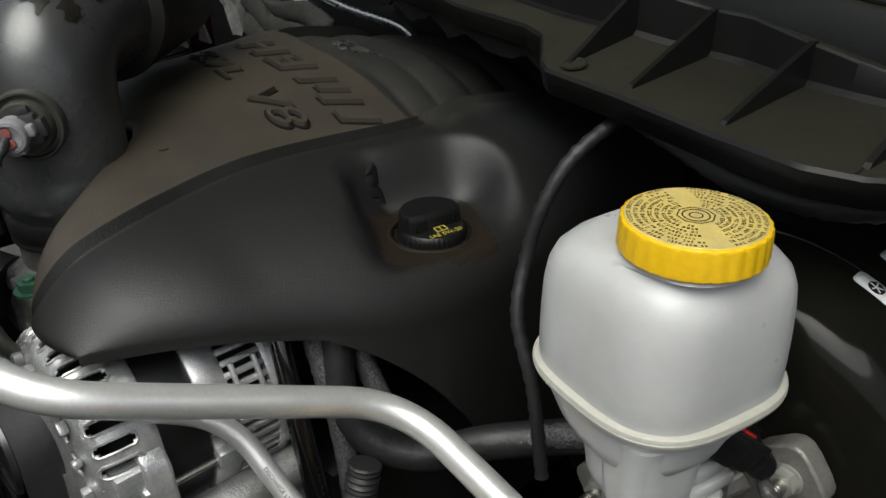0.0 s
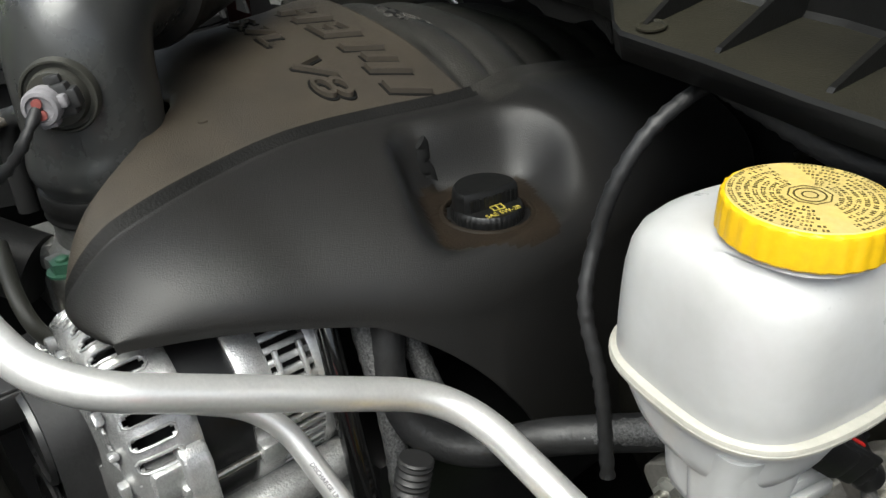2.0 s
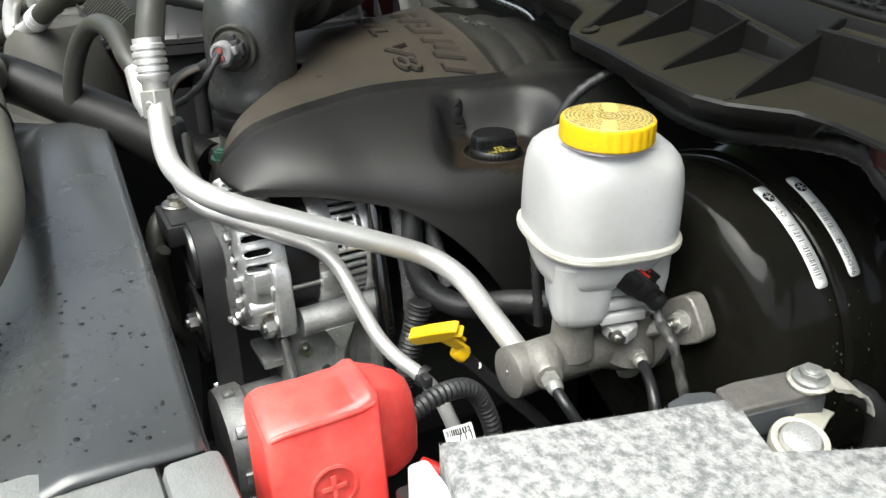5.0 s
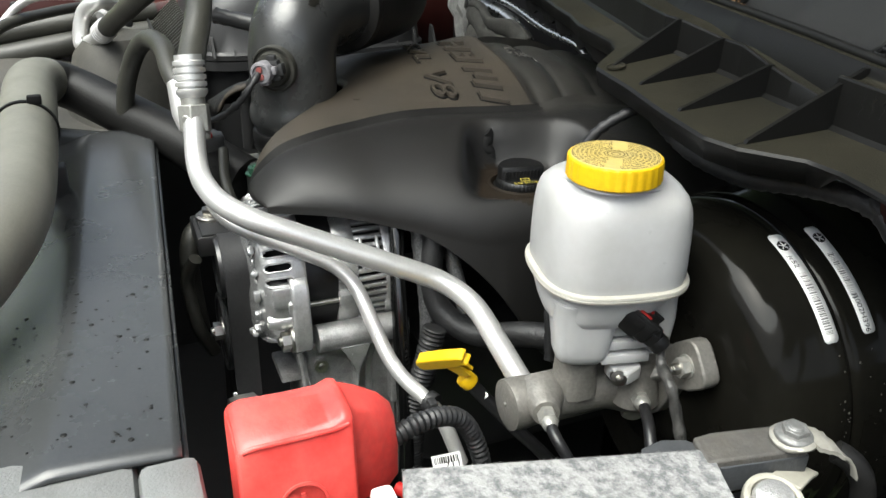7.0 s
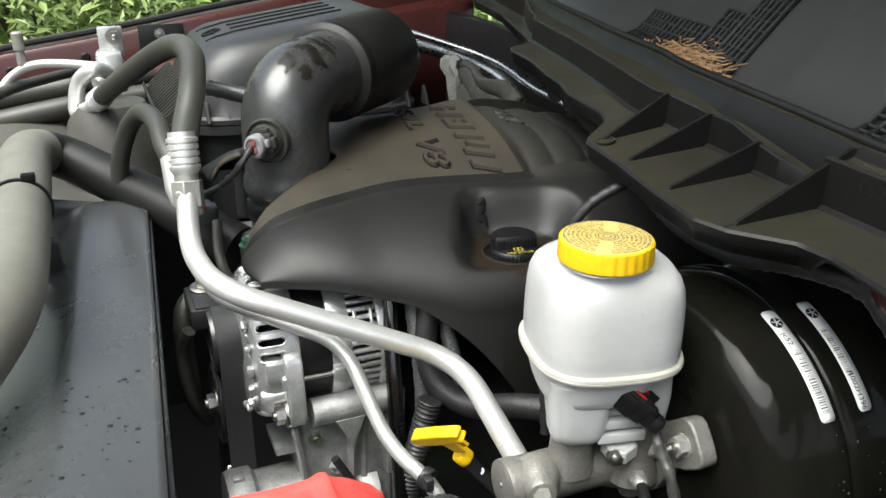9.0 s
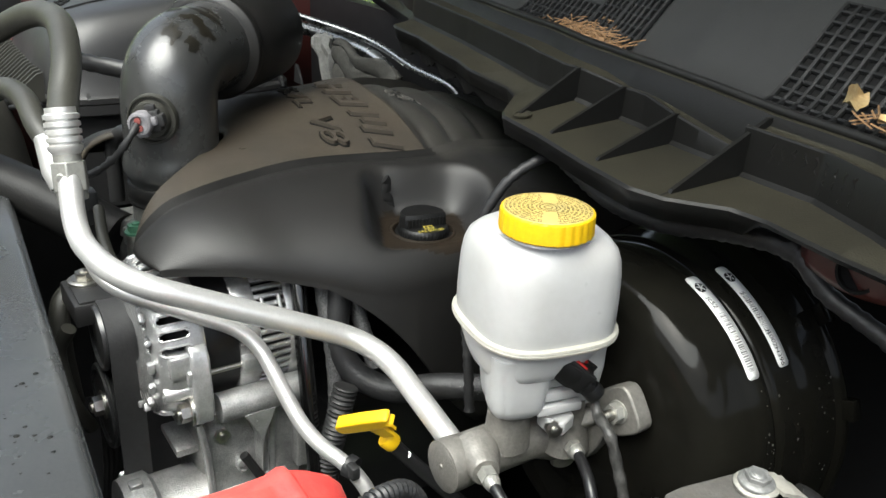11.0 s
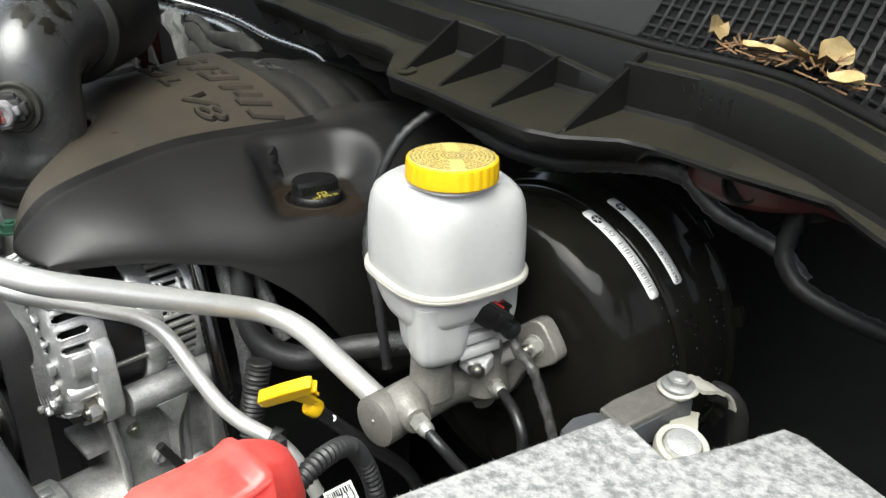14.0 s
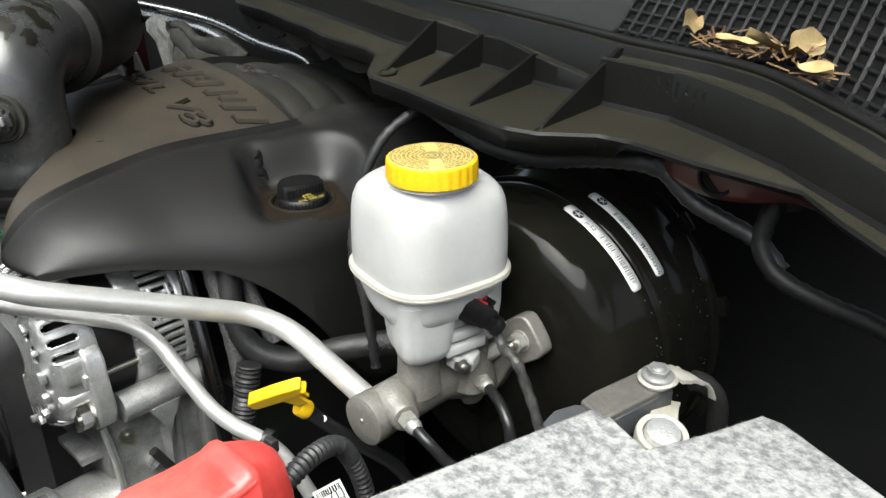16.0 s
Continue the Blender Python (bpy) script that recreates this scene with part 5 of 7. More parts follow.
def suction_line():
    a = thing("suction_line", "bent bare aluminium air conditioning pipe with crimped rubber hose", "coolant pipe", (0.07, -0.228, 1.10))
    top = Vector((0.069, -0.2285, 1.150))
    bm = bmesh.new()
    sweep(bm, even(fillet_path([top, (0.104, -0.236, 1.100), (0.192, -0.226, 1.096), (0.234, -0.027, 1.010), (0.360, -0.029, 0.982)], 0.045), 0.005), 0.0095, 24)
    part("pipe", bm, M_ALU_TUBE, a)
    d = Vector((-0.25, 0.02, 1)).normalized()
    bm = bmesh.new()
    prism(bm, hexagon(0.0148, 0.3), -0.022, 0.002, Matrix.Translation(top) @ frame_of(d))
    lathe(bm, [(0.0120, -0.030), (0.0125, -0.022), (0.0125, -0.021)], top, d, 24)
    lathe(bm, [(0.011, 0), (0.011, 0.012)], top, d, 24)
    lathe(bm, [(0.004, 0.0), (0.004, 0.003)], top + Vector((0.010, -0.008, -0.008)), (0.8, -0.5, 0.1), 12)
    bevelled(part("fitting_nut", bm, M_ZINC_GREY, a, "grey hexagon pipe nut"), 0.0012)
    bm = bmesh.new()
    crimp(bm, top + d * 0.012, d, 0.0120, 5)
    part("crimp", bm, M_ALU_TUBE, a)
    hose = smooth_path([top + d * 0.03, (0.030, -0.219, 1.196), (-0.010, -0.206, 1.222), (-0.075, -0.198, 1.242), (-0.140, -0.210, 1.240), (-0.22, -0.238, 1.210), (-0.30, -0.268, 1.172), (-0.36, -0.290, 1.142)], 0.006)
    bm = bmesh.new()
    sweep(bm, hose, 0.0125, 22)
    part("hose", bm, M_ACHOSE, a, "black rubber hose")
    e = hose[-1]
    d2 = (hose[-1] - hose[-4]).normalized()
    bm = bmesh.new()
    crimp(bm, e - d2 * 0.012, d2, 0.0125, 4)
    part("crimp", bm, M_ALU_TUBE, a)
    bm = bmesh.new()
    sweep(bm, smooth_path([e + d2 * 0.01, e + d2 * 0.045, e + d2 * 0.060 + Vector((-0.012, -0.012, -0.002)), e + d2 * 0.040 + Vector((-0.035, -0.010, 0.028)), e + Vector((-0.055, 0.0, 0.03)), (-0.45, -0.272, 1.160)], 0.005), 0.0105, 18)
    part("return_bend", bm, M_ALU_TUBE, a)


suction_line()


def discharge_line():
    a = thing("discharge_line", "thin bare aluminium air conditioning pipe with printed name", "coolant pipe", (0.09, -0.23, 1.05))
    bm = bmesh.new()
    path = even(fillet_path([(0.050, -0.231, 1.134), (0.092, -0.228, 1.080), (0.142, -0.222, 1.066), (0.178, -0.118, 1.016), (0.244, -0.099, 0.944), (0.292, -0.074, 0.928), (0.31, -0.06, 0.88)], 0.028), 0.004)
    sweep(bm, path, 0.0066, 20)
    part("pipe", bm, M_ALU_TUBE, a)
    s = Vector((0.042, -0.2350, 1.146))
    d = Vector((-0.55, 0.0, 0.83)).normalized()
    bm = bmesh.new()
    lathe(bm, [(0.0075, -0.025), (0.0116, -0.010), (0.0118, 0.020), (0.0105, 0.0215)], s, d, 20)
    part("ferrule", bm, M_ALU_TUBE, a)
    bm = bmesh.new()
    sweep(bm, smooth_path([s + d * 0.015, (0.012, -0.240, 1.170), (-0.03, -0.242, 1.184), (-0.085, -0.252, 1.182), (-0.130, -0.266, 1.155), (-0.155, -0.280, 1.105), (-0.165, -0.285, 1.03)], 0.005), 0.0100, 18)
    part("hose", bm, M_ACHOSE, a, "black rubber hose")
    # printed name along the sloping run
    p, q = Vector((0.192, -0.1140, 1.0010)), Vector((0.232, -0.1025, 0.958))
    along = (q - p).normalized()
    eye = Vector((0.65, -0.32, 0.38)).normalized()
    outw = (eye - along * eye.dot(along)).normalized()
    m = Matrix((along, outw.cross(along), outw)).transposed().to_4x4()
    bm = lettering("DISCHARGE LINE", 0.0036, 0.0001)
    bmesh.ops.transform(bm, matrix=Matrix.Translation((p + q) / 2 + outw * 0.0068) @ m @ pose(0, 0, 0, 0, 0, 0), verts=bm.verts)
    part("print", bm, M_INK_SHADE, a, smooth=0)
    bm = bmesh.new()
    lathe(bm, [(0.0070, -0.004), (0.0098, -0.004), (0.0098, 0.004), (0.0070, 0.004)], (0.283, -0.078, 0.931), (0.88, 0.45, -0.15), 20)
    box(bm, 0.292, -0.081, 0.934, 0.012, 0.008, 0.012, 0.002)
    part("clip", bm, M_PLASTIC, a, "black plastic pipe clip")


discharge_line()


def ac_valve():
    a = thing("valve_block", "bare aluminium air conditioning valve block on a bracket", "pipe fitting", (-0.47, -0.27, 1.10))
    bm = bmesh.new()
    box(bm, -0.47, -0.268, 1.165, 0.040, 0.036, 0.045, 0.006)
    lathe(bm, [(0.013, 0), (0.013, 0.02), (0.009, 0.022), (0.009, 0.03)], (-0.47, -0.268, 1.15), (0.6, -0.7, -0.2), 20)
    part("block", bm, M_ALU_CAST, a)
    bm = bmesh.new()
    box(bm, -0.49, -0.262, 1.197, 0.007, 0.034, 0.044, 0.003)
    part("bracket", bm, M_ALU_DULL, a)
    bm = bmesh.new()
    hex_bolt(bm, (-0.487, -0.257, 1.205), (1, 0, 0), 0.008, 0.007, 0.012)
    part("bolt", bm, M_ZINC, a)
    bm = bmesh.new()
    sweep(bm, smooth_path([(-0.48, -0.285, 1.165), (-0.50, -0.33, 1.168), (-0.52, -0.37, 1.165), (-0.53, -0.40, 1.15), (-0.53, -0.43, 1.12)], 0.006), 0.0062, 14)
    part("pipe", bm, M_ALU_TUBE, a)
    bm = bmesh.new()
    lathe(bm, [(0.006, 0), (0.006, 0.02), (0.008, 0.022), (0.008, 0.045), (0.006, 0.047)], (-0.525, -0.385, 1.165), (0, 0, 1), 18)
    part("service_cap", bm, M_LEAD, a, "dull grey service cap")


ac_valve()


def rear_ac_lines():
    for r, pts in ((0.0105, [(-0.80, 0.10, 1.175), (-0.70, 0.17, 1.160), (-0.60, 0.235, 1.155), (-0.48, 0.290, 1.142), (-0.38, 0.308, 1.130), (-0.31, 0.312, 1.105), (-0.28, 0.315, 1.06)]),
                   (0.0055, [(-0.72, 0.150, 1.170), (-0.60, 0.215, 1.178), (-0.48, 0.270, 1.166), (-0.38, 0.310, 1.150), (-0.27, 0.318, 1.130), (-0.17, 0.325, 1.118), (-0.14, 0.33, 1.08)])):
        bm = bmesh.new()
        sweep(bm, smooth_path(pts, 0.008), r, 16)
        single("heater_pipe", bm, M_ALU_PIPE, "bent bare aluminium pipe along the firewall", "coolant pipe", group="pipes along the firewall")
    rnd = random.Random(31)
    bm = bmesh.new()

    def mat_point(u, v):
        lump = 0.004 * math.sin(9 * u + 4 * v) + 0.003 * math.sin(17 * v - 5 * u) + rnd.uniform(-0.0012, 0.0012)
        return Vector((-0.430 + 0.150 * u, 0.272 + 0.030 * u + lump, 1.150 - 0.030 * u - 0.085 * v + 0.004 * math.sin(11 * u)))

    grid(bm, 30, 20, mat_point)
    ob = single("insulation_mat", bm, M_MATTING, "lumpy grey insulation mat behind the engine cover", "insulation", smooth=60)
    thicken(ob, 0.012)
    bm = bmesh.new()

    def torn(z, w, dx, dy):
        return [Vector((-0.452 + dx + 0.36 * w * math.cos(2 * math.pi * k / 14) * (1 + 0.25 * math.sin(5 * k + 40 * z)), 0.262 + dy + 0.014 * math.sin(2 * math.pi * k / 14) * (1 + 0.3 * math.sin(3 * k)), z + 0.004 * math.sin(4 * k))) for k in range(14)]

    loft(bm, [torn(1.150, 0.055, -0.006, 0.0), torn(1.138, 0.048, 0.0, -0.004), torn(1.122, 0.040, 0.010, 0.003), torn(1.106, 0.028, 0.018, 0.0), torn(1.085, 0.026, 0.022, 0.002)])
    single("foam_pad", bm, M_FOAM, "torn white foam pad beside the heater pipe", "foam pad", smooth=25)


rear_ac_lines()


# ---------------------------------------------------------------- alternator and belt drive
AX, AZ = 0.098, 0.992


def alternator():
    a = thing("alternator", "bare cast aluminium alternator with a black stator and vent slots", "alternator", (AX, -0.12, 0.92))
    at, axis = (AX, 0, AZ), (0, 1, 0)
    # plain black drum paints the shade inside, seen through the vents
    bm = bmesh.new()
    lathe(bm, [(0.020, -0.192), (0.046, -0.190), (0.060, -0.184), (0.066, -0.176), (0.066, -0.080), (0.055, -0.068)], at, axis, 64)
    part("inner_drum", bm, M_INK_SHADE, a, "black drum for the shaded inside behind the vents")
    bm = bmesh.new()
    lathe(bm, [(0.062, -0.158), (0.069, -0.157), (0.0695, -0.140), (0.069, -0.125), (0.062, -0.124)], at, axis, 72)
    part("stator", bm, M_STEEL_BLACK, a, "black laminated stator")
    # slotted front housing: a turned shell with the vents cut through it
    outline = even([Vector((0, y, r)) for y, r in ((-0.1555, 0.0640), (-0.1556, 0.0725), (-0.158, 0.0735), (-0.180, 0.0735), (-0.188, 0.0720), (-0.1945, 0.0670), (-0.1985, 0.0590), (-0.1995, 0.044), (-0.1995, 0.020))], 0.0022)
    slots, fine, lead = 34, 8, radians(6.4)
    rows = []
    bm = bmesh.new()
    for q in outline:
        rows.append([bm.verts.new(Matrix.Translation(at) @ Matrix.Rotation(lead + 2 * math.pi * k / (slots * fine), 4, "Y") @ q) for k in range(slots * fine)])
    for r in range(len(rows) - 1):
        mid = (outline[r] + outline[r + 1]) / 2
        shoulder = -0.1920 < mid.y < -0.1685
        end = mid.y < -0.1895 or mid.y > -0.1705
        nose = mid.y < -0.1984 and 0.049 < mid.z < 0.058
        for k in range(slots * fine):
            c = k % fine
            if 7 <= k // fine <= 11:
                c = 0
            if (shoulder and (2 <= c <= 5 if not end else 3 <= c <= 4)) or (nose and 2 <= c <= 4):
                continue
            n = (k + 1) % (slots * fine)
            bm.faces.new((rows[r][k], rows[r][n], rows[r + 1][n], rows[r + 1][k]))
    bmesh.ops.delete(bm, geom=[v for v in bm.verts if not v.link_faces], context="VERTS")
    bmesh.ops.recalc_face_normals(bm, faces=bm.faces)
    thicken(part("front_housing", bm, M_ALU_CAST, a), 0.003)
    side = [q for q in outline if -0.1930 < q.y < -0.1675]
    for k in range(slots):
        if 7 <= k <= 11:
            continue
        lo, hi = (k * fine + 1.7) / (slots * fine), (k * fine + 6.3) / (slots * fine)
        mid, half = (lo + hi) / 2, (hi - lo) / 2

        def edge(q, f):
            return Matrix.Translation(at) @ Matrix.Rotation(lead + 2 * math.pi * (mid + half * f), 4, "Y") @ (q + Vector((0, 0, 0.0003)))

        inner = side[1:-1]
        loop = [edge(side[0], -0.5)] + [edge(q, -1) for q in inner] + [edge(side[-1], -0.5), edge(side[-1], 0.5)] + [edge(q, 1) for q in reversed(inner)] + [edge(side[0], 0.5), edge(side[0], -0.5)]
        bm = bmesh.new()
        sweep(bm, loop, 0.0011, 6, False)
        part("slot_rim", bm, M_ALU_CAST, a)
    rnd = random.Random(5)
    for k in range(18):
        mm = Matrix.Translation(at) @ Matrix.Rotation(radians(20 * k + 7), 4, "Y")
        bm = bmesh.new()
        w = rnd.uniform(0.005, 0.010)
        box(bm, 0, -0.2005, 0.0615, w, 0.006, rnd.uniform(0.006, 0.009), 0.0018, mm)
        part("boss", bm, M_ALU_CAST, a)
    bm = bmesh.new()
    lathe(bm, [(0.062, -0.126), (0.0725, -0.1265), (0.0740, -0.124), (0.0740, -0.110), (0.0725, -0.107), (0.062, -0.107)], at, axis, 72)
    part("rear_ring", bm, M_ALU_CAST, a)
    for k in range(56):
        m = Matrix.Translation(at) @ Matrix.Rotation(radians(6.43 * k), 4, "Y")
        bm = bmesh.new()
        box(bm, 0, -0.0935, 0.0695, 0.0046, 0.031, 0.0060, 0.0012, m)
        part("fin", bm, M_ALU_CAST, a)
    bm = bmesh.new()
    lathe(bm, [(0.062, -0.080), (0.0725, -0.0800), (0.0735, -0.077), (0.0725, -0.068), (0.066, -0.060), (0.040, -0.055)], at, axis, 72)
    part("rear_housing", bm, M_ALU_CAST, a)
    for ang in (radians(20), radians(95), radians(150)):
        m = Matrix.Translation((AX, -0.140, AZ)) @ Matrix.Rotation(ang, 4, "Y")
        for yy in (-0.026, 0.022):
            bm = bmesh.new()
            box(bm, 0, yy, 0.076, 0.015, 0.020, 0.011, 0.003, m)
            part("lug", bm, M_ALU_CAST, a)
        bm = bmesh.new()
        sweep(bm, [m @ Vector((0, -0.018, 0.0755)), m @ Vector((0, 0.014, 0.0755))], 0.0024, 10)
        part("through_bolt", bm, M_ZINC, a)
    for y in (-0.102, -0.086):
        m = Matrix.Translation((AX, y, AZ)) @ Matrix.Rotation(radians(64), 4, "Y")
        bm = bmesh.new()
        box(bm, 0, 0, 0.0735, 0.030, 0.003, 0.005, 0.001, m)
        part("cross_rib", bm, M_ALU_CAST, a)
    # mounting ear down to the bracket bolt
    up = Matrix(((1, 0, 0, 0), (0, 0, 1, 0), (0, 1, 0, 0), (0, 0, 0, 1)))
    bm = bmesh.new()
    prism(bm, [(0.150, 1.012), (0.162, 1.014), (0.173, 1.011), (0.179, 1.002), (0.1845, 0.955), (0.181, 0.941), (0.170, 0.936), (0.160, 0.940), (0.158, 0.950), (0.163, 0.982), (0.158, 0.988), (0.140, 0.986)], -0.173, -0.156, up)
    bevelled(part("ear", bm, M_ALU_CAST, a), 0.003, 3)
    bm = bmesh.new()
    prism(bm, [(0.138, -0.192), (0.150, -0.193), (0.152, -0.176), (0.174, -0.175), (0.177, -0.165), (0.172, -0.156), (0.138, -0.157)], 0.996, 1.003)
    bevelled(part("ear_plate", bm, M_ALU_CAST, a), 0.002)
    bm = bmesh.new()
    box(bm, 0.162, -0.174, 0.996, 0.026, 0.030, 0.022, 0.004)
    part("ear_block", bm, M_ALU_CAST, a)
    bm = bmesh.new()
    lathe(bm, [(0.004, -0.194), (0.0065, -0.1935), (0.0075, -0.192), (0.0082, -0.166)], (0.163, 0, 0.968), (0, 1, 0), 24)
    part("boss", bm, M_ALU_CAST, a)
    bm = bmesh.new()
    hex_bolt(bm, (0.170, -0.173, 0.950), (0, -1, 0), 0.0085, 0.010, 0.0125)
    part("bolt", bm, M_ZINC, a)
    bm = bmesh.new()
    lathe(bm, [(0.012, -0.223), (0.026, -0.222), (0.031, -0.220), (0.031, -0.218), (0.030, -0.200), (0.031, -0.198), (0.026, -0.196)], (0.070, 0, 0.986), (0, 1, 0), 40)
    pulley = part("pulley", bm, M_PULLEY, a)
    bm = bmesh.new()
    lathe(bm, [(0.0265, -0.2222), (0.028, -0.2245), (0.0305, -0.2245), (0.0318, -0.221), (0.0305, -0.219)], (0.070, 0, 0.986), (0, 1, 0), 40)
    part("rim", bm, M_PULLEY, pulley, "worn pulley rim")


alternator()


def engine_front():
    e = thing("engine_bracket", "rough cast aluminium accessory bracket on the engine front", "engine bracket", (0.15, -0.10, 0.60))
    bm = bmesh.new()
    lathe(bm, [(0.0135, -0.150), (0.0135, -0.062)], (0.171, 0, 0.946), (0, 1, 0), 28)
    part("tube", bm, M_ALU_DULL, e)
    bm = bmesh.new()
    box(bm, 0.140, -0.100, 0.86, 0.040, 0.100, 0.17, 0.008)
    box(bm, 0.105, -0.145, 0.88, 0.080, 0.030, 0.14, 0.008)
    box(bm, 0.165, -0.070, 0.90, 0.020, 0.016, 0.09, 0.004)
    part("casting", bm, M_ALU_DULL, e)
    side_on = Matrix(((0, 0, 1, 0), (1, 0, 0, 0), (0, 1, 0, 0), (0, 0, 0, 1)))
    bm = bmesh.new()
    prism(bm, [(-0.160, 0.936), (-0.064, 0.936), (-0.066, 0.900), (-0.070, 0.780), (-0.150, 0.780), (-0.156, 0.860)], 0.148, 0.163, side_on)
    bevelled(part("side_plate", bm, M_ALU_DULL, e), 0.003)
    # gusset that narrows downward into a rib, in paler metal for its lit face
    bm = bmesh.new()
    loft(bm, [[Vector((0.160, y0, z)), Vector((0.160, y1, z)), Vector((x, y1 - 0.001, z)), Vector((x, y0 + 0.003, z))] for z, y0, y1, x in ((0.938, -0.133, -0.100, 0.183), (0.926, -0.126, -0.104, 0.182), (0.914, -0.120, -0.108, 0.180), (0.904, -0.116, -0.110, 0.178), (0.880, -0.1155, -0.1105, 0.175), (0.800, -0.115, -0.1105, 0.172))])
    bevelled(part("gusset", bm, M_ALU_CAST, e), 0.0015)
    for pts, r in (([(0.172, -0.168, 0.938), (0.170, -0.163, 0.905), (0.168, -0.160, 0.880), (0.166, -0.158, 0.850), (0.165, -0.155, 0.80)], 0.0060), ([(0.165, -0.090, 0.935), (0.164, -0.098, 0.895), (0.163, -0.098, 0.79)], 0.0035)):
        bm = bmesh.new()
        sweep(bm, smooth_path(pts), r, 10, True, 0.6)
        part("rib", bm, M_ALU_CAST, e)
    for y, z, w, h in ((-0.166, 0.918, 0.022, 0.006), (-0.168, 0.884, 0.024, 0.008)):
        bm = bmesh.new()
        box(bm, 0.112, y, z, 0.05, w, h, 0.002)
        part("step", bm, M_ALU_DULL, e)
    bm = bmesh.new()
    lathe(bm, [(0.0065, 0), (0.0065, 0.006), (0.0045, 0.007), (0.0040, 0.001)], (0.162, -0.128, 0.872), (1, 0, 0.1), 20)
    part("eyelet", bm, M_ALU_CAST, e)
    bm = bmesh.new()
    sweep(bm, smooth_path([(0.180, -0.132, 0.895), (0.182, -0.118, 0.868), (0.184, -0.104, 0.842)]), 0.0045, 8)
    part("strap", bm, M_PLASTIC, e, "black plastic strap")
    for y, z in ((-0.146, 0.912), (-0.108, 0.845)):
        bm = bmesh.new()
        hex_bolt(bm, (0.161, y, z), (1, 0, 0), 0.007, 0.007, 0.009)
        part("bolt", bm, M_ZINC, e)
    c = thing("compressor", "cast aluminium air conditioning compressor below the alternator", "compressor", (0.15, -0.17, 0.76))
    bm = bmesh.new()
    lathe(bm, [(0.040, -0.232), (0.056, -0.230), (0.058, -0.222), (0.058, -0.205), (0.052, -0.200), (0.052, -0.110), (0.056, -0.105), (0.056, -0.085), (0.03, -0.08)], (0.135, 0, 0.806), (0, 1, 0), 48)
    part("body", bm, M_ALU_DULL, c)
    for k in range(8):
        bm = bmesh.new()
        m = Matrix.Translation((0.135, -0.218, 0.806)) @ Matrix.Rotation(radians(45 * k), 4, "Y")
        box(bm, 0, 0, 0.059, 0.012, 0.012, 0.006, 0.002, m)
        part("boss", bm, M_ALU_CAST, c)
    bm = bmesh.new()
    box(bm, 0.160, -0.150, 0.838, 0.020, 0.040, 0.020, 0.004)
    part("port", bm, M_ALU_DULL, c)
    b = thing("engine_block", "dark greasy engine block and heads under the cover", "engine", (0.0, 0.08, 0.42))
    bm = bmesh.new()
    box(bm, -0.045, 0.08, 0.72, 0.30, 0.34, 0.54, 0.02)
    part("block", bm, M_STEEL_BLACK, b)
    for x in (0.11, -0.20):
        bm = bmesh.new()
        box(bm, x, 0.10, 0.84, 0.13, 0.30, 0.16, 0.02)
        part("rocker_cover", bm, M_STEEL_BLACK, b)
    bm = bmesh.new()
    box(bm, 0.0, -0.115, 0.90, 0.14, 0.05, 0.20, 0.02)
    box(bm, -0.03, -0.14, 0.985, 0.09, 0.05, 0.05, 0.012)
    part("timing_cover", bm, M_ALU_DULL, b)


engine_front()


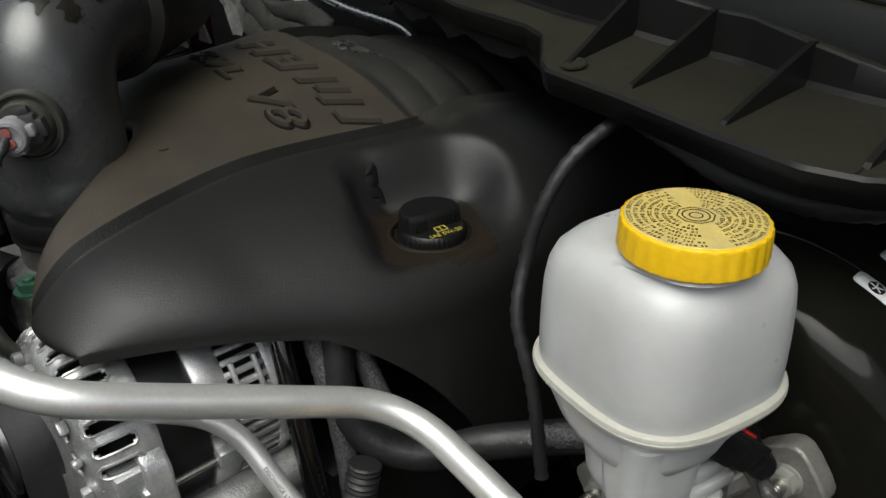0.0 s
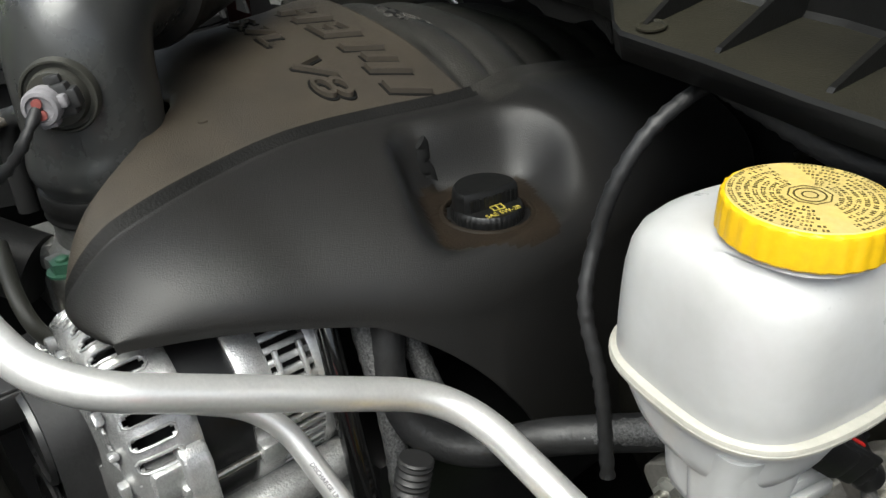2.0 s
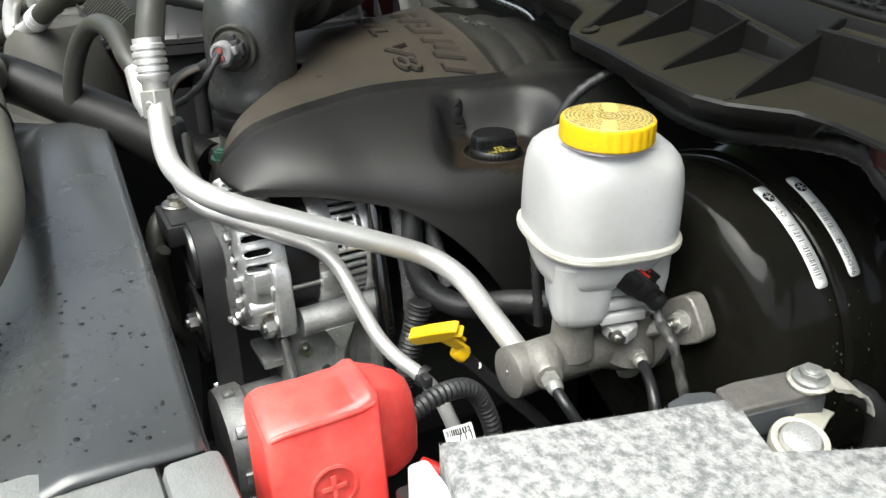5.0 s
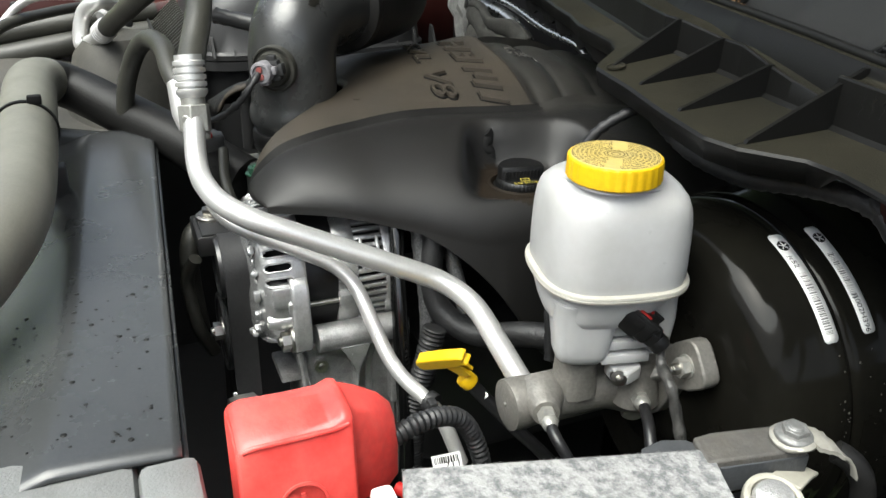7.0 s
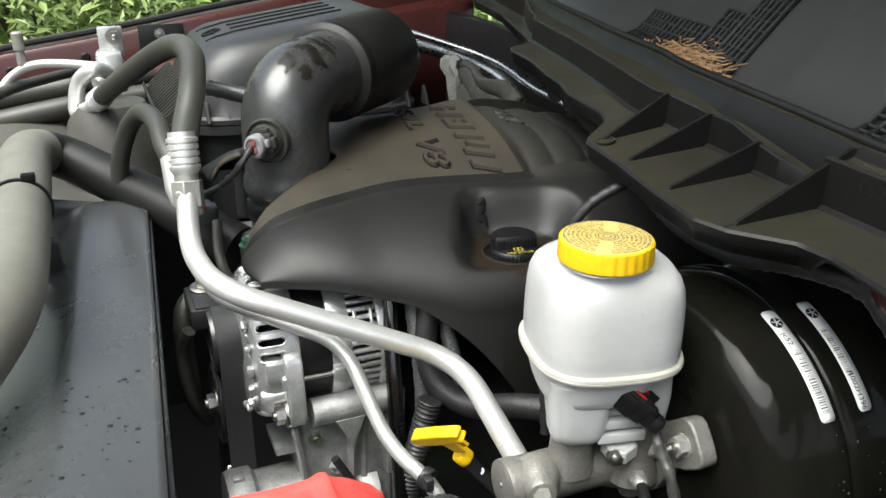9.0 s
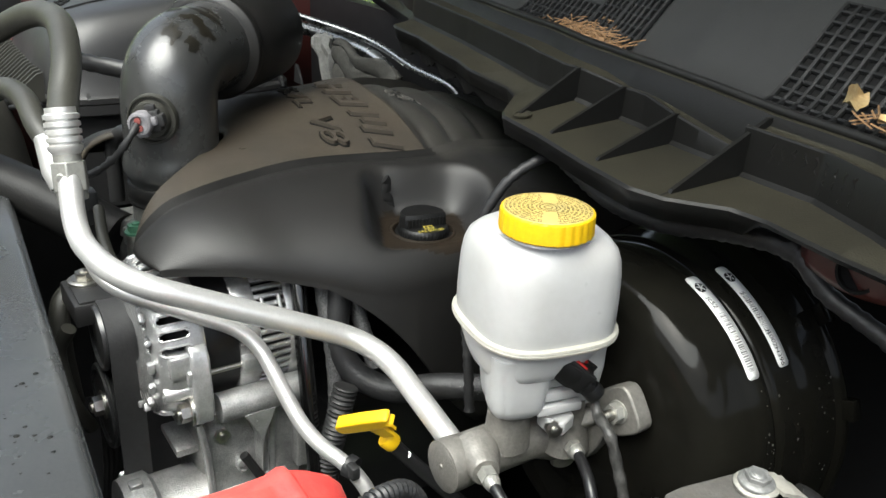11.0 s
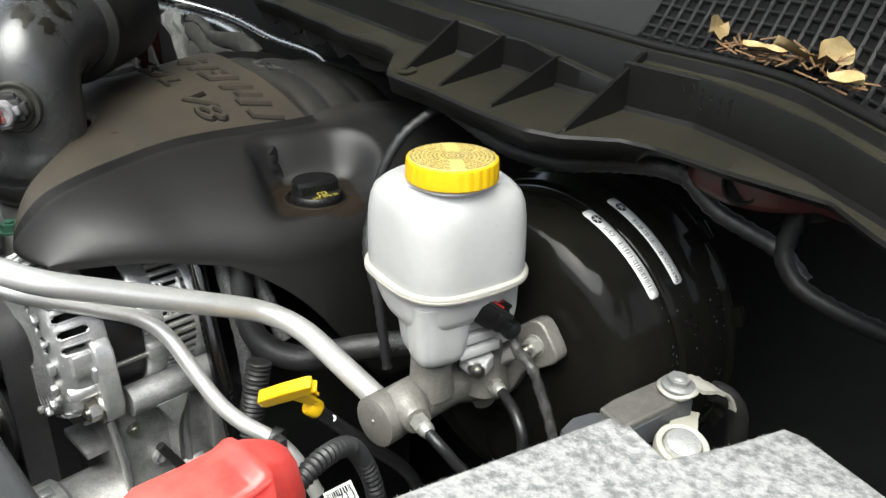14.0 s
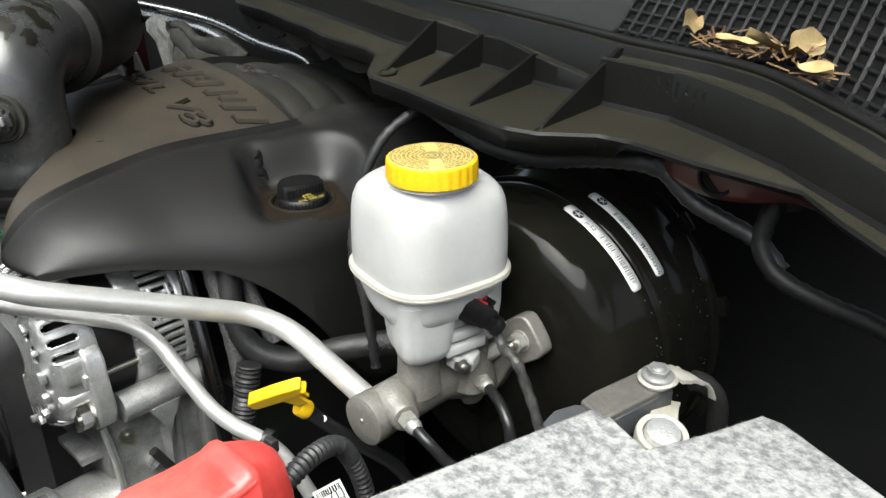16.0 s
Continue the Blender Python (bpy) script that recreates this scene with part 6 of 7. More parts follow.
def belt_drive():
    b = thing("drive_belt", "black ribbed rubber accessory belt standing on edge", "drive belt", (0.09, -0.209, 0.75))
    # runs round the alternator pulley, down beside the idler, round the crank pulley
    loop = []
    for k in range(19):
        a = radians(180 - 10 * k)
        loop.append(Vector((0.070 + 0.033 * math.cos(a), 0, 0.986 + 0.033 * math.sin(a))))
    loop += [Vector((0.103, 0, 0.95)), Vector((0.104, 0, 0.88)), Vector((0.106, 0, 0.80)), Vector((0.108, 0, 0.70)), Vector((0.02, 0, 0.58)), Vector((-0.06, 0, 0.66)), Vector((0.0, 0, 0.80)), Vector((0.030, 0, 0.95))]
    cross = [(-0.0125, 0.0018), (0.0125, 0.0018), (0.0125, -0.0018)] + [(0.0125 - 0.0025 * (k + 0.5), -0.0018 - (0.0012 if k % 2 == 0 else 0)) for k in range(10)] + [(-0.0125, -0.0018)]
    rings = []
    n = len(loop)
    for i, p in enumerate(loop):
        d = (loop[(i + 1) % n] - loop[i - 1]).normalized()
        out = Vector((d.z, 0, -d.x)) * -1
        rings.append([p + Vector((0, -0.208 + y, 0)) + out * h for y, h in cross])
    rings.append(rings[0])
    bm = bmesh.new()
    loft(bm, rings, cap=False)
    part("belt", bm, M_BELT, b)
    p = thing("idler_pulley", "black grooved idler pulley with a bright bolt", "pulley", (0.052, -0.21, 0.86))
    bm = bmesh.new()
    prof = [(0.014, -0.222), (0.030, -0.220), (0.040, -0.222)]
    for k in range(6):
        prof += [(0.042, -0.220 + 0.004 * k), (0.039, -0.218 + 0.004 * k)]
    prof += [(0.042, -0.196), (0.03, -0.194)]
    lathe(bm, prof, (0.058, 0, 0.906), (0, 1, 0), 56)
    part("wheel", bm, M_PULLEY, p)
    bm = bmesh.new()
    lathe(bm, [(0.034, -0.2225), (0.0355, -0.2245), (0.0405, -0.2245), (0.0418, -0.2225), (0.0405, -0.2205)], (0.058, 0, 0.906), (0, 1, 0), 56)
    part("rim", bm, M_PULLEY, p, "worn pulley rim")
    bm = bmesh.new()
    hex_bolt(bm, (0.056, -0.222, 0.906), (0, -1, 0), 0.0095, 0.010, 0.014)
    part("bolt", bm, M_ZINC, p)
    t = thing("sensor_box", "black plastic sensor box with a bright bolt", "sensor", (0.058, -0.205, 1.02))
    bm = bmesh.new()
    box(bm, 0.036, -0.217, 1.008, 0.062, 0.044, 0.022, 0.003)
    box(bm, 0.040, -0.217, 1.0195, 0.050, 0.034, 0.003, 0.001)
    part("body", bm, M_PLASTIC, t)
    bm = bmesh.new()
    lathe(bm, [(0.0150, 0.0), (0.0150, 0.003), (0.0125, 0.0045)], (0.022, -0.2195, 1.0205), (0, 0, 1), 28)
    hex_bolt(bm, (0.022, -0.2195, 1.0245), (0, 0, 1), 0.0085, 0.0065, 0.0120)
    part("bolt", bm, M_ZINC, t)
    for pts, r in (([(0.03, -0.24, 0.98), (0.02, -0.25, 0.95), (0.03, -0.245, 0.90), (0.02, -0.23, 0.86)], 0.007), ([(-0.02, -0.22, 1.0), (0.0, -0.24, 0.99), (0.01, -0.245, 0.95), (0.0, -0.24, 0.88)], 0.010),
                   ([(0.02, -0.20, 1.09), (0.055, -0.205, 1.07), (0.07, -0.20, 1.05), (0.05, -0.18, 1.02)], 0.005)):
        bm = bmesh.new()
        sweep(bm, smooth_path(pts), r, 12)
        single("engine_hose", bm, M_ACHOSE, "small black hose at the engine front", "hose", group="hoses at the engine front")


belt_drive()


def dipstick():
    d = thing("dipstick", "yellow plastic dipstick handle on a dark tube", "dipstick", (0.31, -0.05, 0.90))
    p, q = Vector((0.279, -0.088, 0.973)), Vector((0.318, -0.062, 0.995))
    u = (q - p).normalized()
    e = Vector((0.302, -0.053, 0.960))
    s = p + (q - p) * 0.64
    w = (e - s)
    w = (w - u * w.dot(u)).normalized()
    n = u.cross(w).normalized()
    m = Matrix((u, w, n)).transposed().to_4x4()
    m.translation = (p + q) / 2
    L = (q - p).length / 2
    bm = bmesh.new()
    side = [(-L, -0.003), (-L + 0.003, -0.0062), (0, -0.0072), (L - 0.004, -0.0066), (L, -0.0052), (L - 0.001, -0.002), (L - 0.004, 0.0), (L - 0.001, 0.002), (L, 0.0045), (0.4 * L, 0.0056), (0, 0.0064), (-L + 0.003, 0.0060), (-L, 0.003)]
    prism(bm, side, -0.0055, 0.0055, m)
    bevelled(part("handle", bm, M_YELLOW, d), 0.0014)
    for k in (-1, 1):
        bm = bmesh.new()
        prism(bm, [(0.10 * L - 0.003, 0.004), (0.10 * L + 0.012, 0.004), (0.42 * L + 0.006, 0.020), (0.42 * L - 0.004, 0.020)], k * 0.0028 - 0.0014, k * 0.0028 + 0.0014, m)
        part("arm", bm, M_YELLOW, d)
    ax = Vector((0.008, 0.017, -0.018)).normalized()
    bm = bmesh.new()
    lathe(bm, [(0.0072, -0.006), (0.0080, -0.004), (0.0080, 0.0035), (0.0070, 0.005), (0.0055, 0.003)], e, ax, 28)
    part("collar", bm, M_YELLOW, d)
    bm = bmesh.new()
    sweep(bm, smooth_path([e, (0.308, -0.038, 0.941), (0.320, -0.016, 0.915), (0.34, 0.02, 0.87), (0.35, 0.04, 0.80)]), 0.0060, 14)
    part("tube", bm, M_STEEL_BLACK, d)
    bm = bmesh.new()
    lathe(bm, [(0.0028, 0), (0.0028, 0.0008)], Vector((0.3105, -0.0405, 0.9475)), (0.6, -0.5, 0.6), 14)
    part("paint_dot", bm, M_LABEL, d)


dipstick()


def engine_hoses():
    bm = bmesh.new()
    sweep(bm, smooth_path([(0.176, -0.034, 1.04), (0.186, -0.042, 1.000), (0.204, -0.036, 0.970), (0.232, -0.012, 0.957), (0.270, 0.025, 0.970), (0.34, 0.085, 0.985)], 0.0012), lambda i, a: 0.0118 + 0.00010 * math.sin(a * 2100), 20)
    single("heater_hose", bm, M_TAPE, "thick black rubber hose looping under the engine cover", "hose")
    bm = bmesh.new()
    sweep(bm, smooth_path([(0.255, 0.010, 0.962), (0.285, 0.035, 0.975), (0.32, 0.062, 0.984), (0.36, 0.09, 0.988)]), lambda i, a: 0.009 + 0.0004 * math.sin(a * 2400), 16)
    single("braided_sleeve", bm, M_BRAID, "grey flecked braided wire sleeve lying on a hose", "cable sleeve")
    for pts in ([(0.158, -0.046, 1.06), (0.176, -0.048, 1.02), (0.194, -0.048, 0.97), (0.208, -0.052, 0.90)], [(0.165, -0.018, 1.04), (0.186, -0.016, 1.00), (0.205, -0.012, 0.965)]):
        bm = bmesh.new()
        sweep(bm, smooth_path(pts), lambda i, a: 0.0075 + 0.0004 * math.sin(a * 2400), 14)
        single("braided_sleeve", bm, M_BRAID, "grey flecked braided wire sleeve under the engine cover", "cable sleeve")
    bm = bmesh.new()
    sweep(bm, smooth_path([(0.152, -0.064, 1.05), (0.170, -0.069, 1.01), (0.196, -0.075, 0.95), (0.222, -0.080, 0.88), (0.240, -0.085, 0.80)]), 0.0078, 18)
    single("conduit", bm, M_GLOSS_TUBE, "shiny black plastic conduit dropping beside the alternator", "conduit")
    bm = bmesh.new()
    sweep(bm, smooth_path([(0.220, -0.050, 0.965), (0.222, -0.060, 0.93), (0.222, -0.070, 0.88), (0.222, -0.075, 0.80)], 0.0012), lambda i, a: 0.0105 + 0.0012 * math.sin(a * 1500), 16)
    single("split_loom", bm, M_PLASTIC, "corrugated black split loom hanging by the dipstick", "cable loom")
    bm = bmesh.new()
    sweep(bm, smooth_path([(0.452, -0.185, 1.038), (0.447, -0.165, 1.043), (0.442, -0.145, 1.044), (0.436, -0.124, 1.036), (0.433, -0.110, 1.016), (0.436, -0.102, 0.985), (0.44, -0.10, 0.93)], 0.0008), lambda i, a: 0.0060 + 0.0007 * math.sin(a * 1500), 18)
    c = thing("battery_cable", "corrugated black battery cable with a paper tag", "battery cable", (0.445, -0.10, 0.93))
    part("loom", bm, M_PLASTIC, c)
    m = Matrix.Translation((0.431, -0.126, 0.993)) @ Matrix.Rotation(radians(62), 4, "Z") @ Matrix.Rotation(radians(42), 4, "X") @ Matrix.Rotation(radians(16), 4, "Z") @ Matrix.Scale(0.76, 4)
    bm = bmesh.new()
    box(bm, 0, 0, 0, 0.026, 0.021, 0.0008, 0, m)
    tag = part("tag", bm, M_LABEL, c, "white printed paper tag", smooth=0)
    rnd = random.Random(2)
    x = -0.011
    while x < 0.010:
        w = rnd.choice((0.0006, 0.0010, 0.0014))
        for y0 in (0.0055, -0.0065):
            bm = bmesh.new()
            box(bm, x + w / 2, y0, 0.0006, w, 0.0055, 0.0004, 0, m)
            part("bar", bm, M_INK_SHADE, tag, smooth=0)
        x += w + rnd.choice((0.0006, 0.0010))
    bm = lettering("711", 0.0105, 0.0002)
    bmesh.ops.transform(bm, matrix=m @ pose(0.005, -0.0005, 0.0008), verts=bm.verts)
    part("print", bm, M_INK_SHADE, tag, smooth=0)
    for word, x, y in (("822", -0.0115, -0.0018), ("AA", 0.007, -0.0085)):
        bm = lettering(word, 0.0040, 0.0002)
        bmesh.ops.transform(bm, matrix=m @ pose(x, y, 0.0009), verts=bm.verts)
        part("print", bm, M_INK_SHADE, tag, smooth=0)


engine_hoses()


# ---------------------------------------------------------------- radiator side
def radiator_side():
    s = thing("fan_shroud", "satin black plastic fan shroud behind the radiator", "fan shroud", (0.12, -0.35, 0.70))

    def top(u, v):
        x = -0.150 + 0.600 * u
        y = -0.256 - 0.035 * u - 0.215 * v
        z = 1.062 + 0.008 * math.sin(min(0.5, v * 1.6) * math.pi) - 0.075 * max(0, v - 0.3125) + 0.0045 * max(0, 1 - v / 0.30) ** 2
        return Vector((x, y, z))

    bm = bmesh.new()
    grid(bm, 50, 40, top)
    thicken(part("top_panel", bm, M_SHROUD, s, smooth=60), 0.004)
    rnd = random.Random(17)
    bm = bmesh.new()
    for k in range(190):
        u, v = rnd.uniform(0.66, 0.985), (rnd.triangular(0.04, 0.92, 0.75) if k % 4 else rnd.uniform(0.04, 0.3))
        q = top(u, v)
        r = rnd.choice((0.0005, 0.0006, 0.0008, 0.0010, 0.0013, 0.0018))
        lathe(bm, [(r, 0.0), (r * 0.9, r * 0.16), (r * 0.5, r * 0.3)], q + Vector((0, 0, 0.0002)), (0, 0, 1), 10)
    part("water", bm, M_WATER, s, "scattered dark water drops")["kind"] = "stuff"
    bm = bmesh.new()
    grid(bm, 30, 8, lambda u, v: Vector((-0.150 + 0.600 * u, -0.257 - 0.035 * u - 0.015 * v, 1.058 - 0.40 * v)))
    thicken(part("rear_panel", bm, M_SHROUD, s), 0.004)
    bm = bmesh.new()
    grid(bm, 8, 12, lambda u, v: Vector((-0.150 - 0.02 * u, -0.262 - 0.15 * v, 1.060 - 0.10 * u + 0.03 * v * (1 - u))))
    thicken(part("end_panel", bm, M_SHROUD, s), 0.004)
    h = thing("radiator_hose", "thick grey bloomed rubber radiator hose with a cable tie", "radiator hose", (0.1, -0.385, 1.10))
    bm = bmesh.new()
    run = smooth_path([(0.37, -0.50, 1.03), (0.345, -0.460, 1.065), (0.315, -0.420, 1.098), (0.26, -0.388, 1.117), (0.20, -0.375, 1.122), (0.10, -0.372, 1.124), (-0.05, -0.373, 1.125), (-0.17, -0.374, 1.123), (-0.222, -0.362, 1.114), (-0.232, -0.334, 1.100), (-0.190, -0.290, 1.082), (-0.11, -0.225, 1.058), (-0.05, -0.17, 1.03)], 0.008)
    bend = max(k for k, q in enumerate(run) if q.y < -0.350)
    # same hose past the bend; its shade is put into a darker rubber
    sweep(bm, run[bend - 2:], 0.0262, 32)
    part("shaded_limb", bm, M_RUBBER, h, "run of the hose past its bend, darkened for its shade")
    bm = bmesh.new()
    sweep(bm, run[:bend], 0.0265, 32)
    part("hose", bm, M_HOSE, h)
    bm = bmesh.new()
    lathe(bm, [(0.0268, -0.003), (0.0285, -0.003), (0.0285, 0.003), (0.0268, 0.003)], (0.012, -0.3725, 1.1245), (1, 0.01, 0.0), 40)
    box(bm, 0.012, -0.361, 1.1530, 0.008, 0.012, 0.008, 0.001)
    part("cable_tie", bm, M_INK_SHADE, h, "black cable tie")
    for at, sx in (((0.020, -0.355, 1.075), 0.02), ((0.03, -0.372, 1.09), 0.015)):
        bm = bmesh.new()
        box(bm, *at, sx, 0.02, 0.035, 0.003)
        part("clip", bm, M_PLASTIC, h)
    # dusty tray in front of the filter box
    bm = bmesh.new()
    grid(bm, 20, 20, lambda u, v: Vector((-0.70 + 0.46 * u, -0.52 + 0.26 * v, 1.045 - 0.03 * u + 0.012 * math.sin(v * 5))))
    thicken(single("radiator_cover", bm, M_TRAY, "dusty black plastic panel over the radiator", "radiator cover"), 0.01)
    bm = bmesh.new()
    lathe(bm, [(0.085, 0.98), (0.075, 1.05), (0.060, 1.10), (0.045, 1.125), (0.02, 1.13)], (-0.42, -0.275, 0), (0, 0, 1), 40)
    single("washer_neck", bm, M_TRAY, "dusty black plastic neck beside the filter box", "plastic neck")
    for pts, r in (([(-0.690, -0.60, 1.060), (-0.688, -0.46, 1.082), (-0.690, -0.32, 1.100), (-0.70, -0.20, 1.110)], 0.017), ([(-0.672, -0.60, 1.030), (-0.668, -0.46, 1.050), (-0.670, -0.32, 1.070), (-0.68, -0.18, 1.080)], 0.019), ([(-0.45, -0.47, 1.10), (-0.50, -0.42, 1.13), (-0.60, -0.36, 1.13), (-0.72, -0.30, 1.12)], 0.008), ([(-0.30, -0.47, 1.10), (-0.36, -0.455, 1.17), (-0.42, -0.45, 1.15), (-0.44, -0.45, 1.06)], 0.012)):
        bm = bmesh.new()
        sweep(bm, smooth_path(pts), r, 14)
        single("front_hose", bm, M_ACHOSE, "black hose over the radiator panel", "hose", group="hoses over the radiator")


radiator_side()


# ---------------------------------------------------------------- battery corner
def battery_corner():
    b = thing("battery", "black battery case wrapped in a grey felt blanket", "battery", (0.64, -0.08, 0.80))
    bm = bmesh.new()
    box(bm, 0.655, -0.105, 0.93, 0.17, 0.20, 0.25, 0.006)
    part("case", bm, M_PLASTIC, b)
    # felt blanket: a soft slab with a notch cut out round the terminal
    k = thing("battery_blanket", "speckled grey felt blanket over the battery with a cut notch", "felt blanket", (0.65, -0.08, 1.07))
    outl = [(0.528, -0.193), (0.549, -0.117), (0.570, -0.041), (0.588, -0.048), (0.609, -0.055), (0.626, -0.020), (0.641, 0.015), (0.652, 0.016), (0.712, -0.008), (0.760, -0.05), (0.760, -0.215), (0.60, -0.215), (0.552, -0.200)]
    bm = bmesh.new()
    rings = []
    for z, sh in ((1.00, 0.0), (1.080, 0.0), (1.0865, 0.0), (1.0890, 0.002), (1.0900, 0.006)):
        rings.append([Vector((x + (0.66 - x) * sh * 6, y + (-0.09 - y) * sh * 6, z + 0.002 * noise.noise(Vector((x * 30, y * 30, 0))))) for x, y in outl])
    loft(bm, rings)
    bmesh.ops.triangulate(bm, faces=[f for f in bm.faces if len(f.verts) > 4])
    part("blanket", bm, M_FELT, k, smooth=50)
    rnd = random.Random(4)
    bm = bmesh.new()
    edge = [Vector((*outl[i], 1.0870)) for i in (12, 0, 1, 2, 3, 4, 5, 6, 7, 8)]
    for a, c in zip(edge, edge[1:]):
        n = int((c - a).length / 0.0003)
        for i in range(n):
            p = a.lerp(c, i / n) + Vector((0, 0, rnd.uniform(-0.001, 0.0015)))
            q = p + Vector((rnd.uniform(-0.0011, 0.0006), rnd.uniform(-0.0007, 0.0008), rnd.uniform(-0.0006, 0.0007)))
            w = Vector((0.00016, 0.00016, 0))
            bm.faces.new([bm.verts.new(p - w), bm.verts.new(p + w), bm.verts.new(q)])
    part("fuzz", bm, M_FELT, k, "loose felt fibres at the edge", smooth=0)
    bm = bmesh.new()
    box(bm, 0.560, -0.203, 1.02, 0.075, 0.012, 0.115, 0.003)
    part("side_plate", bm, M_LABEL, b, "white label on the battery side")
    # red terminal boot
    r = thing("terminal_cover", "bright red vinyl boot over the positive battery terminal", "terminal cover", (0.49, -0.22, 1.02))
    bm = bmesh.new()
    prof = [(0.438, 1.010), (0.436, 1.078), (0.440, 1.0865), (0.452, 1.0885), (0.474, 1.0855), (0.4785, 1.0830), (0.4800, 1.0790), (0.4870, 1.030), (0.492, 0.985), (0.46, 0.98)]
    ys = [(-0.2665, 0.90), (-0.2640, 0.965), (-0.2580, 1.0), (-0.2350, 1.0), (-0.2150, 1.0), (-0.2080, 1.015), (-0.2030, 1.0)]
    loft(bm, [[Vector((0.464 + (x - 0.464) * s, y, 1.035 + (z - 1.035) * s + (0.003 if y > -0.215 else 0) + 0.0012 * math.sin(y * 170 + x * 90))) for x, z in prof] for y, s in ys])
    bevelled(part("cap", bm, M_RED, r), 0.002, 3)
    bm = bmesh.new()
    wing = [(-0.205, [(0.438, 1.020), (0.437, 1.080), (0.445, 1.090), (0.462, 1.084), (0.474, 1.060), (0.476, 1.026)]),
            (-0.192, [(0.436, 1.018), (0.435, 1.075), (0.443, 1.083), (0.459, 1.075), (0.470, 1.052), (0.471, 1.020)]),
            (-0.178, [(0.434, 1.017), (0.433, 1.066), (0.441, 1.073), (0.454, 1.066), (0.462, 1.045), (0.463, 1.018)]),
            (-0.169, [(0.434, 1.018), (0.433, 1.057), (0.439, 1.062), (0.448, 1.057), (0.455, 1.040), (0.455, 1.019)])]
    loft(bm, [[Vector((x, y, z)) for x, z in ring] for y, ring in wing])
    bevelled(part("side_pocket", bm, M_RED, r), 0.002, 3)
    bm = bmesh.new()
    sweep(bm, smooth_path([(0.4785, -0.2630, 1.0800), (0.4795, -0.2560, 1.0822), (0.4798, -0.235, 1.0826), (0.4798, -0.213, 1.0832), (0.4790, -0.2060, 1.0845)], 0.003), 0.0014, 8)
    part("lip", bm, M_RED, r, "folded lip along the boot's top edge")
    c0 = Vector((0.4853, -0.234, 1.043))
    nrm = Vector((1, 0, 0.14)).normalized()
    m = Matrix.Translation(c0) @ frame_of(nrm)
    bm = bmesh.new()
    lathe(bm, [(0.0135, 0), (0.0135, 0.0012), (0.0120, 0.0014), (0.0118, 0)], c0, nrm, 40)
    box(bm, 0, 0, 0.0006, 0.0022, 0.014, 0.0012, 0, m)
    box(bm, 0, 0, 0.0006, 0.014, 0.0022, 0.0012, 0, m)
    part("plus_mark", bm, M_RED, r, "moulded plus sign in a ring")
    bm = bmesh.new()
    sweep(bm, smooth_path([(0.478, -0.178, 1.030), (0.490, -0.172, 1.030), (0.510, -0.170, 1.028)]), 0.004, 10)
    part("wire", bm, M_RED_CLIP, r, "red wire")
    bm = bmesh.new()
    box(bm, 0.508, -0.190, 1.005, 0.03, 0.026, 0.06, 0.003)
    part("clamp", bm, M_PLASTIC, r)
    # fuse box at the front
    f = thing("fuse_box", "dusty dark grey plastic fuse box lid", "fuse box", (0.50, -0.38, 0.95))
    bm = bmesh.new()
    box(bm, 0.532, -0.421, 1.028, 0.22, 0.212, 0.075, 0.007)
    part("lid", bm, M_FUSE, f)
    bm = bmesh.new()
    box(bm, 0.545, -0.299, 1.029, 0.19, 0.032, 0.075, 0.006)
    box(bm, 0.555, -0.283, 1.020, 0.16, 0.006, 0.050, 0.002)
    part("catch", bm, M_FUSE, f)
    bm = bmesh.new()
    sweep(bm, smooth_path([(0.70, 0.10, 1.02), (0.74, 0.08, 1.03), (0.79, 0.04, 1.03), (0.83, 0.0, 1.0)], 0.001), lambda i, a: 0.010 + 0.001 * math.sin(a * 1600), 14)
    single("apron_loom", bm, M_PLASTIC, "corrugated black loom beside the battery", "cable loom")


battery_corner()


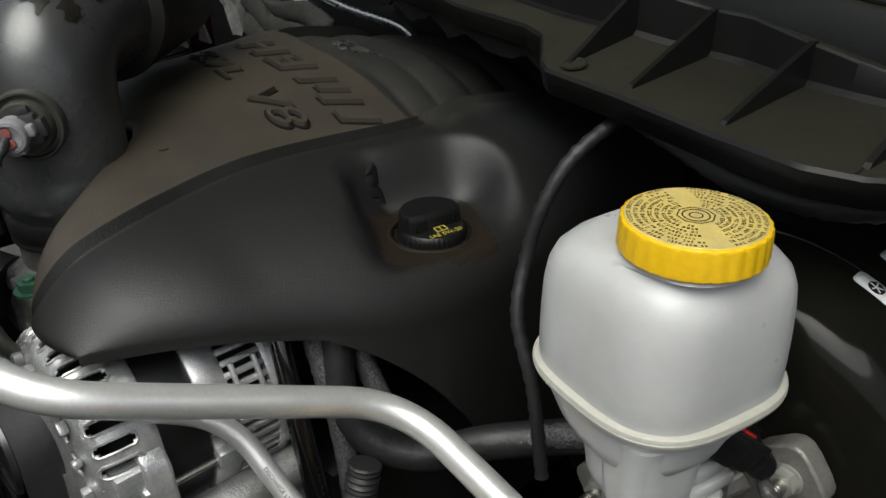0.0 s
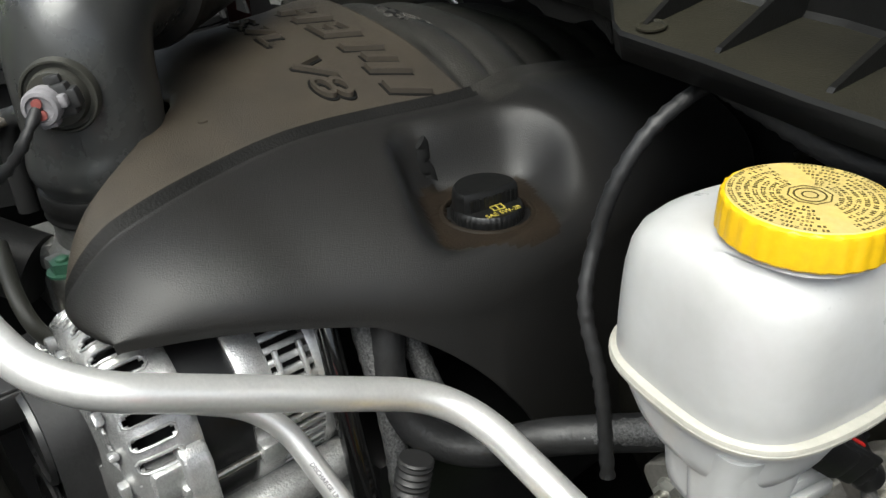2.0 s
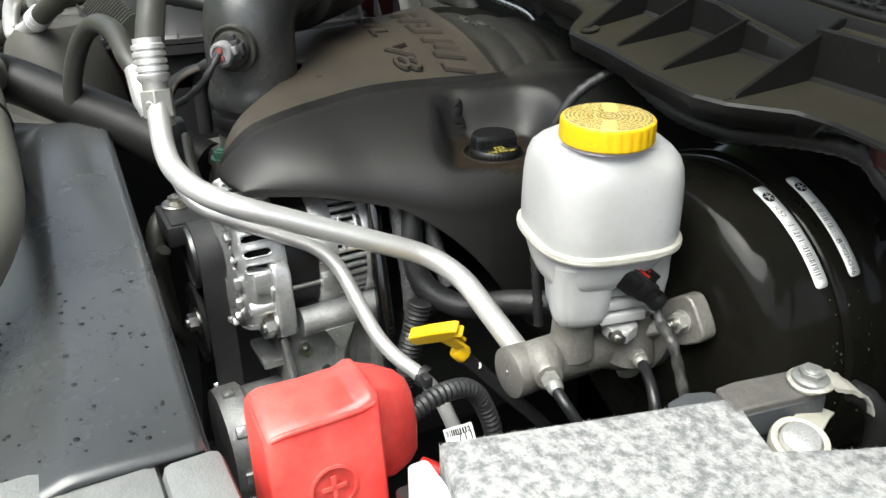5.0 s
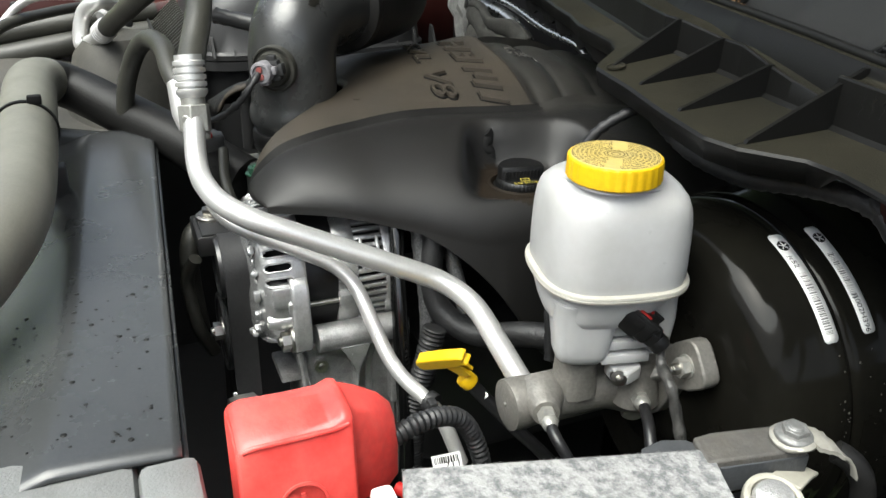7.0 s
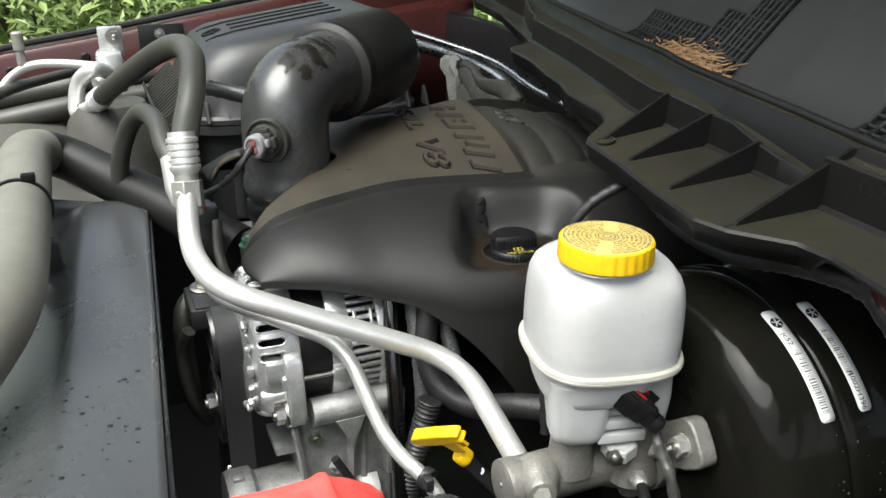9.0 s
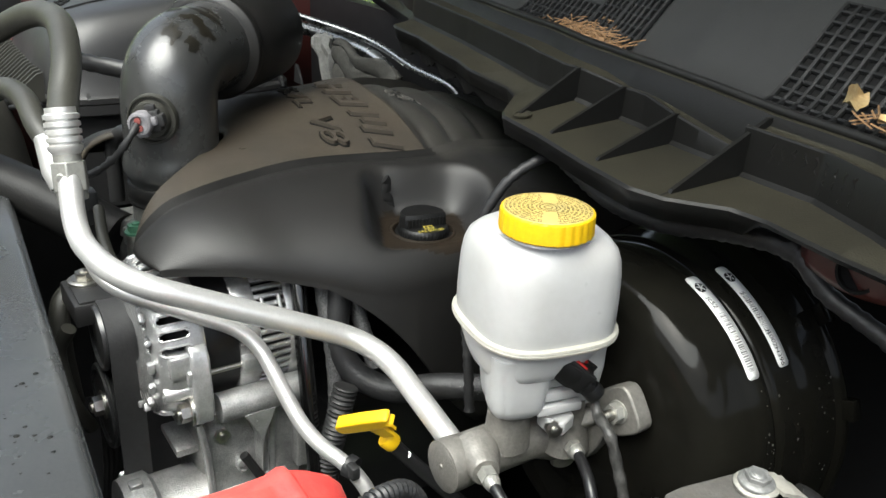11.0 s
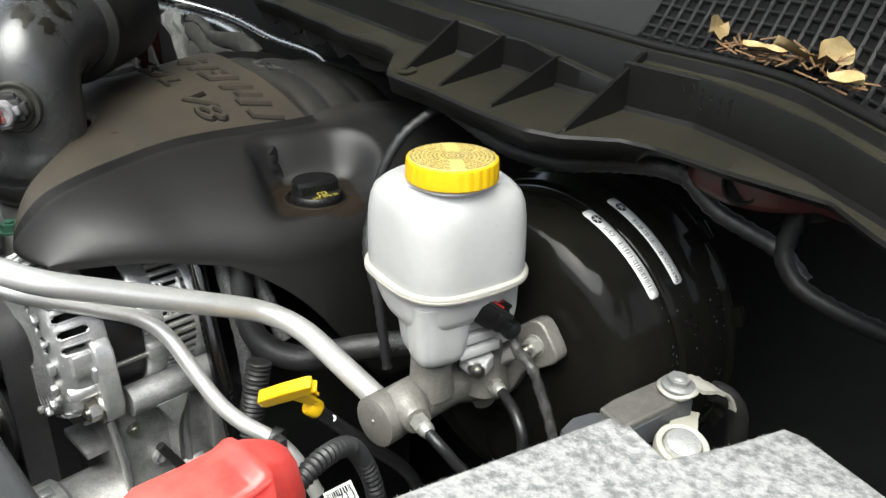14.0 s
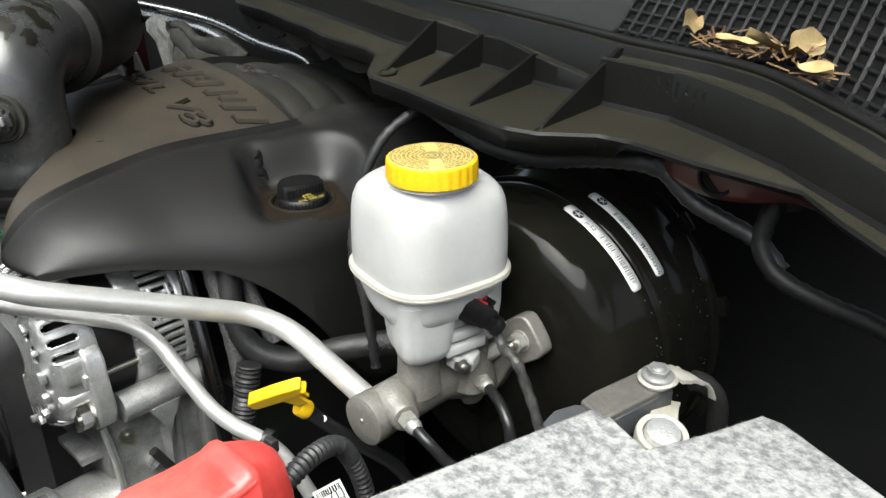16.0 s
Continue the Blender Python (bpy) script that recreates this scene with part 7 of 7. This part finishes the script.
def terminal_clamp():
    n = thing("terminal_clamp", "dusty grey negative battery terminal clamp with a bolt and pale strap", "terminal clamp", (0.59, 0.0, 1.05))
    # bar lies along u; w points across it
    u, w = Vector((0.176, 0.984, 0)), Vector((0.984, -0.176, 0))
    d = Matrix((u, -w, Vector((0, 0, 1)))).transposed().to_4x4()
    d.translation = (0.5766, -0.0153, 1.0850)
    bm = bmesh.new()
    prism(bm, [(-0.034, -0.0105), (0.022, -0.0105), (0.026, -0.006), (0.026, 0.0105), (-0.020, 0.0115), (-0.032, 0.0095)], 0.0, 0.0060, d)
    bevelled(part("bar", bm, M_DUSTY, n, "dust-caked grey clamp bar"), 0.0014)
    bm = bmesh.new()
    prism(bm, [(-0.033, -0.0110), (0.0235, -0.0110), (0.0235, 0.0098), (-0.032, 0.0098)], -0.015, 0.0020, d)
    bevelled(part("insulator", bm, M_SLATE, n, "blue-grey insulator under the bar"), 0.001)
    bm = bmesh.new()
    prism(bm, [(-0.062, 0.000), (-0.060, 0.010), (-0.047, 0.0145), (-0.034, 0.0120), (-0.026, 0.004), (-0.034, -0.004)], -0.002, 0.0025, d)
    bevelled(part("tongue", bm, M_SLATE, n, "thin grey tongue"), 0.0008)
    p = Vector((0.5830, 0.0010, 1.0920))
    bm = bmesh.new()
    ring = 26
    loft(bm, [[p + Vector((math.cos(a) * r * (1 + 0.05 * math.sin(3 * a + z * 900)), math.sin(a) * r, z + 0.0008 * math.sin(2 * a + 1))) for a in [2 * math.pi * k / ring for k in range(ring)]] for r, z in ((0.0100, -0.001), (0.0116, 0.0002), (0.0118, 0.0018), (0.0108, 0.0028), (0.0092, 0.0030))])
    part("washer", bm, M_LEAD, n, "pale oxidised washer plate", smooth=50)
    bm = bmesh.new()
    lathe(bm, [(0.0100, 0.0), (0.0098, 0.0020), (0.0078, 0.0034)], p + Vector((0, 0, 0.0022)), (0.05, 0, 1), 28)
    hex_bolt(bm, p + Vector((0, 0, 0.0046)), (0.05, 0, 1), 0.0070, 0.0038, 0.0074)
    lathe(bm, [(0.0048, 0.0), (0.0040, 0.0010)], p + Vector((0, 0, 0.0082)), (0.05, 0, 1), 20)
    bevelled(part("bolt", bm, M_ZINC_DULL, n, "dull grey flanged bolt"), 0.0006)
    # crumpled pale lug beside the bolt, bent down into the cable
    bm = bmesh.new()
    spine = smooth_path([p + Vector((0.004, 0.006, 0.0025)), p + Vector((0.011, 0.011, 0.0035)), p + Vector((0.017, 0.015, 0.0005)), p + Vector((0.020, 0.017, -0.007))], 0.0018)
    loft(bm, [[q + Vector((w.x * f * 0.010, w.y * f * 0.010, h * 0.0012 + 0.0016 * noise.noise(Vector((k * 0.9, f * 2.0, 3))))) for f, h in ((-1, -1), (-0.5, -1), (0, -1), (0.5, -1), (1, -1), (1, 1), (0.5, 1), (0, 1), (-0.5, 1), (-1, 1))] for k, q in enumerate(spine)])
    part("lug", bm, M_LEAD, n, "crumpled pale oxidised lug", smooth=60)
    bm = bmesh.new()
    loft(bm, [[Vector((x + 0.0070 * s2, y + 0.0033 * s2, z + 0.0012 * s)) for s, s2 in ((-1, -1), (1, -1), (1, 1), (-1, 1))] for x, y, z in ((0.5865, 0.010, 1.0740), (0.5890, 0.003, 1.0755), (0.5935, -0.006, 1.0780), (0.5975, -0.014, 1.0800))])
    bevelled(part("strap", bm, M_CREAM, n, "cream oxidised strap"), 0.0006)
    bm = bmesh.new()
    q = Vector((0.6040, -0.0280, 1.0760))
    lathe(bm, [(0.0112, -0.006), (0.0140, -0.0055), (0.0150, 0.003), (0.0144, 0.006), (0.0128, 0.0068), (0.0112, 0.006), (0.0108, 0.001)], q, (0.25, -0.15, 1), 36)
    part("post_ring", bm, M_CREAM, n, "pale ring round the battery post")
    bm = bmesh.new()
    lathe(bm, [(0.0104, -0.020), (0.0104, 0.0060), (0.0092, 0.0085), (0.0055, 0.0096), (0.0015, 0.0100)], q, (0.25, -0.15, 1), 28)
    part("post", bm, M_ALU_CAST, n, "bright worn battery post")
    bm = bmesh.new()
    sweep(bm, smooth_path([p + Vector((0.015, 0.014, 0.000)), p + Vector((0.021, 0.020, -0.004)), p + Vector((0.027, 0.025, -0.016)), p + Vector((0.029, 0.026, -0.045)), p + Vector((0.028, 0.026, -0.10))]), 0.0062, 14)
    part("cable", bm, M_RUBBER, n, "black rubber battery cable")


terminal_clamp()


# ---------------------------------------------------------------- cowl
LIP = [(-0.80, 0.440, 1.212), (-0.50, 0.372, 1.212), (-0.23, 0.280, 1.212), (-0.195, 0.262, 1.212), (-0.175, 0.224, 1.211), (-0.154, 0.215, 1.211), (-0.08, 0.203, 1.211), (0.0, 0.180, 1.210), (0.05, 0.168, 1.210), (0.098, 0.150, 1.210), (0.181, 0.135, 1.210), (0.205, 0.124, 1.209), (0.238, 0.086, 1.206), (0.250, 0.077, 1.205), (0.305, 0.071, 1.203), (0.363, 0.062, 1.200), (0.417, 0.054, 1.199), (0.441, 0.062, 1.198), (0.472, 0.089, 1.197), (0.498, 0.091, 1.197), (0.552, 0.079, 1.198), (0.621, 0.066, 1.201), (0.654, 0.034, 1.202), (0.74, -0.03, 1.200)]
WALL = [(-0.80, 0.47), (-0.40, 0.365), (-0.188, 0.264), (0.0, 0.216), (0.128, 0.178), (0.20, 0.155), (0.245, 0.144), (0.300, 0.150), (0.335, 0.150), (0.372, 0.142), (0.400, 0.139), (0.4366, 0.138), (0.4372, 0.139), (0.501, 0.135), (0.551, 0.114), (0.60, 0.088), (0.654, 0.052), (0.74, -0.005)]
WALL_Z = [(-0.80, 1.244), (0.20, 1.243), (0.262, 1.2415), (0.308, 1.2350), (0.332, 1.2346), (0.375, 1.228), (0.428, 1.219), (0.4366, 1.218), (0.4372, 1.236), (0.60, 1.233), (0.74, 1.220)]
FOOT_Z = [(-0.80, 1.215), (0.20, 1.215), (0.250, 1.2165), (0.300, 1.2110), (0.370, 1.2075), (0.436, 1.2065), (0.438, 1.203), (0.60, 1.203), (0.74, 1.200)]
RIDGE = [(-0.80, 0.52), (-0.239, 0.334), (0.032, 0.255), (0.136, 0.230), (0.201, 0.205), (0.300, 0.182), (0.370, 0.174), (0.443, 0.166), (0.520, 0.154), (0.575, 0.131), (0.647, 0.082), (0.74, 0.020)]
RIDGE_Z = [(-0.80, 1.252), (0.30, 1.250), (0.370, 1.247), (0.443, 1.2425), (0.56, 1.2420), (0.647, 1.236), (0.74, 1.222)]


def lip(x):
    return lerp_table([(a, b) for a, b, _ in LIP], x), lerp_table([(a, c) for a, _, c in LIP], x)


def deck(d):
    """Height of the panel behind the ridge, over the ridge."""
    return lerp_table([(0.0, -0.010), (0.02, -0.014), (0.045, -0.008), (0.060, 0.004), (0.075, 0.019), (0.11, 0.053), (0.15, 0.082), (0.25, 0.110), (0.42, 0.130)], d)


def cowl():
    c = thing("cowl", "weathered dark plastic cowl with stiffening ribs and vents", "cowl", (0.2, 0.2, 1.18))
    xs = sorted(set(list(np.linspace(-0.80, 0.74, 150)) + [a for a, *_ in LIP] + [a for a, _ in WALL] + [0.4362, 0.4368, 0.4374]))

    def section(x):
        yl, zl = lip(x)
        yw, yr = lerp_table(WALL, x), lerp_table(RIDGE, x)
        yw = max(yw, yl + 0.008)
        yr = max(yr, yw + 0.012)
        zr, zt, zf = lerp_table(RIDGE_Z, x), lerp_table(WALL_Z, x), lerp_table(FOOT_Z, x)
        inner = x < 0.437
        trough = lerp_table([(-0.80, 0.010), (0.20, 0.009), (0.33, 0.006), (0.43, 0.004)], x)
        return [Vector((x, yl + 0.004, zl - (0.016 if x < 0.49 else 0.006))), Vector((x, yl, zl - 0.002)), Vector((x, yl + 0.002, zl)), Vector((x, yw - 0.004, zf)), Vector((x, yw - 0.001, zf + 0.003)),
                Vector((x, yw, zt)), Vector((x, yw + 0.0012, zt + 0.0015)), Vector((x, yw + 0.0042, zt + 0.0012)), Vector((x, yw + 0.0050, zt - 0.002)),
                Vector((x, yw + 0.0065, zt - (trough if inner else 0.002))), Vector((x, max(yr - 0.013, yw + 0.0068), zt - (trough * 0.5 if inner else 0.001))), Vector((x, max(yr - 0.009, yw + 0.0070), zr - 0.006)), Vector((x, yr - 0.004, zr)), Vector((x, yr + 0.004, zr + 0.001)),
                Vector((x, yr + 0.012, zr - 0.012))] + [Vector((x, yr + d, zr + deck(d))) for d in (0.02, 0.045, 0.060, 0.075, 0.11, 0.15, 0.25, 0.42)]

    secs = [section(x) for x in xs]
    bm = bmesh.new()
    vs = [[bm.verts.new(p) for p in s] for s in secs]
    for a, b in zip(vs, vs[1:]):
        for j in range(len(a) - 1):
            bm.faces.new((a[j], b[j], b[j + 1], a[j + 1]))
    panel = part("panel", bm, M_COWL, c, smooth=35)
    panel.data.materials.append(M_COWL_CLEAN)
    panel.data.materials.append(M_DECK)
    for f in panel.data.polygons:
        behind = f.center.y > lerp_table(RIDGE, f.center.x) + 0.008
        f.material_index = 2 if behind else 1 if abs(f.normal.z) < 0.75 else 0
    thicken(panel, 0.003)
    for x in (0.256, 0.305, 0.367, 0.437):
        yl, zl = lip(x)
        yw, zw, zb = lerp_table(WALL, x - 0.001), lerp_table(WALL_Z, x - 0.001), lerp_table(FOOT_Z, x - 0.001)
        last = x > 0.43
        top = zw + 0.001 if not last else lerp_table(RIDGE_Z, x) - 0.001
        back = yw + 0.001 if not last else lerp_table(RIDGE, x) - 0.008
        bm = bmesh.new()
        tri = [(yl + 0.010, zl + 0.0005), (back, zb - 0.002), (back, top), (back - 0.003, top), (yl + 0.012, zl + 0.003)]
        loft(bm, [[Vector((x + s * 0.0016 + (0.006 * (y - yl) / 0.07 if not last else 0.005 * (y - yl) / 0.10), y, z)) for y, z in tri] for s in (-1, 1)])
        part("rib", bm, M_COWL_CLEAN, c, smooth=0)
    bm = bmesh.new()
    lathe(bm, [(0.008, 0), (0.008, 0.0012), (0.0065, 0.0012), (0.006, 0.0002)], (0.262, 0.088, 1.2075), (0, -0.15, 1), 24)
    part("dimple", bm, M_COWL, c)
    # ripples pressed into the long wall past the last rib
    for k in range(9):
        x = 0.462 + 0.0085 * k
        y, z0, z1 = lerp_table(WALL, x), lerp_table(FOOT_Z, x) + 0.006, lerp_table(WALL_Z, x) - 0.004
        bm = bmesh.new()
        sweep(bm, [Vector((x + 0.0014 * math.sin(4 * i + k), y + 0.0009, z0 + (z1 - z0) * i / 8)) for i in range(9)], 0.0016, 8)
        part("ripple", bm, M_COWL_CLEAN, c)
    # vent grilles: bars over sheets painted black for shade, stepped along their rear edge
    for x0, x1, d0, d1 in ((-0.03, 0.118, 0.022, 0.072), (0.121, 0.165, 0.026, 0.090), (0.168, 0.220, 0.030, 0.115), (0.40, 0.68, 0.030, 0.120)):
        nx, nd = max(3, round((x1 - x0) / 0.0115)), max(3, round((d1 - d0) / 0.0085))

        def spot(x, d, lift):
            return Vector((x, lerp_table(RIDGE, x) + d, lerp_table(RIDGE_Z, x) + deck(d) + lift))

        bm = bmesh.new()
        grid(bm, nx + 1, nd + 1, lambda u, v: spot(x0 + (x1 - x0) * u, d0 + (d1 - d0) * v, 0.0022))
        part("vent_shade", bm, M_INK_SHADE, c, "black sheet for the shade inside the vent", smooth=0)
        for k in range(nx + 1):
            x = x0 + (x1 - x0) * k / nx
            bm = bmesh.new()
            sweep(bm, [spot(x, d0 + (d1 - d0) * i / nd, 0.0042) for i in range(nd + 1)], 0.0024, 6)
            part("vent_bar", bm, M_VENT, c, smooth=0)
        for k in range(nd + 1):
            d = d0 + (d1 - d0) * k / nd
            bm = bmesh.new()
            sweep(bm, [spot(x0 + (x1 - x0) * i / nx, d, 0.0040) for i in range(nx + 1)], 0.0020, 6)
            part("vent_bar", bm, M_VENT, c, smooth=0)
    # hood seal along the ridge
    bm = bmesh.new()
    sweep(bm, smooth_path([(x, lerp_table(RIDGE, x) + 0.003, lerp_table(RIDGE_Z, x) + 0.0025) for x in np.linspace(-0.78, 0.72, 40)], 0.01), 0.0036, 10)
    part("seal", bm, M_RUBBER, c)
    # torn foam strip hanging under the lip
    rnd = random.Random(9)
    bm = bmesh.new()
    grid(bm, 46, 4, lambda u, v: Vector((-0.175 + 0.375 * u, lip(-0.175 + 0.375 * u)[0] + 0.010 + 0.004 * v, lip(-0.175 + 0.375 * u)[1] - 0.008 - v * (0.012 + 0.010 * abs(math.sin(17 * u)) + rnd.uniform(0, 0.004)))))
    thicken(part("foam_strip", bm, M_COVER_DARK, c, "torn dark foam strip under the lip", smooth=0), 0.004)


cowl()


def sheet_and_looms():
    bm = bmesh.new()
    grid(bm, 24, 6, lambda u, v: Vector((0.515 + 0.16 * u, 0.108 - 0.03 * u + 0.004 * v, 1.1930 - 0.002 * u - (0.008 + 0.016 * math.sin(math.pi * min(1, 0.25 + 1.3 * u))) * v)))
    s = thing("cowl_side_panel", "maroon painted steel panel under the cowl edge", "body panel", (0.56, 0.11, 1.12))
    thicken(part("sheet", bm, M_MAROON, s), 0.002)
    # disc laid on the sheet, black for the shade inside the hole
    bm = bmesh.new()
    lathe(bm, [(0.0125, -0.001), (0.0125, 0.0015), (0.0105, 0.002), (0.0100, -0.002)], (0.556, 0.1005, 1.184), (0.1, -0.98, 0.1), 28)
    part("hole", bm, M_INK_SHADE, s, "black disc for the shade in a punched hole")
    looms = [
        ("taped black wiring loom hanging from the cowl", M_TAPE, 0.0043, [(0.36, 0.085, 1.182), (0.318, 0.093, 1.180), (0.297, 0.098, 1.183), (0.286, 0.066, 1.166), (0.279, 0.047, 1.138), (0.275, 0.038, 1.104), (0.282, 0.024, 1.072), (0.30, 0.02, 1.03), (0.31, 0.02, 0.97)]),
        ("taped black wiring loom under the cowl edge", M_TAPE, 0.0075, [(0.297, 0.098, 1.186), (0.335, 0.088, 1.180), (0.373, 0.090, 1.168), (0.415, 0.098, 1.165), (0.45, 0.112, 1.170), (0.49, 0.115, 1.176), (0.515, 0.116, 1.174)]),
        ("black wiring loom running along the wheel arch", M_TAPE, 0.0060, [(0.505, 0.116, 1.180), (0.515, 0.114, 1.172), (0.533, 0.118, 1.156), (0.556, 0.122, 1.147), (0.580, 0.120, 1.141), (0.600, 0.118, 1.126)]),
        ("thick black cable leaving the firewall grommet", M_RUBBER, 0.0062, [(0.586, 0.128, 1.170), (0.584, 0.122, 1.158), (0.584, 0.117, 1.142), (0.592, 0.114, 1.130), (0.606, 0.112, 1.122), (0.635, 0.108, 1.118), (0.67, 0.098, 1.119), (0.74, 0.07, 1.115), (0.82, 0.03, 1.10)]),
    ]
    for label, m, r, pts in looms:
        bm = bmesh.new()
        rr = r
        sweep(bm, smooth_path(pts), lambda i, a: rr + 0.0006 * math.sin(a * 620), 12)
        single("wiring_loom", bm, m, label, "wiring loom", group="looms under the cowl")
    bm = bmesh.new()
    lathe(bm, [(0.018, 0), (0.018, 0.006), (0.012, 0.012), (0.009, 0.02)], (0.586, 0.140, 1.176), (0, -0.9, -0.4), 24)
    single("grommet", bm, M_RUBBER, "black rubber grommet round a cable", "grommet")


sheet_and_looms()


def leaves():
    rnd = random.Random(11)

    def leaf(x, y, z, size, turn, tilt):
        bm = bmesh.new()

        def f(u, v):
            w = size * 0.32 * math.sin(math.pi * min(1, max(0.02, u))) ** 0.8 * (1 + 0.2 * math.sin(9 * u))
            return Vector((size * (u - 0.5), (v - 0.5) * 2 * w, size * 0.12 * math.sin(5 * u + turn) * (v - 0.5) + size * 0.25 * abs(v - 0.5)))

        grid(bm, 10, 5, f)
        bmesh.ops.transform(bm, matrix=pose(x, y, z, tilt, rnd.uniform(-25, 25), turn), verts=bm.verts)
        single("fallen_leaf", bm, M_LEAF, "dry curled yellow leaf lying on the cowl vent", "leaf", group="fallen leaves", smooth=80)

    for x, y, z, s, a, tl in ((0.469, 0.205, 1.257, 0.032, 100, 55), (0.520, 0.180, 1.252, 0.030, 15, 10), (0.545, 0.174, 1.254, 0.034, 30, -15), (0.566, 0.180, 1.256, 0.036, 80, 45), (0.590, 0.140, 1.250, 0.026, -20, 10)):
        leaf(x, y, z, s, a, tl)
    bm = bmesh.new()
    for k in range(430):
        near = rnd.random() < 0.86
        if near:
            x = min(0.23, max(0.06, rnd.gauss(0.15, 0.035)))
            d = 0.016 + abs(rnd.gauss(0, 0.014))
        else:
            x = rnd.uniform(0.48, 0.60)
            d = rnd.uniform(0.015, 0.045)
        p = Vector((x, lerp_table(RIDGE, x) + d, 1.2565 + deck(d) + rnd.uniform(0, 0.007)))
        a = rnd.uniform(0, math.pi)
        ln = rnd.uniform(0.008, 0.022)
        q = p + Vector((ln * math.cos(a), ln * math.sin(a), rnd.uniform(-0.003, 0.005)))
        w = Vector((-math.sin(a), math.cos(a), 0)) * 0.0008
        up = Vector((0, 0, 0.0009))
        loft(bm, [[p - w, p + w, p + up], [q - w, q + w, q + up]])
    single("pine_litter", bm, M_NEEDLE, "brown pine needles gathered in the cowl vent", "plant litter", "stuff", smooth=0)


leaves()

bm = bmesh.new()
grid(bm, 20, 8, lambda u, v: Vector((-0.85 + 1.7 * u, 0.66 - 0.25 * (u - 0.45) ** 2 * 1.2 + 0.55 * v, 1.370 + 0.42 * v)))
thicken(single("windscreen", bm, M_GLASS, "dark sloping windscreen glass behind the cowl", "windscreen", smooth=80), 0.006)


# ---------------------------------------------------------------- garden beyond the wing
def shrub(cx, cy, r, h, seed, count):
    s = thing("shrub", "leafy light green garden shrub beyond the truck", "shrub", (cx, cy, 0), group="shrubs behind the truck")
    rnd = random.Random(seed)
    bm = bmesh.new()
    for k in range(6):
        a = rnd.uniform(0, 6.28)
        sweep(bm, smooth_path([(cx, cy, 0), (cx + 0.3 * r * math.cos(a), cy + 0.3 * r * math.sin(a), h * 0.4), (cx + 0.7 * r * math.cos(a), cy + 0.7 * r * math.sin(a), h * 0.85)], 0.1), lambda i, d: max(0.008, 0.03 - 0.015 * d), 6)
    part("stem", bm, M_BARK, s)
    vs, fs = [], []
    for k in range(2 * count):
        a, b = rnd.uniform(0, 6.283), math.acos(rnd.uniform(-0.5, 1))
        rr = rnd.uniform(0.72, 1.06) * (1 + 0.18 * math.sin(3 * a + seed) + 0.12 * math.sin(7 * a + 5 * b))
        p = Vector((cx + r * rr * math.sin(b) * math.cos(a), cy + r * rr * math.sin(b) * math.sin(a), h * 0.52 + h * 0.48 * rr * math.cos(b)))
        m = Euler((rnd.uniform(-0.9, 0.9), rnd.uniform(-0.9, 0.9), rnd.uniform(0, 6.28))).to_matrix()
        ln = rnd.uniform(0.018, 0.036)
        i = len(vs)
        for q in ((-ln, 0, 0), (0, -ln * 0.35, 0.004), (ln, 0, -0.006), (0, ln * 0.35, 0.004)):
            vs.append(p + m @ Vector(q))
        fs.append((i, i + 1, i + 2, i + 3))
    me = bpy.data.meshes.new("crown")
    me.from_pydata(vs, [], fs)
    me.materials.append(M_FOLIAGE)
    ob = new("crown", me)
    ob.parent = s
    ob.matrix_parent_inverse = s.matrix_world.inverted()
    ob["kind"] = "stuff"


# the last shrub, out of view, is taller to darken the shroud's reflection
for k, (x, y, r, h, n) in enumerate(((-2.4, -1.2, 0.75, 1.5, 5200), (-2.7, -0.2, 0.8, 1.65, 5600), (-2.5, 0.8, 0.8, 1.6, 5000), (-3.6, -0.8, 1.1, 1.9, 6500), (-3.6, 0.6, 1.1, 2.0, 5500), (-2.6, -2.3, 1.0, 2.6, 5500))):
    shrub(x, y, r, h, 20 + k, n)
